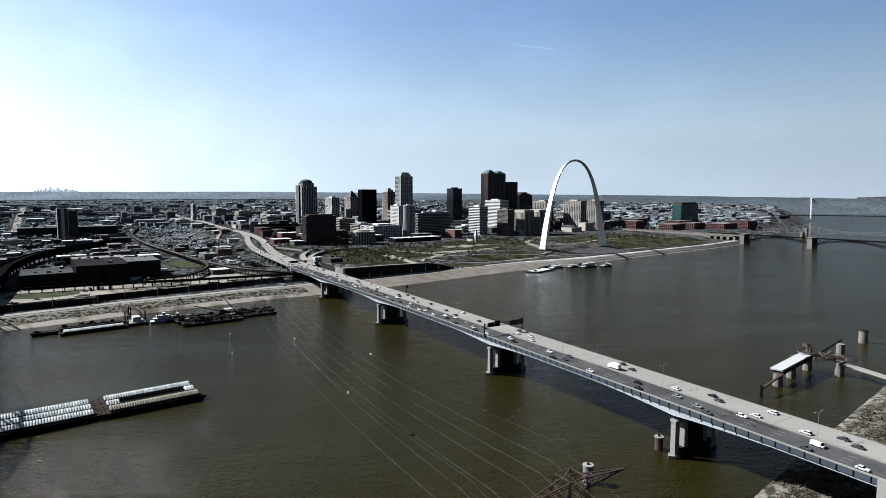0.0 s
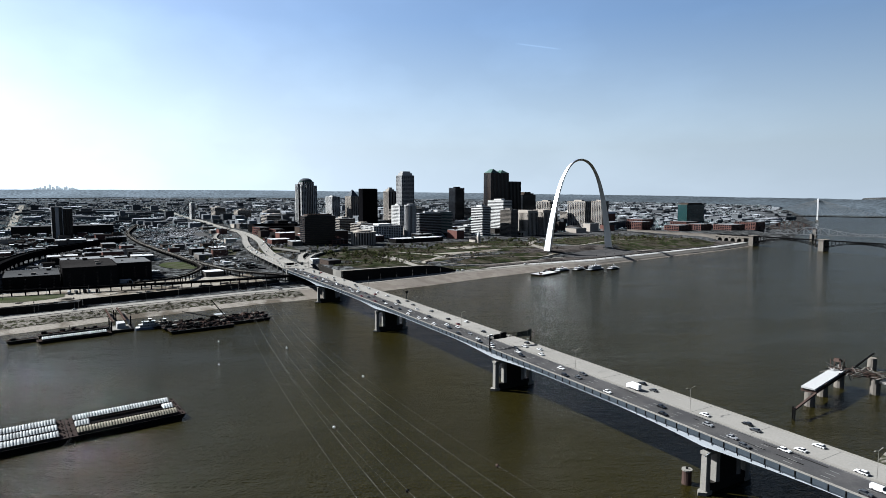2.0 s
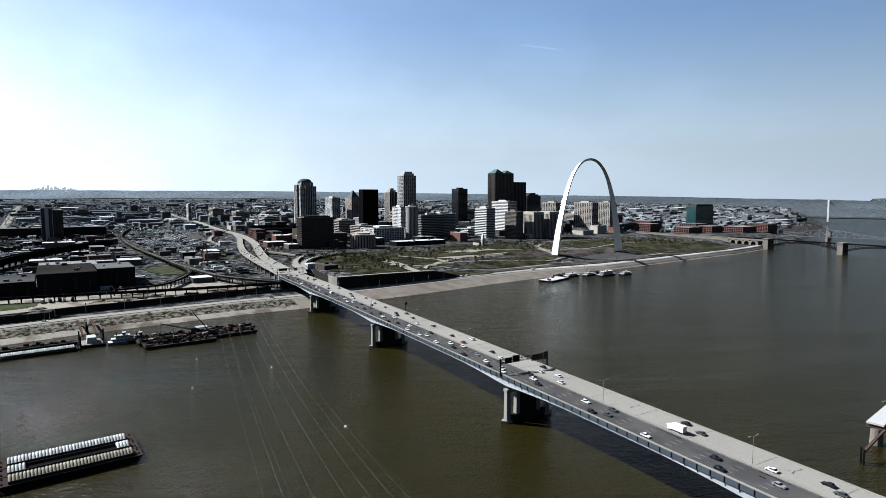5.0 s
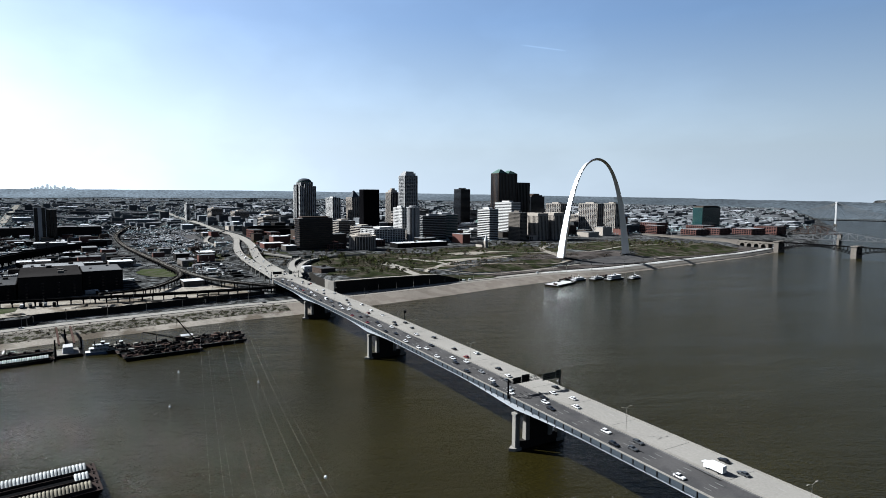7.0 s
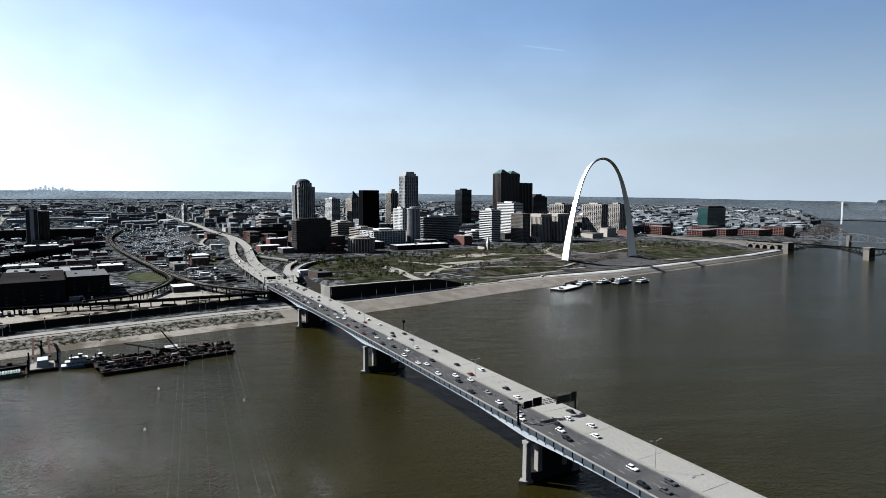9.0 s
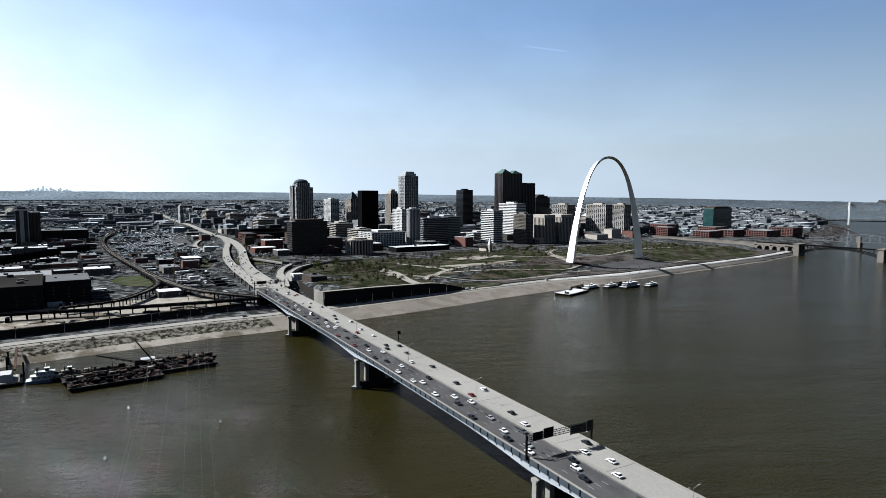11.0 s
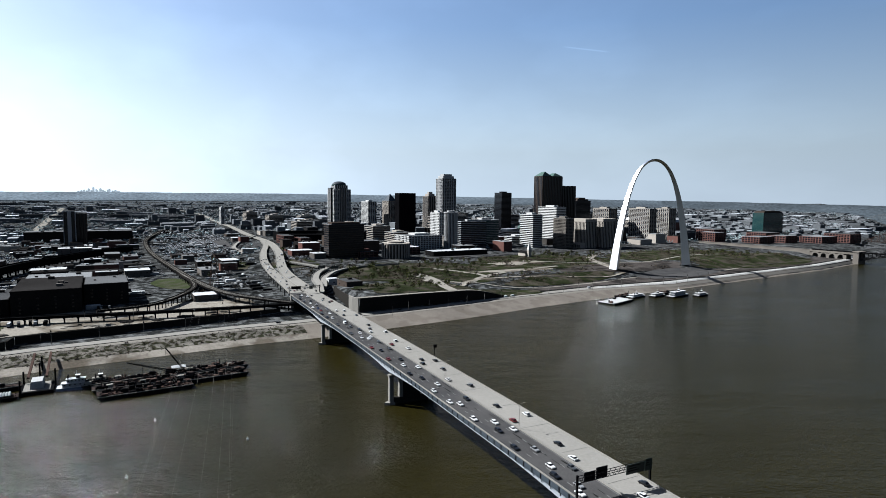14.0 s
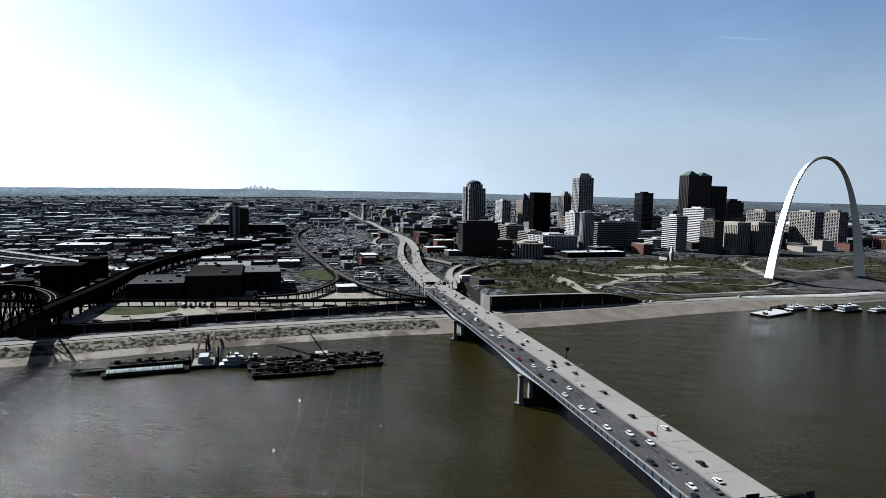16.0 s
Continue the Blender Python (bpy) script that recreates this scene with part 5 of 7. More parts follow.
def camelback(x0, x1, y, zdeck, low, high, panels=12):
    bm = bmesh.new()
    xs = [x0 + (x1 - x0) * i / panels for i in range(panels + 1)]
    top = [zdeck if i in (0, panels) else zdeck + low + (high - low) * math.sin(math.pi * i / panels) for i in range(panels + 1)]
    for i in range(panels):
        beam(bm, (xs[i], y, zdeck - 2), (xs[i + 1], y, zdeck - 2), 1.3, 2.0)
        beam(bm, (xs[i], y, top[i]), (xs[i + 1], y, top[i + 1]), 1.4, 1.6)
        if i:
            beam(bm, (xs[i], y, zdeck - 2), (xs[i], y, top[i]), 0.9)
        mid = Vector(((xs[i] + xs[i + 1]) / 2, y, (zdeck - 2 + (top[i] + top[i + 1]) / 2) / 2))
        if 0 < i < panels - 1:
            a = (xs[i], y, top[i]) if i < panels / 2 else (xs[i], y, zdeck - 2)
            b = (xs[i + 1], y, zdeck - 2) if i < panels / 2 else (xs[i + 1], y, top[i + 1])
            beam(bm, a, b, 0.8)
            beam(bm, mid, (xs[i] if i < panels / 2 else xs[i + 1], y, zdeck - 2), 0.5)
    return bm, xs, top


for x0, x1 in ((134, 338), (342, 546), (550, 754)):
    for y in (-1036, -1048):
        bm, xs, tops = camelback(x0, x1, y, 31, 16, 33)
        part("truss_side", bm, STEEL_DARK, truss)
    bm = bmesh.new(); box(bm, x0, -1048, 28.4, x1, -1036, 29.2); part("deck", bm, STEEL_DARK, truss)
    bm = bmesh.new()
    for x, z in list(zip(xs, tops))[1:-1]:
        beam(bm, (x, -1036, z), (x, -1048, z), 0.8); beam(bm, (x, -1036, z), (x + 8, -1048, z), 0.4)
    part("top_bracing", bm, STEEL_DARK, truss)
# piers in the near-black wall colour, which carries the shadow under the approach
for x in (136, 340, 548, 752):
    bm = bmesh.new(); box(bm, x - 4, -1054, -4, x + 4, -1030, 28.4, taper=0.8); part("pier", bm, WALL_GREY, truss)
APP_ROAD = [(136, -1036, 31), (40, -1026, 31), (-46, -1020, 30.5), (-186, -1012, 30), (-377, -972, 30), (-560, -886, 29), (-720, -800, 26)]
APP_RAIL = [(136, -1046, 29), (94, -1042, 29), (50, -1052, 29), (10, -1072, 29), (-24, -1100, 29), (-54, -1145, 28), (-70, -1220, 27), (-70, -1340, 26)]
viaduct("trestle_approach", APP_ROAD, 13, STEEL_DARK, "black steel approach viaduct of the truss bridge", "viaduct", thick=9.0, column=(1.8, 1.8), spacing=14, colmat=STEEL_DARK, wall=1.6)
viaduct("trestle_approach", APP_RAIL, 11, STEEL_DARK, "black curved railway approach on steel bents", "viaduct", thick=5.5, column=(1.8, 1.8), spacing=14, colmat=STEEL_DARK, wall=1.6)
bm = bmesh.new(); ribbon(bm, resample(APP_RAIL, 10), 2.6, 1.9, 0.05, 0.3); ribbon(bm, resample(APP_RAIL, 10), -1.9, -2.6, 0.05, 0.3)
tagged(part("railway_track", bm, CONCRETE), "pair of worn steel rails", "railway track", kind="structure")
HW_YARDS = [(-250, -1055, 19), (-348, -1129, 21), (-434, -1210, 22), (-536, -1305, 23), (-700, -1440, 25), (-900, -1580, 28)]
HW_YARDS_LOW = [(-235, -1090, 17), (-352, -1163, 19), (-462, -1284, 20.5), (-600, -1420, 23)]
viaduct("elevated_road", HW_YARDS, 16, QUAY, "pale elevated road sweeping past the yards", "elevated road")
viaduct("elevated_road", HW_YARDS_LOW, 12, QUAY, "pale elevated road sweeping past the yards", "elevated road")


# ---- bridges upstream ----
eads = thing("arch_bridge", (0, 0, 0), "old steel arch bridge on stone piers", "bridge")
for k, x in enumerate((66, 233, 400)):
    bm = bmesh.new(); box(bm, x - 6, 566, -4, x + 6, 596, 27, taper=0.6); p = part("pier", bm, STONE, eads, "tan stone bridge pier")
    bm = bmesh.new(); box(bm, x - 7, 565, 25.5, x + 7, 597, 27.5); part("cornice", bm, STONE, p)
bm = bmesh.new(); box(bm, -30, 572, 24, 560, 590, 25.6); part("deck", bm, STEEL_DARK, eads)
bm = bmesh.new(); box(bm, -30, 571.6, 25.6, 560, 572, 27); part("parapet", bm, STEEL_DARK, eads)
for x0 in (72, 239, 406):
    for y in (573, 589):
        bm = bmesh.new()
        n = 20
        pts = [Vector((x0 + 155 * i / n, y, 8 + 12.5 * (1 - (2 * i / n - 1) ** 2))) for i in range(n + 1)]
        for a, b in zip(pts, pts[1:]):
            beam(bm, a, b, 1.0, 1.2); beam(bm, a + Vector((0, 0, 2.6)), b + Vector((0, 0, 2.6)), 1.0, 1.0)
            beam(bm, a, b + Vector((0, 0, 2.6)), 0.5)
            beam(bm, a + Vector((0, 0, 2.6)), (a.x, y, 24), 0.7)
        part("arch_rib", bm, STEEL_DARK, eads)
arcade = thing("stone_arcade", (0, 0, 0), "tan stone arcade carrying the old bridge to the shore", "arcade")
for i in range(5):
    x = -30 + i * 18
    bm = bmesh.new(); box(bm, x - 3, 571, 0, x + 3, 591, 18); part("arcade_pier", bm, STONE, arcade)
    if i < 4:
        bm = bmesh.new()
        prof = [(x + 9 - 6 * math.cos(math.pi * j / 8), 12 + 6 * math.sin(math.pi * j / 8)) for j in range(9)]
        rows = [[bm.verts.new((px, y, pz)) for y, pz in ((571, z), (591, z), (591, 20), (571, 20))] for px, z in prof]
        for p, q in zip(rows, rows[1:]):
            for j in range(4):
                bm.faces.new((p[j], p[(j + 1) % 4], q[(j + 1) % 4], q[j]))
        bm.faces.new(rows[0]); bm.faces.new(rows[-1][::-1])
        bmesh.ops.recalc_face_normals(bm, faces=bm.faces)
        part("arch", bm, STONE, arcade)
bm = bmesh.new(); box(bm, -34, 570.5, 20, 60, 591.5, 24); part("spandrel", bm, STONE, arcade)
bm = bmesh.new(); box(bm, -330, 572, 12, -34, 590, 23.6); part("approach", bm, STONE, arcade)
bm = bmesh.new(); box(bm, -330, 571.4, 23.6, -34, 572, 24.8); part("parapet", bm, STONE, arcade)

grey_truss = thing("truss_bridge", (0, 0, 0), "pale grey cantilever truss bridge", "bridge")
A, B = Vector((-60, 880, 17)), Vector((470, 1000, 18))
for off in (-5, 5):
    bm = bmesh.new()
    n = 26
    d = (B - A).normalized(); s = Vector((-d.y, d.x, 0)) * off
    hs = [6 + 15 * (0.5 + 0.5 * math.cos(2 * math.pi * (i - 6) / 13)) ** 1.4 for i in range(n + 1)]
    p = [A + (B - A) * i / n + s for i in range(n + 1)]
    for i in range(n):
        u = Vector((0, 0, 1))
        beam(bm, p[i], p[i + 1], 0.7, 1.1); beam(bm, p[i] + u * hs[i], p[i + 1] + u * hs[i + 1], 0.7)
        beam(bm, p[i], p[i] + u * hs[i], 0.7)
        beam(bm, p[i] + (u * hs[i] if i % 2 else u * 0), p[i + 1] + (u * 0 if i % 2 else u * hs[i + 1]), 0.7)
    part("truss_side", bm, GREY_TRUSS, grey_truss)
bm = bmesh.new(); ribbon(bm, [A, B], 5, -5, -1.2); part("deck", bm, GREY_TRUSS, grey_truss)
for i in (6, 19):
    p = A + (B - A) * i / 26
    bm = bmesh.new(); box(bm, p.x - 3, p.y - 8, -4, p.x + 3, p.y + 8, 19); part("pier", bm, STONE, grey_truss)
dark_truss = thing("truss_bridge", (0, 0, 0), "short rusty truss span on the far shore", "bridge")
for off in (0, 9):
    bm = bmesh.new()
    for i in range(8):
        x, y = -150 + 16 * i, 1060 + 8 * i + off
        h0, h1 = 26 * math.sin(math.pi * i / 8), 26 * math.sin(math.pi * (i + 1) / 8)
        beam(bm, (x, y, 20), (x + 16, y + 8, 20), 1.2); beam(bm, (x, y, 20 + h0), (x + 16, y + 8, 20 + h1), 1.2)
        beam(bm, (x, y, 20), (x, y, 20 + h0), 1.0) if i else None
        beam(bm, (x, y, 20 + h0), (x + 16, y + 8, 20), 0.9)
    part("truss_side", bm, RUST, dark_truss)
bm = bmesh.new(); box(bm, -150, 1060, 0, -140, 1070, 20); part("pier", bm, STONE, dark_truss)
bm = bmesh.new(); box(bm, -30, 1118, -3, -20, 1130, 20); part("pier", bm, STONE, dark_truss)

stayed = thing("cable_stayed_bridge", (0, 0, 0), "far white cable-stayed bridge over the river", "bridge")
T0 = Vector((-545, 2327, 0)); D0 = Vector((0.90, 0.436, 0))
bm = bmesh.new(); ribbon(bm, [T0 - D0 * 520 + Vector((0, 0, 24)), T0 + D0 * 700 + Vector((0, 0, 24))], 12, -12, -3); part("deck", bm, STEEL_DARK, stayed)
side0 = Vector((-D0.y, D0.x, 0))
for s in (-1, 1):
    bm = bmesh.new(); beam(bm, T0 + side0 * 17 * s + Vector((0, 0, -3)), T0 + side0 * 3 * s + Vector((0, 0, 113)), 6, 7); part("pylon_leg", bm, WHITE, stayed)
bm = bmesh.new(); beam(bm, T0 - side0 * 22 + Vector((0, 0, 1)), T0 + side0 * 22 + Vector((0, 0, 1)), 12, 8); part("pylon_base", bm, STONE, stayed)
cable = None
for k in range(1, 13):
    for s in (-1, 1):
        bm = bmesh.new(); beam(bm, T0 + Vector((0, 0, 110 - k * 1.8 * (13 - k) / 12)), T0 + D0 * s * k * 24 + Vector((0, 0, 24)), 0.8); part("stay_cable", bm, CABLE, stayed)

# ---- boats, barges and ruins on the river ----
def arched(bm, wx, y0, y1, z, rise, n=6, mat=0):
    """A shallow barrel cover across x."""
    pts = [(-wx / 2 + wx * i / n, z + rise * math.sin(math.pi * i / n)) for i in range(n + 1)]
    low = [bm.verts.new((x, y0, h)) for x, h in pts]; high = [bm.verts.new((x, y1, h)) for x, h in pts]
    for i in range(n):
        bm.faces.new((low[i], low[i + 1], high[i + 1], high[i])).material_index = mat
    bm.faces.new(low[::-1]); bm.faces.new(high)
    bmesh.ops.recalc_face_normals(bm, faces=bm.faces)


def hull(bm, w, l, z0, z1, rake=6.0):
    quadbox(bm, [(-w / 2, -l / 2 + rake, z0), (w / 2, -l / 2 + rake, z0), (w / 2, l / 2 - rake, z0), (-w / 2, l / 2 - rake, z0)],
            [(-w / 2, -l / 2, z1), (w / 2, -l / 2, z1), (w / 2, l / 2, z1), (-w / 2, l / 2, z1)])


def hopper_barge(place, cover, label, pieces=36, gap=(), w=10.4, l=59.0, draft=3.2, group="covered barges"):
    ob = thing("barge", place, label, "barge", group)
    bm = bmesh.new(); hull(bm, w, l, -1.5, draft, 4); part("hull", bm, HULL, ob)
    bm = bmesh.new(); box(bm, -w / 2 + 0.1, -l / 2 + 0.1, draft, w / 2 - 0.1, l / 2 - 0.1, draft + 0.12); part("deck", bm, RUST_DECK, ob)
    for x in (-w / 2 + 1.6, w / 2 - 1.6):
        bm = bmesh.new(); box(bm, x - 0.15, -l / 2 + 4, draft + 0.12, x + 0.15, l / 2 - 4, draft + 1.4); part("coaming", bm, RUST_DECK, ob)
    # thin black sheet on the deck stands in for the shaded depth below
    bm = bmesh.new(); box(bm, -w / 2 + 1.8, -l / 2 + 4, draft + 0.13, w / 2 - 1.8, l / 2 - 4, draft + 0.2); part("hold", bm, HULL, ob)
    step = (l - 8) / pieces
    # each cover is a corrugated barrel with a raised fold
    bm, rows = bmesh.new(), []
    for f, lift, over in ((0.04, 0.0, 0.0), (0.22, 0.5, 0.25), (0.5, 0.62, 0.3), (0.78, 0.5, 0.25), (0.96, 0.0, 0.0)):
        rows.append([bm.verts.new(((w - 3.4 + over) * (i / 6 - 0.5), f * step, draft + 1.2 + lift * (0.4 + 0.6 * math.sin(math.pi * i / 6)) + 1.3 * math.sin(math.pi * i / 6))) for i in range(7)])
    for p, q in zip(rows, rows[1:]):
        for i in range(6):
            bm.faces.new((p[i], p[i + 1], q[i + 1], q[i]))
    bm.faces.new(rows[0][::-1]); bm.faces.new(rows[-1])
    bmesh.ops.recalc_face_normals(bm, faces=bm.faces)
    piece = mesh_of(bm, "cover", cover)
    for k in range(pieces):
        if not (gap and gap[0] <= k < gap[1]):
            part("cover", piece, None, ob, place=(0, -l / 2 + 4 + k * step, 0))
    for y in (-l / 2 + 1.6, l / 2 - 1.6):
        for x in (-3, 3):
            bm = bmesh.new(); prism(bm, ring(0.35, 8, x, y), draft + 0.12, draft + 0.8); part("bitt", bm, HULL, ob)
    return ob


TOW = Matrix.Translation((502, -921, 0)) @ Matrix.Rotation(radians(3), 4, 'Z')
hopper_barge(TOW @ Matrix.Translation((-11, 0, 0)), COVER, "covered barge with white ribbed hatch covers")
hopper_barge(TOW, COVER, "open black barge with a few white covers", gap=(5, 32))
hopper_barge(TOW @ Matrix.Translation((11, 0, 0)), COVER_TAN, "covered barge with tan ribbed hatch covers")
for row in (1, 2):
    for k in (-1, 0, 1):
        hopper_barge(TOW @ Matrix.Translation((11 * k, -59.2 * row, 0)), COVER, "covered barge with white ribbed hatch covers")
hopper_barge(Matrix.Translation((250, -935, 0)) @ Matrix.Rotation(radians(4), 4, 'Z'), COVER, "moored barge with grey ribbed covers", pieces=32, draft=2.2)


def deck_barge(place, w, l, label, clutter, seed, draft=2.4, top=None):
    """A flat work barge; its gear is a heap of machines, pipes and boxes of its own."""
    rnd = random.Random(seed)
    ob = thing("work_barge", place, label, "barge", "work barges")
    bm = bmesh.new(); hull(bm, w, l, -1.5, draft, 3); part("hull", bm, HULL, ob)
    bm = bmesh.new(); box(bm, -w / 2 + 0.1, -l / 2 + 0.1, draft, w / 2 - 0.1, l / 2 - 0.1, draft + 0.15); part("deck", bm, top or RUST_DECK, ob)
    for x in (-w / 2 + 0.2, w / 2 - 0.2):
        bm = bmesh.new(); box(bm, x - 0.15, -l / 2, draft + 0.15, x + 0.15, l / 2, draft + 0.7); part("gunwale", bm, CONCRETE, ob)
    z = draft + 0.15
    for k in range(clutter):
        x, y = rnd.uniform(-w / 2 + 1.5, w / 2 - 1.5), rnd.uniform(-l / 2 + 3, l / 2 - 3)
        kind = rnd.random()
        bm = bmesh.new()
        if kind < 0.35:
            a, b, h = rnd.uniform(1, 2.6), rnd.uniform(1, 4), rnd.uniform(0.8, 3.2)
            box(bm, x - a / 2, y - b / 2, z, x + a / 2, y + b / 2, z + h, taper=0.08)
            part("machine_box", bm, rnd.choice((STEEL_DARK, RUST, HULL, STEEL_DARK, RUST_DECK)), ob)
        elif kind < 0.55:
            beam(bm, (x, y - 4, z + 0.5), (x + rnd.uniform(-1, 1), y + 4, z + rnd.uniform(0.5, 1.2)), 0.6); part("pipe", bm, rnd.choice((RUST, STEEL_DARK)), ob)
        elif kind < 0.8:
            bmesh.ops.create_icosphere(bm, subdivisions=2, radius=1.9)
            for v in bm.verts:
                v.co *= 1 + 0.9 * noise.noise(v.co * 1.3 + Vector((k, seed, 0)))
                v.co = Vector((x + v.co.x, y + v.co.y * 1.5, z + v.co.z * 0.6))
            part("scrap_lump", bm, rnd.choice((RUST, STEEL_DARK, HULL)), ob)
        elif kind < 0.9:
            beam(bm, (x, y, z), (x + rnd.uniform(-.4, .4), y, z + rnd.uniform(3, 7)), 0.4); part("post", bm, STEEL_DARK, ob)
        else:
            box(bm, x - 1.4, y - 2, z, x + 1.4, y + 2, z + 2.4); part("deck_house", bm, rnd.choice((CONCRETE, RUST, STEEL_DARK)), ob)
    return ob


deck_barge(pose(275, -830, 0, rz=1), 15, 60, "black work barge heaped with dark machinery", 80, 1)
deck_barge(pose(262, -785, 0, rz=2), 16, 52, "work barge with a crane and sand", 60, 2)
deck_barge(pose(258, -835, 0, rz=2), 12, 56, "work barge with pipes and scrap", 60, 3)
deck_barge(pose(243, -785, 0, rz=3), 13, 60, "work barge piled with scrap and gear", 90, 4)
deck_barge(pose(243, -845, 0, rz=3), 10, 50, "low black barge with pipes", 40, 5)
deck_barge(pose(226, -935, 0, rz=5), 9, 58, "low moored barge with small gear", 22, 6)
deck_barge(pose(240, -975, 0, rz=5), 7, 24, "small flat pontoon beside the barges", 4, 7)


def crane(place, boom, lift, label):
    ob = thing("barge_crane", place, label, "crane", "barge cranes")
    bm = bmesh.new(); box(bm, -2.2, -2.8, 0, 2.2, 2.8, 1.2); part("tracks", bm, STEEL_DARK, ob)
    bm = bmesh.new(); box(bm, -1.8, -3, 1.2, 1.8, 2.4, 4.2, taper=0.15); cab = part("cab", bm, RUST_DECK, ob)
    bm = bmesh.new(); box(bm, -1.9, 0.6, 2.4, -1.82, 2.2, 3.8); part("cab_window", bm, GLASS, cab)
    bm = bmesh.new()
    tip = Vector((0, boom * math.cos(lift), 2.5 + boom * math.sin(lift)))
    for dx, dz in ((-.6, 0), (.6, 0), (-.6, 1.1), (.6, 1.1)):
        beam(bm, (dx, 2, 2.2 + dz), tip + Vector((dx * .3, 0, dz * .3)), 0.22)
    for i in range(12):
        a = Vector((0, 2, 2.7)).lerp(tip, i / 12); b = Vector((0, 2, 2.7)).lerp(tip, (i + 1) / 12)
        beam(bm, a + Vector((-.5, 0, -.4)), b + Vector((.5, 0, .4)), 0.15); beam(bm, a + Vector((.5, 0, .4)), b + Vector((-.5, 0, -.4)), 0.15)
    part("boom", bm, STEEL_DARK, ob)
    bm = bmesh.new(); beam(bm, (0, -2.6, 4.2), tip, 0.12); part("stay_rope", bm, STEEL_DARK, ob)
    bm = bmesh.new(); beam(bm, tip, tip - Vector((0, 0, 6)), 0.15); part("hoist_rope", bm, STEEL_DARK, ob)
    return ob


crane(pose(262, -800, 2.55, rz=150), 26, radians(48), "dark crawler crane with a raised lattice boom")
crane(pose(244, -812, 2.55, rz=165), 30, radians(14), "dark crane with a low lattice boom")
roofed = thing("barge_shelter", (246, -806, 2.55), "small pale roofed shelter on a barge", "shelter")
for x, y in ((-3, -4), (3, -4), (3, 4), (-3, 4)):
    bm = bmesh.new(); box(bm, x - .15, y - .15, 0, x + .15, y + .15, 5); part("post", bm, STEEL_DARK, roofed)
bm = bmesh.new(); arched(bm, 7.4, -5, 5, 5, 0.9); part("roof", bm, ROOF_WHITE, roofed)


def towboat(place, l, w, hullm, housem, label, decks=3, group="towboats", step=0.22):
    ob = thing("towboat", place, label, "boat", group)
    bm = bmesh.new()
    outline = [(-w / 2, -l / 2), (w / 2, -l / 2), (w / 2, l * .38), (w * .3, l / 2), (-w * .3, l / 2), (-w / 2, l * .38)]
    prism(bm, outline, -1, 2.0); part("hull", bm, hullm, ob)
    bm = bmesh.new(); prism(bm, [(x * 1.02, y * 1.01) for x, y in outline], 2.0, 2.25); part("deck", bm, housem, ob)
    z = 2.25
    for k in range(decks):
        s = 1 - step * k
        bm = bmesh.new(); box(bm, -w * .38 * s, -l * .36 * s, z, w * .38 * s, l * .28 * s, z + 2.5); h = part("deck_house", bm, housem, ob)
        win = bmesh.new(); box(win, -0.06, -0.45, 0, 0.06, 0.45, 0.9); win = mesh_of(win, "window", GLASS)
        for j in range(5):
            for sx in (-1, 1):
                part("window", win, None, h, place=(sx * w * .38 * s, (-.3 + .13 * j) * l * s, z + 1.1))
        bm = bmesh.new(); box(bm, -w * .42 * s, -l * .4 * s, z + 2.5, w * .42 * s, l * .33 * s, z + 2.7); part("roof", bm, housem, ob)
        z += 2.7
    bm = bmesh.new(); box(bm, -1.2, -0.5, z, 1.2, 1.9, z + 2.2, taper=0.15); part("wheelhouse", bm, GLASS, ob)
    bm = bmesh.new(); box(bm, -1.5, -0.8, z + 2.2, 1.5, 2.2, z + 2.4); part("wheelhouse_roof", bm, WHITE, ob)
    for sx in (-1, 1):
        bm = bmesh.new(); prism(bm, ring(0.4, 8, sx * w * .2, -l * .22), z - 1, z + 2.4); part("funnel", bm, STEEL_DARK, ob)
    bm = bmesh.new(); beam(bm, (0, 0, z + 2.4), (0, 0, z + 5.5), 0.12); part("mast", bm, WHITE, ob)
    return ob


towboat(pose(243, -872, 0, rz=-4), 24, 8, BLUE_PAINT, COVER, "white and blue towboat moored beside the barges", decks=2, step=0.3)
towboat(pose(238, -858, 0, rz=0), 12, 5, STEEL_DARK, CONCRETE, "small grey workboat beside the barges", decks=1)
landing = thing("river_landing", (0, 0, 0), "grey floating landing with a sloping gangway to the bank", "landing stage")
bm = bmesh.new(); box(bm, 222, -906, -1, 246, -886, 2.2); part("pontoon", bm, HULL, landing)
bm = bmesh.new(); box(bm, 222, -904, 2.2, 244, -888, 2.5); part("deck", bm, CONCRETE, landing)
bm = bmesh.new(); box(bm, 226, -900, 2.5, 240, -892, 7.5, taper=0.6); part("hopper_house", bm, GREY_FACADE, landing)
for y in (-902, -891):
    bm = bmesh.new(); beam(bm, (226, y, 7), (160, y - 1, 9.5), 1.6, 1.2); part("gangway", bm, RUST, landing)
for x, y in ((222, -905), (246, -905), (222, -886), (180, -897), (200, -897)):
    bm = bmesh.new(); prism(bm, ring(0.6, 8, x, y), -3, 11); part("mooring_post", bm, STEEL_DARK, landing)

# boats under the arch
flat = deck_barge(pose(168, -262, 0, rz=15), 24, 54, "flat pale work barge moored at the levee", 5, 21, top=GREY_FACADE)
for x, y, l, w, d in ((152, -206, 34, 10, 1), (160, -172, 30, 9, 1), (174, -146, 44, 11, 2), (186, -112, 30, 9, 1)):
    towboat(pose(x, y, 0, rz=8), l, w, HULL, (ROOF_WHITE, GREY_FACADE)[l == 30], "white excursion boat with open decks at the levee", decks=d, group="excursion boats", step=0.07)
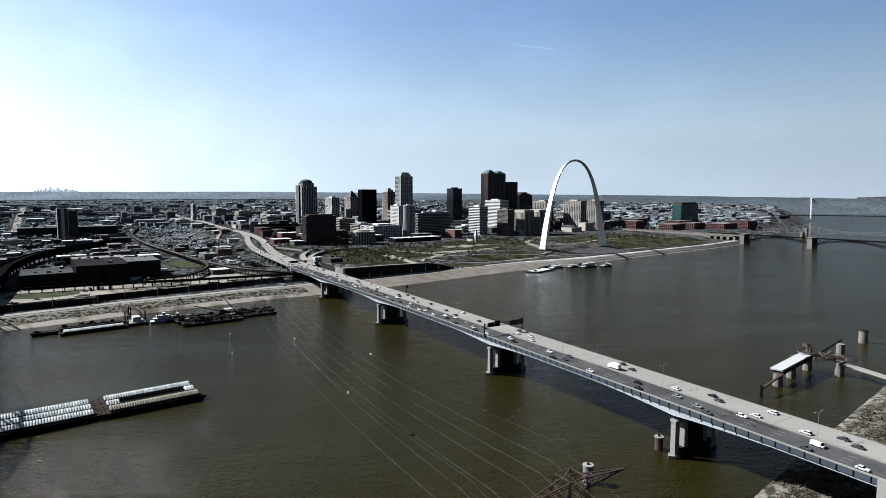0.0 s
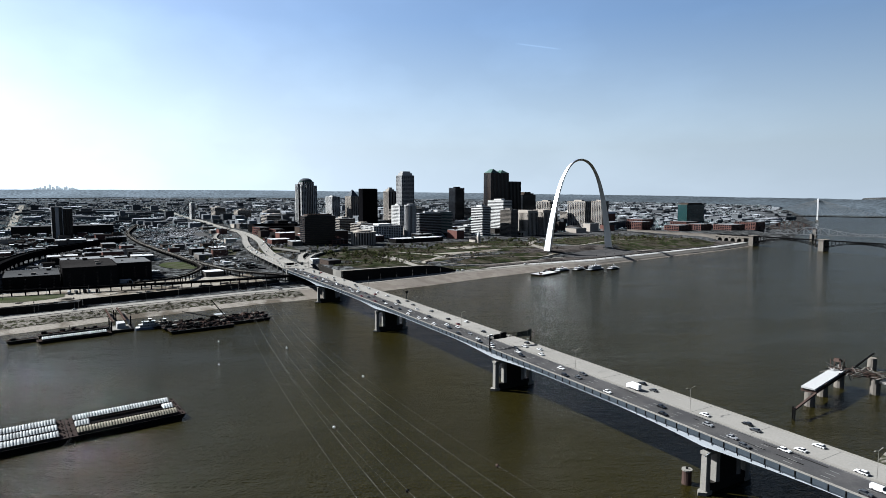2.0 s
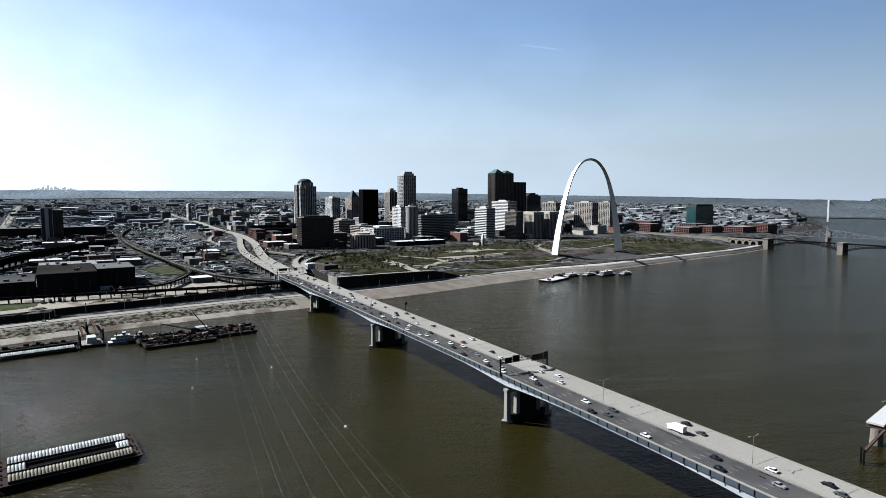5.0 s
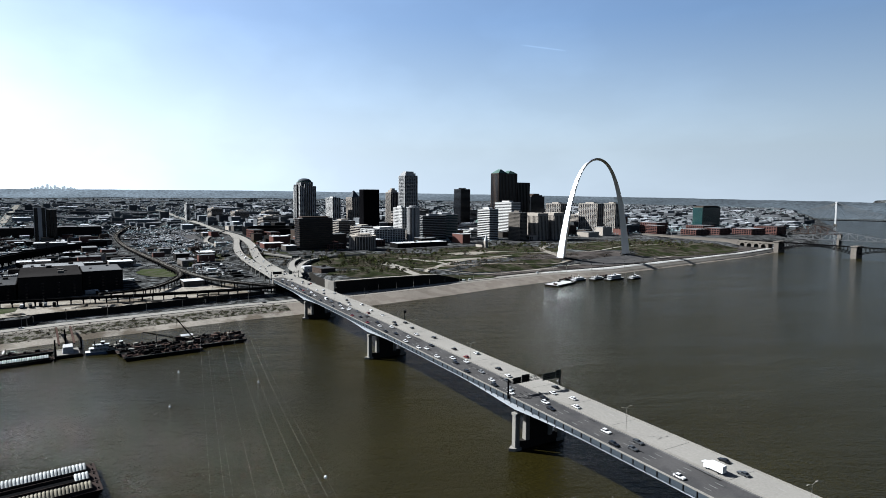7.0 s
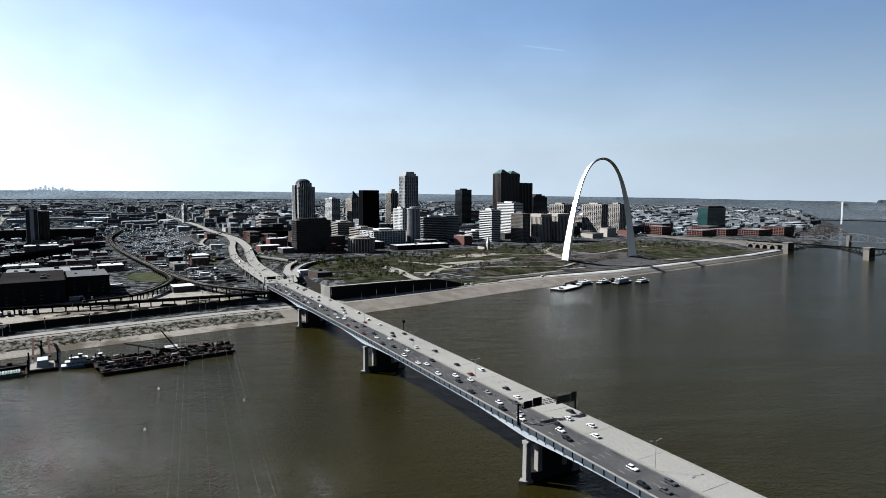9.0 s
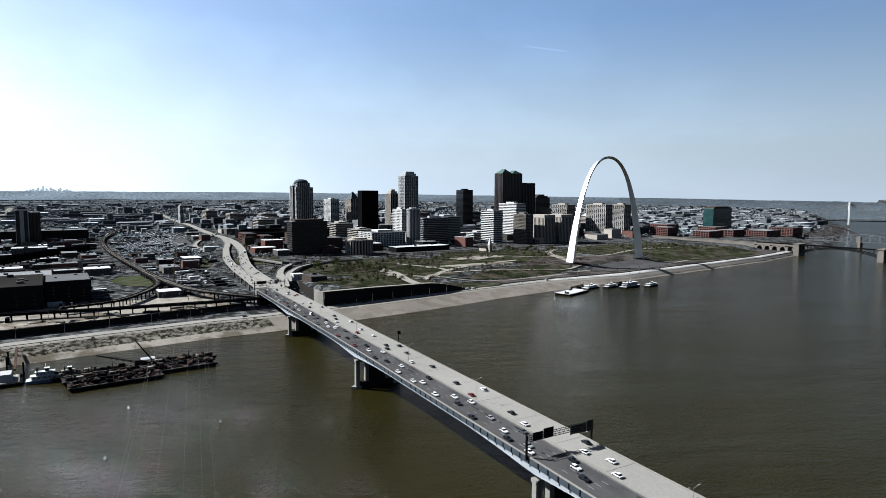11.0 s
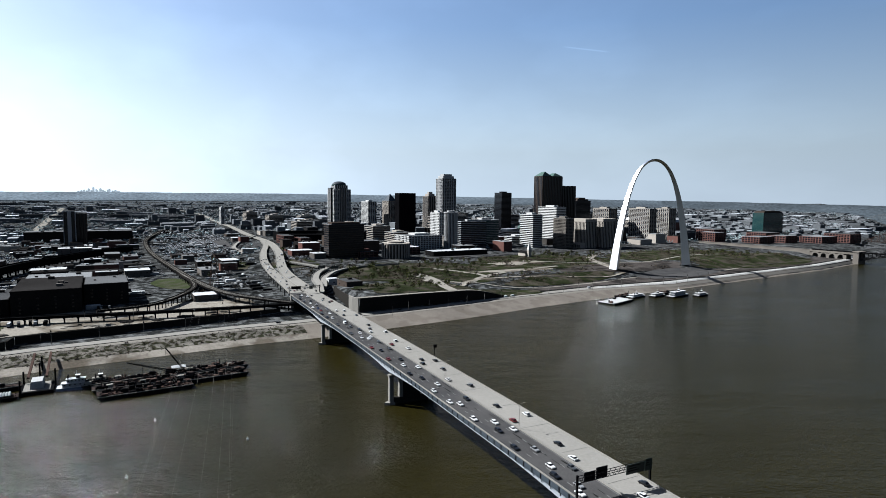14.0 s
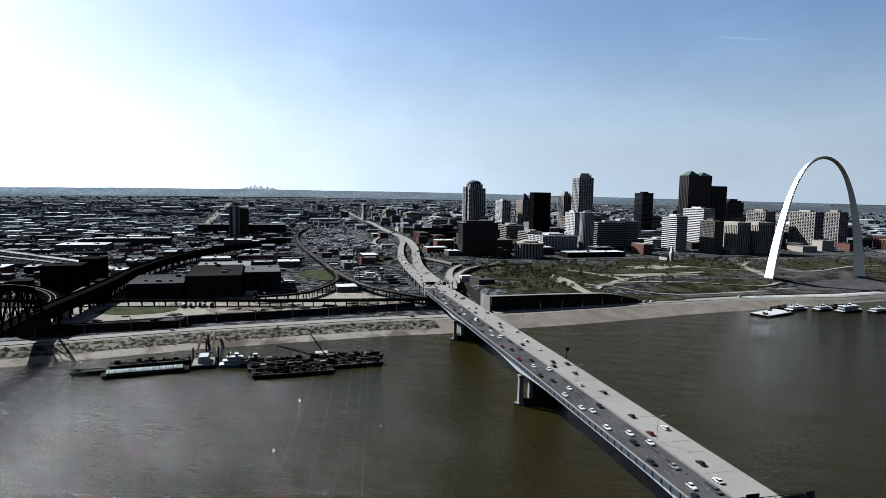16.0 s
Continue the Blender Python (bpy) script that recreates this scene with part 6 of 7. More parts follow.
deck_barge(pose(150, -150, 0, rz=10), 10, 40, "dark landing barge with small gear", 12, 22)
deck_barge(pose(140, -220, 0, rz=12), 9, 30, "dark landing barge with small gear", 12, 23)

# ruined dock
dock = thing("ruined_dock", (0, 0, 0), "ruined rail dock on stone piers in the river", "dock")
for x, y, h in ((714, -560, 9), (710, -533, 9), (708, -504, 9), (728, -500, 11), (703, -436, 9)):
    bm = bmesh.new(); prism(bm, ring(3.2, 12, x, y), -3, h, 0, 0.93, (x, y)); part("stone_pier", bm, STONE, dock)
bm = bmesh.new(); beam(bm, (714, -562, 10.2), (708, -506, 11.2), 9, 2.0); part("trough", bm, RUST, dock)
bm = bmesh.new(); beam(bm, (714, -563, 11.9), (708, -506, 12.9), 8, 1.0); part("pale_cover", bm, GREY_FACADE, dock)
bm = bmesh.new(); beam(bm, (720, -592, 6), (718, -562, 9.4), 1.2, 1.0); part("walkway", bm, RUST, dock)
bm = bmesh.new(); beam(bm, (718, -562, 9.4), (712.5, -506, 11.8), 0.8, 0.6); part("handrail", bm, STEEL_DARK, dock)
for k, (x, y) in enumerate(((719, -592), (721, -594))):
    bm = bmesh.new(); beam(bm, (x, y, -3), (x - 0.4, y + 1, 7.5), 0.9); part("timber_pile", bm, STEEL_DARK, dock)
bm = bmesh.new()
for dz in (0, 3):
    for dy in (-2.5, 2.5):
        beam(bm, (706, -510 + dy, 12 + dz), (732, -498 + dy, 11 + dz), 0.5)
for i in range(8):
    f = i / 8
    beam(bm, (706 + 26 * f, -512.5 + 12 * f, 12 - f), (709 + 26 * f, -511 + 12 * f, 15 - f), 0.35); beam(bm, (706 + 26 * f, -507.5 + 12 * f, 15 - f), (709 + 26 * f, -506 + 12 * f, 12 - f), 0.35)
part("truss_walkway", bm, RUST, dock)
bm = bmesh.new(); box(bm, 703, -510, 9, 711, -502, 10); part("platform", bm, RUST, dock)
for x, y in ((704, -509), (710, -509), (710, -503), (704, -503)):
    bm = bmesh.new(); beam(bm, (x, y, 9), (x, y, 20), 0.5); part("tower_leg", bm, RUST, dock)
bm = bmesh.new(); box(bm, 704.5, -508.5, 18.6, 709.5, -503.5, 20.4, taper=1.2); part("tower_top", bm, RUST, dock)
rd = random.Random(4)
for k in range(70):
    f = rd.random()
    a = Vector((704 + 26 * f, -511 + 12 * f + rd.uniform(-5, 5), rd.uniform(10, 16)))
    bm = bmesh.new(); beam(bm, a, a + Vector((rd.uniform(-6, 6), rd.uniform(-5, 5), rd.uniform(-3, 4))), rd.uniform(.25, .6)); part("loose_timber", bm, rd.choice((RUST, STONE, STEEL_DARK, CONCRETE)), dock)
for x, y, h in ((716, -548, 3), (712, -520, 4)):
    bm = bmesh.new(); beam(bm, (x, y, 9), (x + 1.5, y + 2, 10 + h), 0.5); part("broken_post", bm, RUST, dock)
bm = bmesh.new(); beam(bm, (712, -502, 11), (704, -437, 13), 1.0, 0.8); part("brace_beam", bm, STEEL_DARK, dock)
bm = bmesh.new(); beam(bm, (731, -499, 9), (800, -520, 7), 5, 1.4); part("causeway", bm, PALE, dock)
for x, y, h, r, nm, lab in ((697, -376, 11, 3.6, "old_bridge_pier", "lone round stone pier with weeds on top"), (735, -774, 8.4, 2.4, "mooring_dolphin", "round weathered concrete mooring dolphin streaked with rust"), (731, -716, 6.5, 2.2, "old_bridge_pier", "broken rusty stone pier beside the bridge")):
    ob = thing(nm, (x, y, 0), lab, "pier")
    bm = bmesh.new(); prism(bm, ring(r, 16), -3, h, 0, 0.96); part("shaft", bm, RUST if "rust" in lab and "streaked" not in lab else STONE, ob)
    bm = bmesh.new(); prism(bm, ring(r * 1.08, 16), h, h + 0.6); part("cap", bm, CONCRETE if "weeds" not in lab else GRASS, ob)
    bm = bmesh.new(); prism(bm, ring(r * 0.25, 8), h + 0.6, h + 1.4); part("bollard", bm, STEEL_DARK, ob)
for x, y in ((338, -829), (413, -847), (394, -786)):
    ob = thing("river_buoy", (x, y, 0), "small pale river buoy afloat", "buoy", "river buoys")
    bm = bmesh.new(); prism(bm, ring(0.7, 8), -0.5, 0.8); part("float", bm, WHITE, ob)
    bm = bmesh.new(); prism(bm, ring(0.35, 8), 0.8, 2.0, shrink=0.5); part("marker", bm, WHITE, ob)

# power line across the river
def lattice_tower(x, y, h, half, arms, label):
    ob = thing("power_pylon", (x, y, 0), label, "pylon", "power pylons")
    legs = [(-half, -half), (half, -half), (half, half), (-half, half)]
    bm = bmesh.new()
    z0 = land_height(x, y)
    n = 9
    for i in range(n):
        a, b = i / n, (i + 1) / n
        sa, sb = 1 - 0.72 * a, 1 - 0.72 * b
        za, zb = z0 + (h - z0) * a, z0 + (h - z0) * b
        for j in range(4):
            p, q = legs[j], legs[(j + 1) % 4]
            beam(bm, (p[0] * sa, p[1] * sa, za), (p[0] * sb, p[1] * sb, zb), 0.35)
            beam(bm, (p[0] * sa, p[1] * sa, za), (q[0] * sb, q[1] * sb, zb), 0.2)
            beam(bm, (q[0] * sa, q[1] * sa, za), (p[0] * sb, p[1] * sb, zb), 0.2)
            beam(bm, (p[0] * sb, p[1] * sb, zb), (q[0] * sb, q[1] * sb, zb), 0.2)
    part("lattice_body", bm, RUST, ob)
    for z, reach in arms:
        for s in (-1, 1):
            bm = bmesh.new()
            tip = Vector((0, s * reach, z))
            for dx in (-1.6, 1.6):
                for dz in (0, 3.4):
                    beam(bm, (dx, s * 1.4, z + dz - 0.4), tip, 0.3)
                for k in range(1, 7):
                    f = k / 7
                    beam(bm, Vector((dx, s * 1.4, z - 0.4)).lerp(tip, f), Vector((dx, s * 1.4, z + 3)).lerp(tip, min(1, f + .12)), 0.18)
                    beam(bm, Vector((dx, s * 1.4, z - 0.4)).lerp(tip, f), Vector((-dx, s * 1.4, z - 0.4)).lerp(tip, min(1, f + .1)), 0.18)
                    beam(bm, Vector((dx, s * 1.4, z + 3)).lerp(tip, f), Vector((-dx, s * 1.4, z + 3)).lerp(tip, min(1, f + .1)), 0.18)
            part("cross_arm", bm, RUST, ob)
    return ob


lattice_tower(812, -868, 61, 10, ((57, 21), (48, 17)), "rusty lattice power pylon standing at the river")
lattice_tower(-120, -722, 62, 6, ((46, 14), (54, 11)), "slim lattice power pylon in the yards")
# place and slope of each wire abreast of the near pylon; the two topmost are thin earth wires
WIRES = ((-892.4, -0.192, 54.1, 0.119), (-889.0, -0.193, 58.8, 0.105), (-880.1, -0.194, 55.4, 0.115), (-871.1, -0.191, 54.6, 0.119), (-865.5, -0.192, 55.6, 0.118), (-861.4, -0.190, 57.6, 0.115), (-886.5, -0.192, 59.0, 0.128), (-862.2, -0.197, 63.4, 0.121))
for k, (y0, m, z0, n) in enumerate(WIRES):
    bm = bmesh.new()
    bow = 2.0e-4
    pts = [Vector((750 + d, y0 + m * d, z0 + n * d + bow * d * d)) for d in (60 - 28 * i for i in range(31))]
    a = pts[0]
    w = 0.012 if k < 6 else 0.007
    ribbon(bm, pts, w, -w, -w, w)
    tagged(part("power_line", bm, CABLE), "thin pale power line slung over the river", "power line", "power lines")
    a2 = Vector((1300, y0 - 85, 50))
    bm = bmesh.new()
    pts = [a.lerp(a2, i / 12) - Vector((0, 0, 12 * 4 * (i / 12) * (1 - i / 12))) for i in range(13)]
    ribbon(bm, pts, w, -w, -w, w)
    tagged(part("power_line", bm, CABLE), "thin pale power line slung over the river", "power line", "power lines")
for x, y, z, m in ((700.8, -877.0, 53.2, WHITE), (656.5, -843.8, 53.8, WHITE), (777.1, -867.5, 66.8, RUST), (757.9, -881.7, 56.3, STEEL_DARK)):
    bm = bmesh.new(); bmesh.ops.create_icosphere(bm, subdivisions=2, radius=0.5)
    tagged(part("marker_ball", bm, m, place=(x, y, z)), "aviation marker ball on a power line", "marker ball", "marker balls")

# ---- the rest of the city: low blocks, houses, woods, parked cars ----
LINES = [[(x, y) for x, y, *_ in pts] for pts in (HW_NORTH, HW_SOUTH, RAIL_MAIN, RAIL_CURVE, TRESTLE, APP_ROAD, APP_RAIL, HW_YARDS, HW_YARDS_LOW, WIDE_STREET)]
DENSE = [(Vector((p.x, p.y, 0))) for ln in LINES for p in resample([(x, y, 0) for x, y in ln], 25)]
DENSE_NP = np.array([(p.x, p.y) for p in DENSE])


def free_of_lines(x, y, r):
    return bool((np.hypot(DENSE_NP[:, 0] - x, DENSE_NP[:, 1] - y) > r).all())


def free_plot(x, y, wx, wy):
    if lerp(WEST_SHORE, y) - x < 190 and y < 640:
        return False
    if -620 < y < 640 and x > -350:
        return False
    if lerp(WEST_SHORE, y) - x < 60:
        return False
    if not free_of_lines(x, y, 16 + max(wx, wy) / 2):
        return False
    if math.hypot((x + 180) / 100, (y + 770) / 62) < 1:
        return False
    for x0, y0, x1, y1 in FOOTPRINTS:
        if x + wx / 2 > x0 - 4 and x - wx / 2 < x1 + 4 and y + wy / 2 > y0 - 4 and y - wy / 2 < y1 + 4:
            return False
    return True


LOT = (-1250, -735, -560, -560)  # car parks between the railway and the elevated road
rnd = random.Random(11)
spots = []
x = -330
while x > -1560:
    y = -1560
    while y < 1500:
        downtown = -480 < y < 700 and x > -1600
        for _ in range(3 if downtown else 4):
            wx, wy = (rnd.uniform(18, 44), rnd.uniform(20, 46)) if downtown else (rnd.uniform(10, 40), rnd.uniform(12, 48))
            px, py = x + rnd.uniform(-38, 38), y + rnd.uniform(-38, 38)
            if LOT[0] < px < LOT[2] and LOT[1] < py < LOT[3]:
                continue
            if any(abs(px - sx) < 5 + wx / 2 for sx in (-620, -860, -1150, -1500)) and y > -500:
                continue
            if free_plot(px, py, wx, wy):
                FOOTPRINTS.append((px - wx / 2, py - wy / 2, px + wx / 2, py + wy / 2))
                h = rnd.uniform(8, 26) if downtown and rnd.random() < 0.8 else rnd.uniform(4.5, 13)
                spots.append((px, py, wx, wy, h, rnd.random()))
        y += 78
    x -= 74
x = -330
for x0 in (-120, -200, -280):
    for y0 in range(-1500, -700, 46):
        wx, wy = rnd.uniform(12, 46), rnd.uniform(12, 36)
        px, py = x0 + rnd.uniform(-20, 20), y0 + rnd.uniform(-12, 12)
        if free_plot(px, py, wx, wy):
            FOOTPRINTS.append((px - wx / 2, py - wy / 2, px + wx / 2, py + wy / 2))
            spots.append((px, py, wx, wy, rnd.uniform(5, 13), rnd.random()))
spots.sort(key=lambda s: math.hypot(s[0] - 700, s[1] + 800))
WALLS = [(WALL_MIX, "grey-brown rendered"), (BRICK, "red brick"), (BROWN_FACADE, "brown brick"), (TAN, "tan stone"), (ROOF_DARK, "sooty dark brick"), (BROWN_FACADE, "dark brown brick")]
ROOFS = [(ROOF, "grey gravel roof"), (ROOF_WHITE, "white roof"), (ROOF_DARK, "black tar roof"), (ROOF, "grey gravel roof")]
win_mesh = bmesh.new(); box(win_mesh, -1.2, -0.1, -0.8, 1.2, 0.1, 0.8); win_mesh = mesh_of(win_mesh, "window", GLASS)
for k, (px, py, wx, wy, h, r) in enumerate(spots[:250]):
    wall, wl_ = WALLS[int(r * 97) % 6]
    roof, rl = ROOFS[int(r * 331) % 4]
    z = land_height(px, py)
    ob = thing("low_building", (px, py, z), "low %s building with a %s" % (wl_, rl), "building", "low city buildings")
    bm = bmesh.new(); box(bm, -wx / 2, -wy / 2, -3, wx / 2, wy / 2, h); body = part("wall", bm, wall, ob)
    bm = bmesh.new(); box(bm, -wx / 2 - .2, -wy / 2 - .2, h, wx / 2 + .2, wy / 2 + .2, h + 0.6); part("roof", bm, roof, ob)
    if r > 0.35:
        s = 1.5 + 3 * r
        bm = bmesh.new(); box(bm, wx * (r - .8), wy * (.3 - r * .5), h + .6, wx * (r - .8) + s, wy * (.3 - r * .5) + s, h + .6 + s * .6); part("roof_unit", bm, WALL_MIX, ob)
    if k < 28:
        n = max(2, int(wy // 7))
        for j in range(n):
            part("window", win_mesh, None, body, place=Matrix.Translation((wx / 2, -wy / 2 + (j + .5) * wy / n, h * 0.6)) @ Matrix.Rotation(math.pi / 2, 4, 'Z'))


def joined(name, boxes, mats, label, category):
    """Many plain small solids in one object: boxes of x, y, z0, wx, wy, h, wall material, roof material."""
    vs, fs, mi = [], [], []
    for x, y, z, wx, wy, h, m, m2 in boxes:
        b = len(vs)
        a, c = wx / 2, wy / 2
        vs += [(x - a, y - c, z), (x + a, y - c, z), (x + a, y + c, z), (x - a, y + c, z), (x - a, y - c, z + h), (x + a, y - c, z + h), (x + a, y + c, z + h), (x - a, y + c, z + h)]
        fs += [(b, b + 1, b + 5, b + 4), (b + 1, b + 2, b + 6, b + 5), (b + 2, b + 3, b + 7, b + 6), (b + 3, b, b + 4, b + 7), (b + 4, b + 5, b + 6, b + 7)]
        mi += [m, m, m, m, m2]
    me = bpy.data.meshes.new(name)
    me.from_pydata(vs, [], fs)
    for m in mats:
        me.materials.append(m)
    me.polygons.foreach_set("material_index", mi)
    return tagged(new(name, me), label, category, kind="stuff")


# far roofs are likewise lightened and blued for the haze
FAR_ROOF_HAZED = material("far_roofs", (0.50, 0.52, 0.55), 0.9, vary=0.15, scale=0.05, island=0.95)
boxes = [(px, py, land_height(px, py) - 3, wx, wy, h + 3, 0, 1) for px, py, wx, wy, h, r in spots[250:]]
for _ in range(15000):
    a = radians(rnd.uniform(100, 205)); d = 1500 + 3300 * rnd.random() ** 0.75
    px, py = MID[0] + d * math.cos(a), MID[1] + d * math.sin(a)
    if d > 4450 or (d > 3900 and rnd.random() < 0.5):
        continue
    if lerp(WEST_SHORE, py) - px < 80 or px > -330 or (px > -1560 and -1560 < py < 1500):
        continue
    if not free_of_lines(px, py, 24):
        continue
    big = rnd.random() < 0.05
    wx, wy, h = (rnd.uniform(30, 80), rnd.uniform(30, 110), rnd.uniform(8, 16)) if big else (rnd.uniform(6, 15), rnd.uniform(6, 17), rnd.uniform(3.5, 7.5))
    if rnd.random() < 0.008:
        wx, wy, h = rnd.uniform(16, 34), rnd.uniform(16, 40), rnd.uniform(16, 32)
    if d > 3600:
        h = min(h, 9)
    boxes.append((px, py, land_height(px, py) - 4, wx, wy, h + 4, 0, 1))
for _ in range(5200):
    a = radians(rnd.uniform(92, 129)); d = 1900 + 2600 * rnd.random() ** 0.8
    px, py = MID[0] + d * math.cos(a), MID[1] + d * math.sin(a)
    if lerp(WEST_SHORE, py) - px < 90 and px - lerp(EAST_SHORE, py) < 90 or not free_of_lines(px, py, 24) or (px > -1560 and py < 1500):
        continue
    wx, wy, h = (rnd.uniform(25, 50), rnd.uniform(25, 60), rnd.uniform(5, 9)) if rnd.random() < 0.08 else (rnd.uniform(7, 17), rnd.uniform(7, 18), rnd.uniform(3, 6))
    boxes.append((px, py, land_height(px, py) - 4, wx, wy, h + 4, 0, 1))
joined("far_houses", boxes, [FAR_WALLS_HAZED, FAR_ROOF_HAZED], "countless far houses and halls of the city plain", "houses")

# parked cars as countless specks
CAR_SPECK = material("parked_car_paint", (0.70, 0.71, 0.73), 0.4, vary=0.05, scale=1, island=1.0)
boxes = []
def row_cars(x0, x1, y0, y1, share, gap=6.5, aisle=14):
    y = y0
    while y < y1:
        x = x0
        while x < x1:
            if rnd.random() < share and free_of_lines(x, y, 10) and free_plot(x, y, 3, 5):
                z = land_height(x, y) + 0.45
                boxes.append((x, y, z, 1.85, 4.5, 0.85, 0, 0)); boxes.append((x, y - 0.2, z + 0.85, 1.6, 2.3, 0.55, 0, 1))
            x += gap * 0.5
        y += aisle * 0.62


for lot in ((-1240, -560, -735, -690, .6), (-1240, -620, -690, -610, .75), (-1200, -880, -610, -560, .7), (-640, -340, -700, -660, .35), (-440, -330, -560, -440, .45), (-600, -560, -560, -470, .4), (-420, -200, -1000, -940, .3), (-700, -500, -1060, -960, .25), (-260, -140, -860, -800, .3)):
    row_cars(lot[0], lot[1], lot[2], lot[3], lot[4])
for _ in range(1500):
    px, py = rnd.uniform(-1300, -120), rnd.uniform(-1500, -640)
    if free_plot(px, py, 4, 5):
        z = land_height(px, py) + 0.4
        boxes.append((px, py, z, 1.9, 4.6, 0.85, 0, 0)); boxes.append((px, py, z + 0.85, 1.6, 2.4, 0.55, 0, 1))
joined("parked_cars", boxes, [CAR_SPECK, GLASS], "countless parked cars in the yards and lots", "cars")
# scrap, containers and sheds strewn over the yards
YARD = material("yard_clutter", (0.34, 0.345, 0.345), 0.9, vary=0.2, scale=0.3, island=0.95)
boxes = []
for _ in range(13000):
    px, py = rnd.uniform(-1500, 60), rnd.uniform(-1500, -600)
    if noise.noise((px * 0.012, py * 0.012, 2)) < -0.12 or not free_plot(px, py, 6, 6):
        continue
    wx, wy, h = rnd.choice(((2.5, 12, 2.8), (12, 2.5, 2.8), (5, 7, 3.5), (3, 3, 2), (8, 14, 4), (2, 18, 1.6), (1.5, 5, 1.4), (18, 2, 1.2), (2, 2, 3), (2, 4.5, 1.5), (4.5, 2, 1.5)))
    boxes.append((px, py, land_height(px, py) - 1, wx, wy, h * rnd.uniform(.6, 1.2) + 1, 0, 0))
joined("yard_clutter", boxes, [YARD], "countless containers, scrap and sheds in the yards", "yard goods")
for k in range(7):
    y0 = -700 - 9 * k
    ground_road("railway_siding", [(-620, y0 + 20), (-1000, y0 + 42), (-1400, y0 + 80), (-1900, y0 + 130)], 3.4, RAIL_DECK, "rusty siding of the rail yard", lift=0.5)
for k, (x0, y0, n) in enumerate(((-1300, -690, 9), (-1250, -672, 7), (-1420, -650, 8), (-1150, -735, 6))):
    for i in range(n):
        x, y = x0 - 17 * i, y0 + 2.2 * i
        ob = thing("freight_wagon", pose(x, y, land_height(x, y) + 0.6, rz=172.5), "long freight wagon standing on a yard siding", "freight wagon", "freight wagons")
        bm = bmesh.new(); box(bm, -7.6, -1.5, 1.1, 7.6, 1.5, 4.2); part("box_body", bm, (ROOF_WHITE, ROOF_WHITE, RUST_DECK, ROOF)[(k + i) % 4], ob)
        for bx in (-5.4, 5.4):
            bm = bmesh.new(); box(bm, bx - 1.2, -1.2, 0.0, bx + 1.2, 1.2, 1.1); part("bogie", bm, RUBBER, ob)
patch("car_park", -900, -648, 330, 70, ASPHALT, "large grey car park", "car park", lift=0.3, wobble=0.05, seed=31)

# heaps of rubble in the yard
for k in range(26):
    y = rnd.uniform(-1010, -730); x = 108 + rnd.uniform(-40, -8) - 0.10 * (y + 900)
    s = rnd.uniform(2, 5)
    bm = bmesh.new(); bmesh.ops.create_icosphere(bm, subdivisions=2, radius=s)
    for v in bm.verts:
        v.co *= 1 + 0.5 * noise.noise(v.co * 0.5 + Vector((k, 0, 0)))
        v.co.z *= 0.45; v.co.y *= 1.7
    tagged(part("earth_mound", bm, rnd.choice((DIRT, WALL_GREY, ROOF_DARK)), place=(x, y, land_height(x, y) + 0.2)), "low mound of earth and rubble in the yard", "earth mound", "yard mounds")
for k in range(5):
    y = -930 + k * 7 + rnd.uniform(-2, 2)
    ob = thing("parked_trailer", pose(50 + rnd.uniform(-3, 3), y, land_height(50, y) + 0.4, rz=rnd.uniform(-8, 8)), "pale box trailer parked by the trestle", "trailer", "parked trailers")
    bm = bmesh.new(); box(bm, -5, -1.3, 1.0, 5, 1.3, 3.9); part("box_body", bm, rnd.choice((ROOF, ROOF_WHITE, STEEL_DARK)), ob)
    for wxx in (-3.5, 3.5):
        bm = bmesh.new(); box(bm, wxx - 0.8, -1.25, -0.4, wxx + 0.8, 1.25, 1.0); part("wheel_set", bm, RUBBER, ob)

# trees
def leaf_clumps(bm, n, rx, rz, zc, size, rndt):
    for _ in range(n):
        while True:
            p = Vector((rndt.uniform(-1, 1), rndt.uniform(-1, 1), rndt.uniform(-1, 1)))
            if 0.15 < p.length < 1:
                break
        p = Vector((p.x * rx, p.y * rx, zc + p.z * rz))
        s = size * rndt.uniform(0.5, 1.2)
        vs = [bm.verts.new(p + Vector((rndt.gauss(0, 1), rndt.gauss(0, 1), rndt.gauss(0, 0.7))).normalized() * s) for _ in range(4)]
        for a, b, c in ((0, 1, 2), (0, 3, 1), (1, 3, 2), (0, 2, 3)):
            bm.faces.new((vs[a], vs[b], vs[c]))


def tree_model(seed, height, spread, mat, clumps, label, name="park_tree"):
    rndt = random.Random(seed)
    ob = thing(name, (0, 0, -50), label, "tree", "trees of the riverside")
    bm = bmesh.new()
    prism(bm, ring(height * 0.03, 6), -1, height * 0.45, 0, 0.6)
    for k in range(7):
        a = rndt.uniform(0, 6.28); z = height * rndt.uniform(0.25, 0.45)
        tip = Vector((math.cos(a) * spread * .7, math.sin(a) * spread * .7, height * rndt.uniform(0.6, 0.95)))
        beam(bm, (0, 0, z), tip, height * 0.014)
        for _ in range(3):
            beam(bm, Vector((0, 0, z)).lerp(tip, rndt.uniform(.4, .8)), tip + Vector((rndt.uniform(-1, 1), rndt.uniform(-1, 1), rndt.uniform(-.5, 1))) * spread * .5, height * 0.008)
    part("trunk", bm, BARK, ob)
    bm = bmesh.new(); leaf_clumps(bm, clumps, spread, height * 0.36, height * 0.62, spread * 0.2, rndt); part("crown", bm, mat, ob)
    return ob


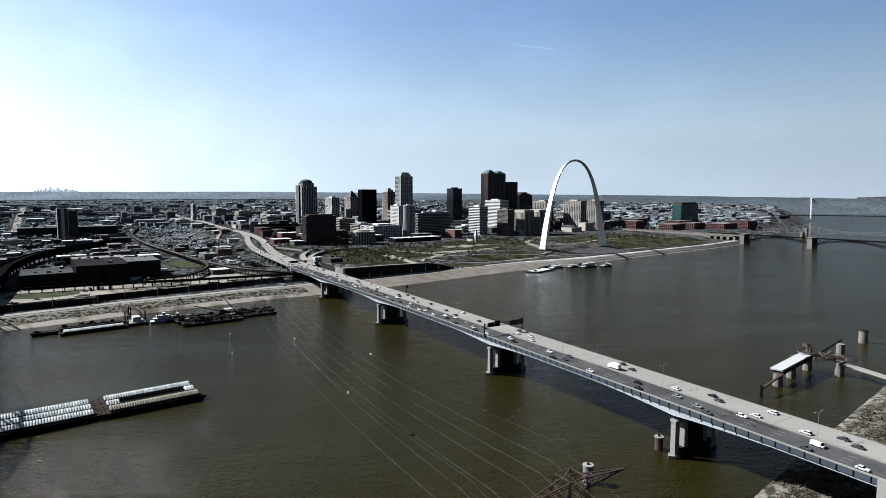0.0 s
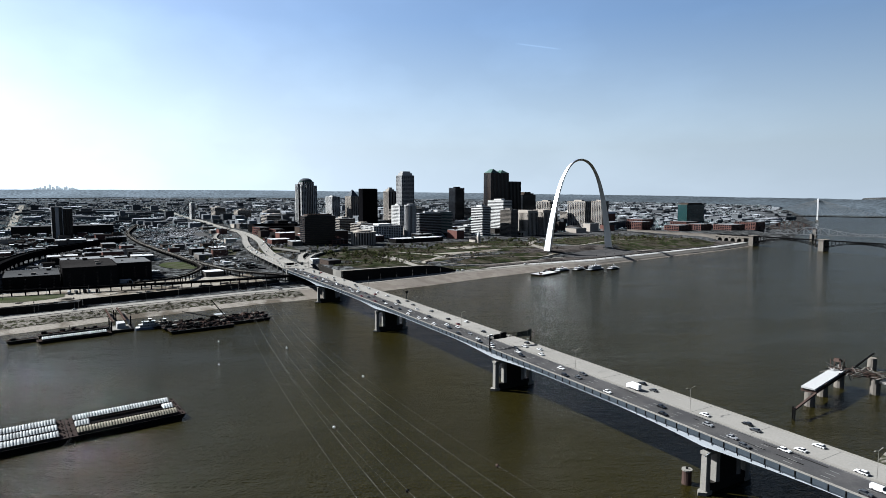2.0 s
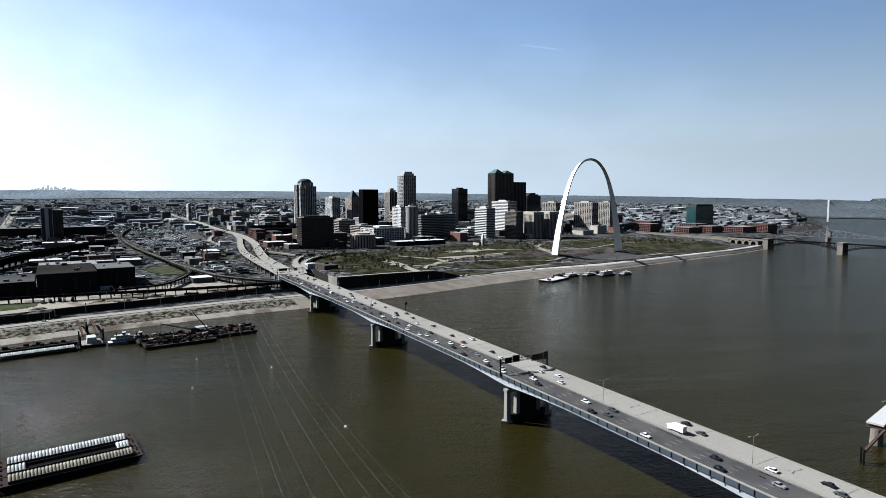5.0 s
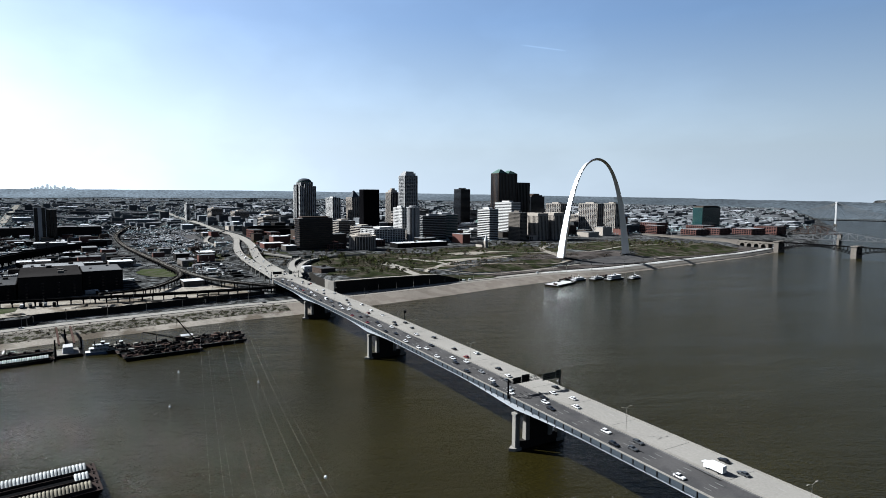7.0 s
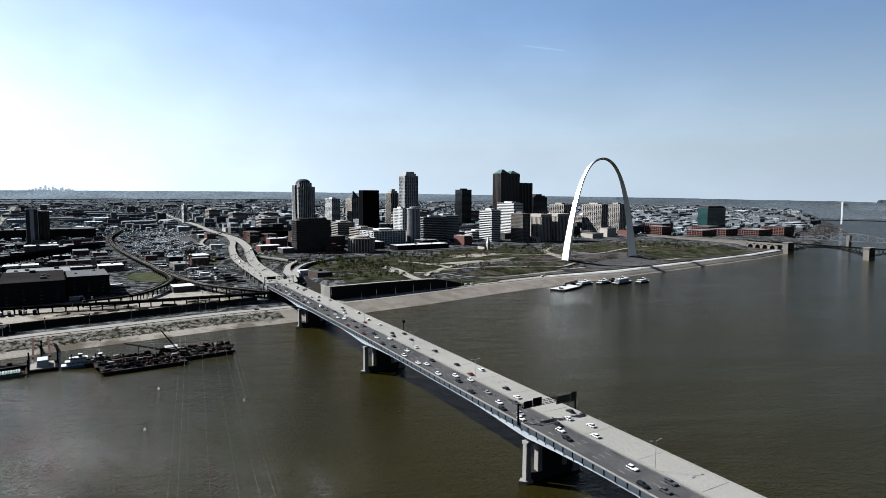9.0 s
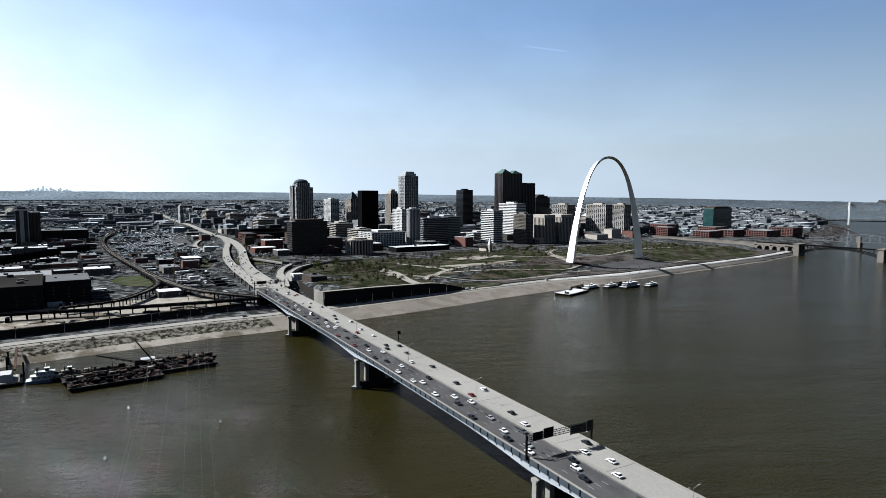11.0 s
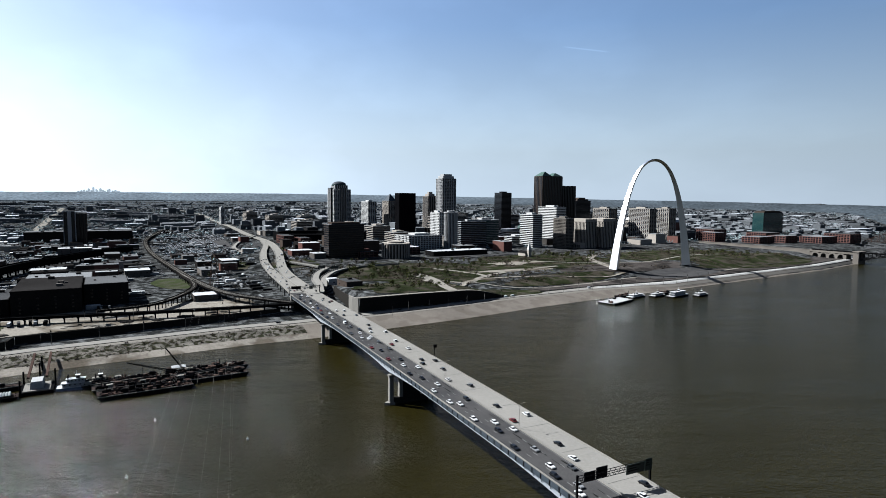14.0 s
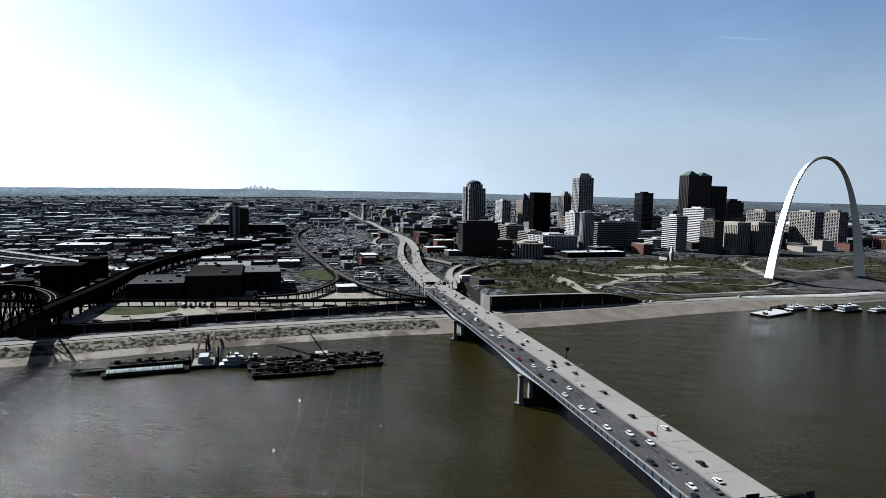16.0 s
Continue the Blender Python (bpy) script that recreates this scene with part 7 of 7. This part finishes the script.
MODELS = [tree_model(1, 11, 4.6, LEAF, 150, "broad tree in fresh spring leaf"), tree_model(2, 13, 4.2, LEAF, 120, "tall tree in thin spring leaf"),
          tree_model(3, 10, 4.4, LEAF_BROWN, 110, "bare brown tree with fine twigs"), tree_model(4, 8, 4.0, LEAF, 130, "low rounded green tree")]
used = set()
def plant(x, y, k, s):
    m = Matrix.Translation((x, y, land_height(x, y))) @ Matrix.Rotation(rnd.uniform(0, 6.28), 4, 'Z') @ Matrix.Scale(s, 4)
    if k in used:
        copy_thing(MODELS[k], m)
    else:
        MODELS[k].matrix_basis = m; used.add(k)


for cx, cy, rx, ry, n, bare in ((-110, -470, 95, 60, 46, .3), (-70, -420, 60, 50, 30, .3), (-170, -330, 80, 80, 34, .4), (-190, -180, 70, 90, 34, .5), (-140, -40, 60, 70, 30, .3), (-190, 90, 60, 60, 26, .4), (-120, 300, 70, 100, 36, .3), (-60, 400, 50, 60, 16, .2), (-330, -560, 70, 26, 30, .6),
                           (-480, -520, 90, 22, 30, .6), (-40, -720, 60, 30, 8, .8), (-260, -720, 60, 24, 8, .8), (30, -540, 30, 30, 8, .2), (55, -510, 40, 60, 26, .25), (-20, -300, 40, 60, 14, .5), (-250, -480, 30, 60, 18, .4), (-225, -25, 40, 62, 60, .15), (-120, -470, 80, 55, 50, .3), (-200, -300, 50, 60, 40, .4), (-90, 330, 55, 70, 40, .15)):
    for _ in range(int(n * 0.48)):
        a, r = rnd.uniform(0, 6.28), math.sqrt(rnd.random())
        plant(cx + rx * r * math.cos(a), cy + ry * r * math.sin(a), 2 if rnd.random() < bare else rnd.choice((0, 1, 3)), rnd.uniform(0.7, 1.25))
for _ in range(22):
    y = rnd.uniform(-720, -520)
    plant(lerp(EAST_SHORE, y) + rnd.uniform(14, 70), y, rnd.choice((2, 2, 3)), rnd.uniform(0.8, 1.3))
# brush along the downstream bank and the woods of the plain
rb = random.Random(8)


def brush_mesh(name, spots_, size, mat, label, category, clumps=(3, 6)):
    vs, fs = [], []
    for x, y, s in spots_:
        z = land_height(x, y)
        for _ in range(rb.randint(*clumps)):
            p = Vector((x + rb.gauss(0, s * .6), y + rb.gauss(0, s * .6), z + rb.uniform(0.1, 0.9) * s))
            b = len(vs)
            r = size * s * rb.uniform(.5, 1.1)
            vs += [tuple(p + Vector((rb.gauss(0, 1), rb.gauss(0, 1), rb.gauss(0, .6))).normalized() * r) for _ in range(4)]
            fs += [(b, b + 1, b + 2), (b, b + 3, b + 1), (b + 1, b + 3, b + 2), (b, b + 2, b + 3)]
    me = bpy.data.meshes.new(name); me.from_pydata(vs, [], fs); me.materials.append(mat)
    return tagged(new(name, me), label, category, kind="stuff")


brush_mesh("bank_brush", [(lerp(WEST_SHORE, y) - rb.uniform(11, 33), y, rb.uniform(.4, 1.3)) for y in [rb.uniform(-1130, -690) for _ in range(1500)]], 0.7, LEAF_BROWN, "dry brush on the river bank", "brush")
brush_mesh("bank_brush", [(lerp(EAST_SHORE, y) + rb.uniform(4, 60), y, rb.uniform(.7, 2.4)) for y in [rb.uniform(-800, -480) for _ in range(2600)]], 0.36, LEAF_BROWN, "dry brush on the near bank", "brush", (9, 16))
brush_mesh("park_brush", [(px, py, rb.uniform(.8, 2.6)) for px, py in [(rb.uniform(-260, 95), rb.uniform(-590, 480)) for _ in range(9000)] if noise.noise((px * .02, py * .02, 4)) > 0.12 and lerp(WEST_SHORE, py) - px > 105 and free_of_lines(px, py, 9)], 0.7, LEAF_BROWN, "dark leafless shrubs and young trees in the park", "shrubs", (3, 6))
brush_mesh("park_brush", [(px, py, rb.uniform(.8, 2.2)) for px, py in [(rb.uniform(-260, 80), rb.uniform(-590, 480)) for _ in range(5000)] if noise.noise((px * .02, py * .02, 14)) > 0.2 and lerp(WEST_SHORE, py) - px > 110 and free_of_lines(px, py, 9)], 0.7, LEAF, "green shrubs in the park", "shrubs", (3, 6))
woods = []
while len(woods) < 30000:
    a = radians(rb.uniform(98, 208)); d = 1250 + 3550 * rb.random() ** 0.7
    px, py = MID[0] + d * math.cos(a), MID[1] + d * math.sin(a)
    if lerp(WEST_SHORE, py) - px < 60 or px > -330:
        continue
    keep = 0.5 + 0.9 * noise.noise((px * .003, py * .003, 9)) + (0.35 if d > 2600 else 0) + (0.3 if py < -1000 - 0.2 * px * 0 and d > 1900 else 0)
    if rb.random() < keep and (d > 2200 or free_plot(px, py, 6, 6)):
        woods.append((px, py, rb.uniform(4, 8) * (1 if d < 2600 else 0.75 if d < 3600 else 0.55)))
while len(woods) < 33500:
    a = radians(rb.uniform(96, 126)); d = 3700 + 850 * rb.random()
    px, py = MID[0] + d * math.cos(a), MID[1] + d * math.sin(a)
    if (px < lerp(WEST_SHORE, py) - 80 or px > lerp(EAST_SHORE, py) + 80) and noise.noise((px * .0006, py * .0006, 3)) > -0.15:
        woods.append((px, py, rb.uniform(3, 5)))
brush_mesh("far_woods", woods, 0.6, FAR_WOOD_HAZED, "street trees and woods of the far plain", "woods", (3, 5))

# distant skyline on the ridge, its haze painted as a glow
for k in range(18):
    turn = 180.6 - k * 0.17 + rnd.uniform(-.05, .05)
    a, d = radians(turn), 4625
    px, py = MID[0] + d * math.cos(a), MID[1] + d * math.sin(a)
    rise = (4, 8, 12, 7, 20, 10, 30, 16, 9, 22, 12, 6, 14, 18, 8, 11, 5, 4)[k]
    top = 134 + d * math.tan(radians(lerp(RIDGE, turn))) + rise
    w = rnd.uniform(5, 9)
    bm = bmesh.new(); box(bm, -w, -w, 0, w, w, top - 60); box(bm, -w * 0.5, -w * 0.5, top - 60, w * 0.5, w * 0.5, top - 57)
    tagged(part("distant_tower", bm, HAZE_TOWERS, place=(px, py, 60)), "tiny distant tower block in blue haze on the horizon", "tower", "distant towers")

# ---- vehicles on the roads ----
def wheel_mesh():
    bm = bmesh.new()
    for sx in (1,):
        prism(bm, ring(0.33, 10), -0.11, 0.11)
    return mesh_of(bm, "wheel", RUBBER)


WHEEL = wheel_mesh()


def car_model(kind, paint, label):
    l, w = {"saloon": (4.7, 1.85), "wagon": (4.9, 1.95), "van": (5.4, 2.0), "truck": (8.6, 2.4)}[kind]
    ob = thing({"saloon": "car", "wagon": "car", "van": "van", "truck": "truck"}[kind], (0, 0, -60), label, "car" if kind in ("saloon", "wagon") else kind, "traffic on the bridge")
    bm = bmesh.new()
    if kind in ("saloon", "wagon"):
        prof = [(-l / 2, .35), (-l / 2, .8), (-l * .42, .92), (l * .18, .98), (l * .44, .82), (l / 2, .62), (l / 2, .35)]
        a = [bm.verts.new((x, -w / 2, z)) for x, z in prof]; b = [bm.verts.new((x, w / 2, z)) for x, z in prof]
        bm.faces.new(a); bm.faces.new(b[::-1])
        for i in range(len(prof)):
            bm.faces.new((a[i], b[i], b[(i + 1) % len(prof)], a[(i + 1) % len(prof)]))
        bmesh.ops.recalc_face_normals(bm, faces=bm.faces)
        part("body", bm, paint, ob)
        back = -l * .40 if kind == "saloon" else -l * .47
        bm = bmesh.new(); quadbox(bm, [(back, -w * .46, .95), (l * .2, -w * .46, .95), (l * .2, w * .46, .95), (back, w * .46, .95)], [(back + (.5 if kind == "saloon" else .2), -w * .38, 1.42), (l * .04, -w * .38, 1.42), (l * .04, w * .38, 1.42), (back + (.5 if kind == "saloon" else .2), w * .38, 1.42)])
        cabin = part("cabin", bm, GLASS, ob, "dark glass cabin")
        bm = bmesh.new(); box(bm, back + .55, -w * .38, 1.42, l * .03, w * .38, 1.5); part("roof", bm, paint, ob)
    elif kind == "van":
        box(bm, -l / 2, -w / 2, .4, l * .3, w / 2, 2.1, taper=.06); part("body", bm, paint, ob)
        bm = bmesh.new(); box(bm, l * .3, -w / 2 + .05, .4, l / 2, w / 2 - .05, 1.1); part("bonnet", bm, paint, ob)
        bm = bmesh.new(); quadbox(bm, [(l * .3, -w * .45, 1.1), (l * .44, -w * .45, 1.1), (l * .44, w * .45, 1.1), (l * .3, w * .45, 1.1)], [(l * .28, -w * .42, 2.0), (l * .31, -w * .42, 2.0), (l * .31, w * .42, 2.0), (l * .28, w * .42, 2.0)]); part("windscreen", bm, GLASS, ob)
    else:
        box(bm, -l / 2, -w / 2, .9, l * .22, w / 2, 3.6); part("cargo_box", bm, WHITE, ob, "white cargo box")
        bm = bmesh.new(); box(bm, l * .24, -w / 2 + .1, .5, l / 2, w / 2 - .1, 2.5, taper=.15); cab = part("cab", bm, paint, ob)
        bm = bmesh.new(); box(bm, l / 2 - .2, -w * .38, 1.5, l / 2 + .02, w * .38, 2.2); part("windscreen", bm, GLASS, cab)
        bm = bmesh.new(); box(bm, -l / 2 + .3, -.5, .5, l * .4, .5, .9); part("chassis", bm, STEEL_DARK, ob)
    for x in (-l * .3, l * .31):
        for s in (-1, 1):
            part("wheel", WHEEL, None, ob, place=Matrix.Translation((x, s * (w / 2 - .1), .33)) @ Matrix.Rotation(math.pi / 2, 4, 'X'))
    return ob


NAMES = ("white", "black", "silver", "grey", "dark red", "dark blue")
CARS = [car_model("saloon", CAR_PAINTS[i], NAMES[i] + " saloon car driving on the road") for i in range(6)]
CARS += [car_model("wagon", CAR_PAINTS[i], NAMES[i] + " estate car driving on the road") for i in (0, 1, 3)]
CARS += [car_model("van", CAR_PAINTS[0], "white panel van driving on the road"), car_model("truck", CAR_PAINTS[0], "white box truck driving on the road")]
MIX = [0] * 8 + [1] * 7 + [2] * 3 + [3] * 4 + [4] * 2 + [5] * 1 + [6] * 4 + [7] * 4 + [8] * 2 + [9] + [10]
placed = set()
vr = random.Random(23)


stops = []


def drive(k, m, gap=6.0):
    at = m.to_translation()
    if any((at - s).length < gap for s in stops):
        return None
    stops.append(at)
    if k in placed:
        return copy_thing(CARS[k], m)
    CARS[k].matrix_basis = m
    placed.add(k)
    return CARS[k]


for v in (-13.9, -10.4, -6.9, -3.4):
    u = -185 + vr.uniform(0, 30)
    while u < 670:
        drive(vr.choice(MIX), bridge_frame(u, v, deck(u) + 0.02))
        u += vr.uniform(12, 52) if u > 100 else vr.uniform(20, 80)
for v in (2.6, 5.8, 9.4, 13.2):
    u = -185 + vr.uniform(0, 60)
    while u < 670:
        drive(vr.choice(MIX), bridge_frame(u, v, deck(u) + 0.02) @ Matrix.Rotation(math.pi, 4, 'Z'))
        u += vr.uniform(22, 110)
for pts, width, gap in ((HW_SOUTH, 13, (20, 75)), (HW_NORTH, 15, (40, 150))):
    ln = resample(pts, 6)
    for off in (-4, 0, 4):
        i = vr.randint(0, 8)
        while i < min(len(ln) - 2, 75):
            d = ln[i + 1] - ln[i]
            s = Vector((-d.y, d.x, 0)).normalized() * off
            drive(vr.choice(MIX), Matrix.Translation(ln[i] + s + Vector((0, 0, 0.02))) @ Matrix.Rotation(math.atan2(d.y, d.x), 4, 'Z'), 6.5)
            i += max(2, int(vr.uniform(*gap) / 6))
for y in (-398, -386, -244, 20, -930, -700, -560, -610):
    drive(9 if y in (-398, -386, -244) else vr.choice(MIX), Matrix.Translation((lerp(WEST_SHORE, y) - road_in(y) - 6, y, land_height(lerp(WEST_SHORE, y) - road_in(y) - 6, y) + 0.52)) @ Matrix.Rotation(math.pi / 2, 4, 'Z'))
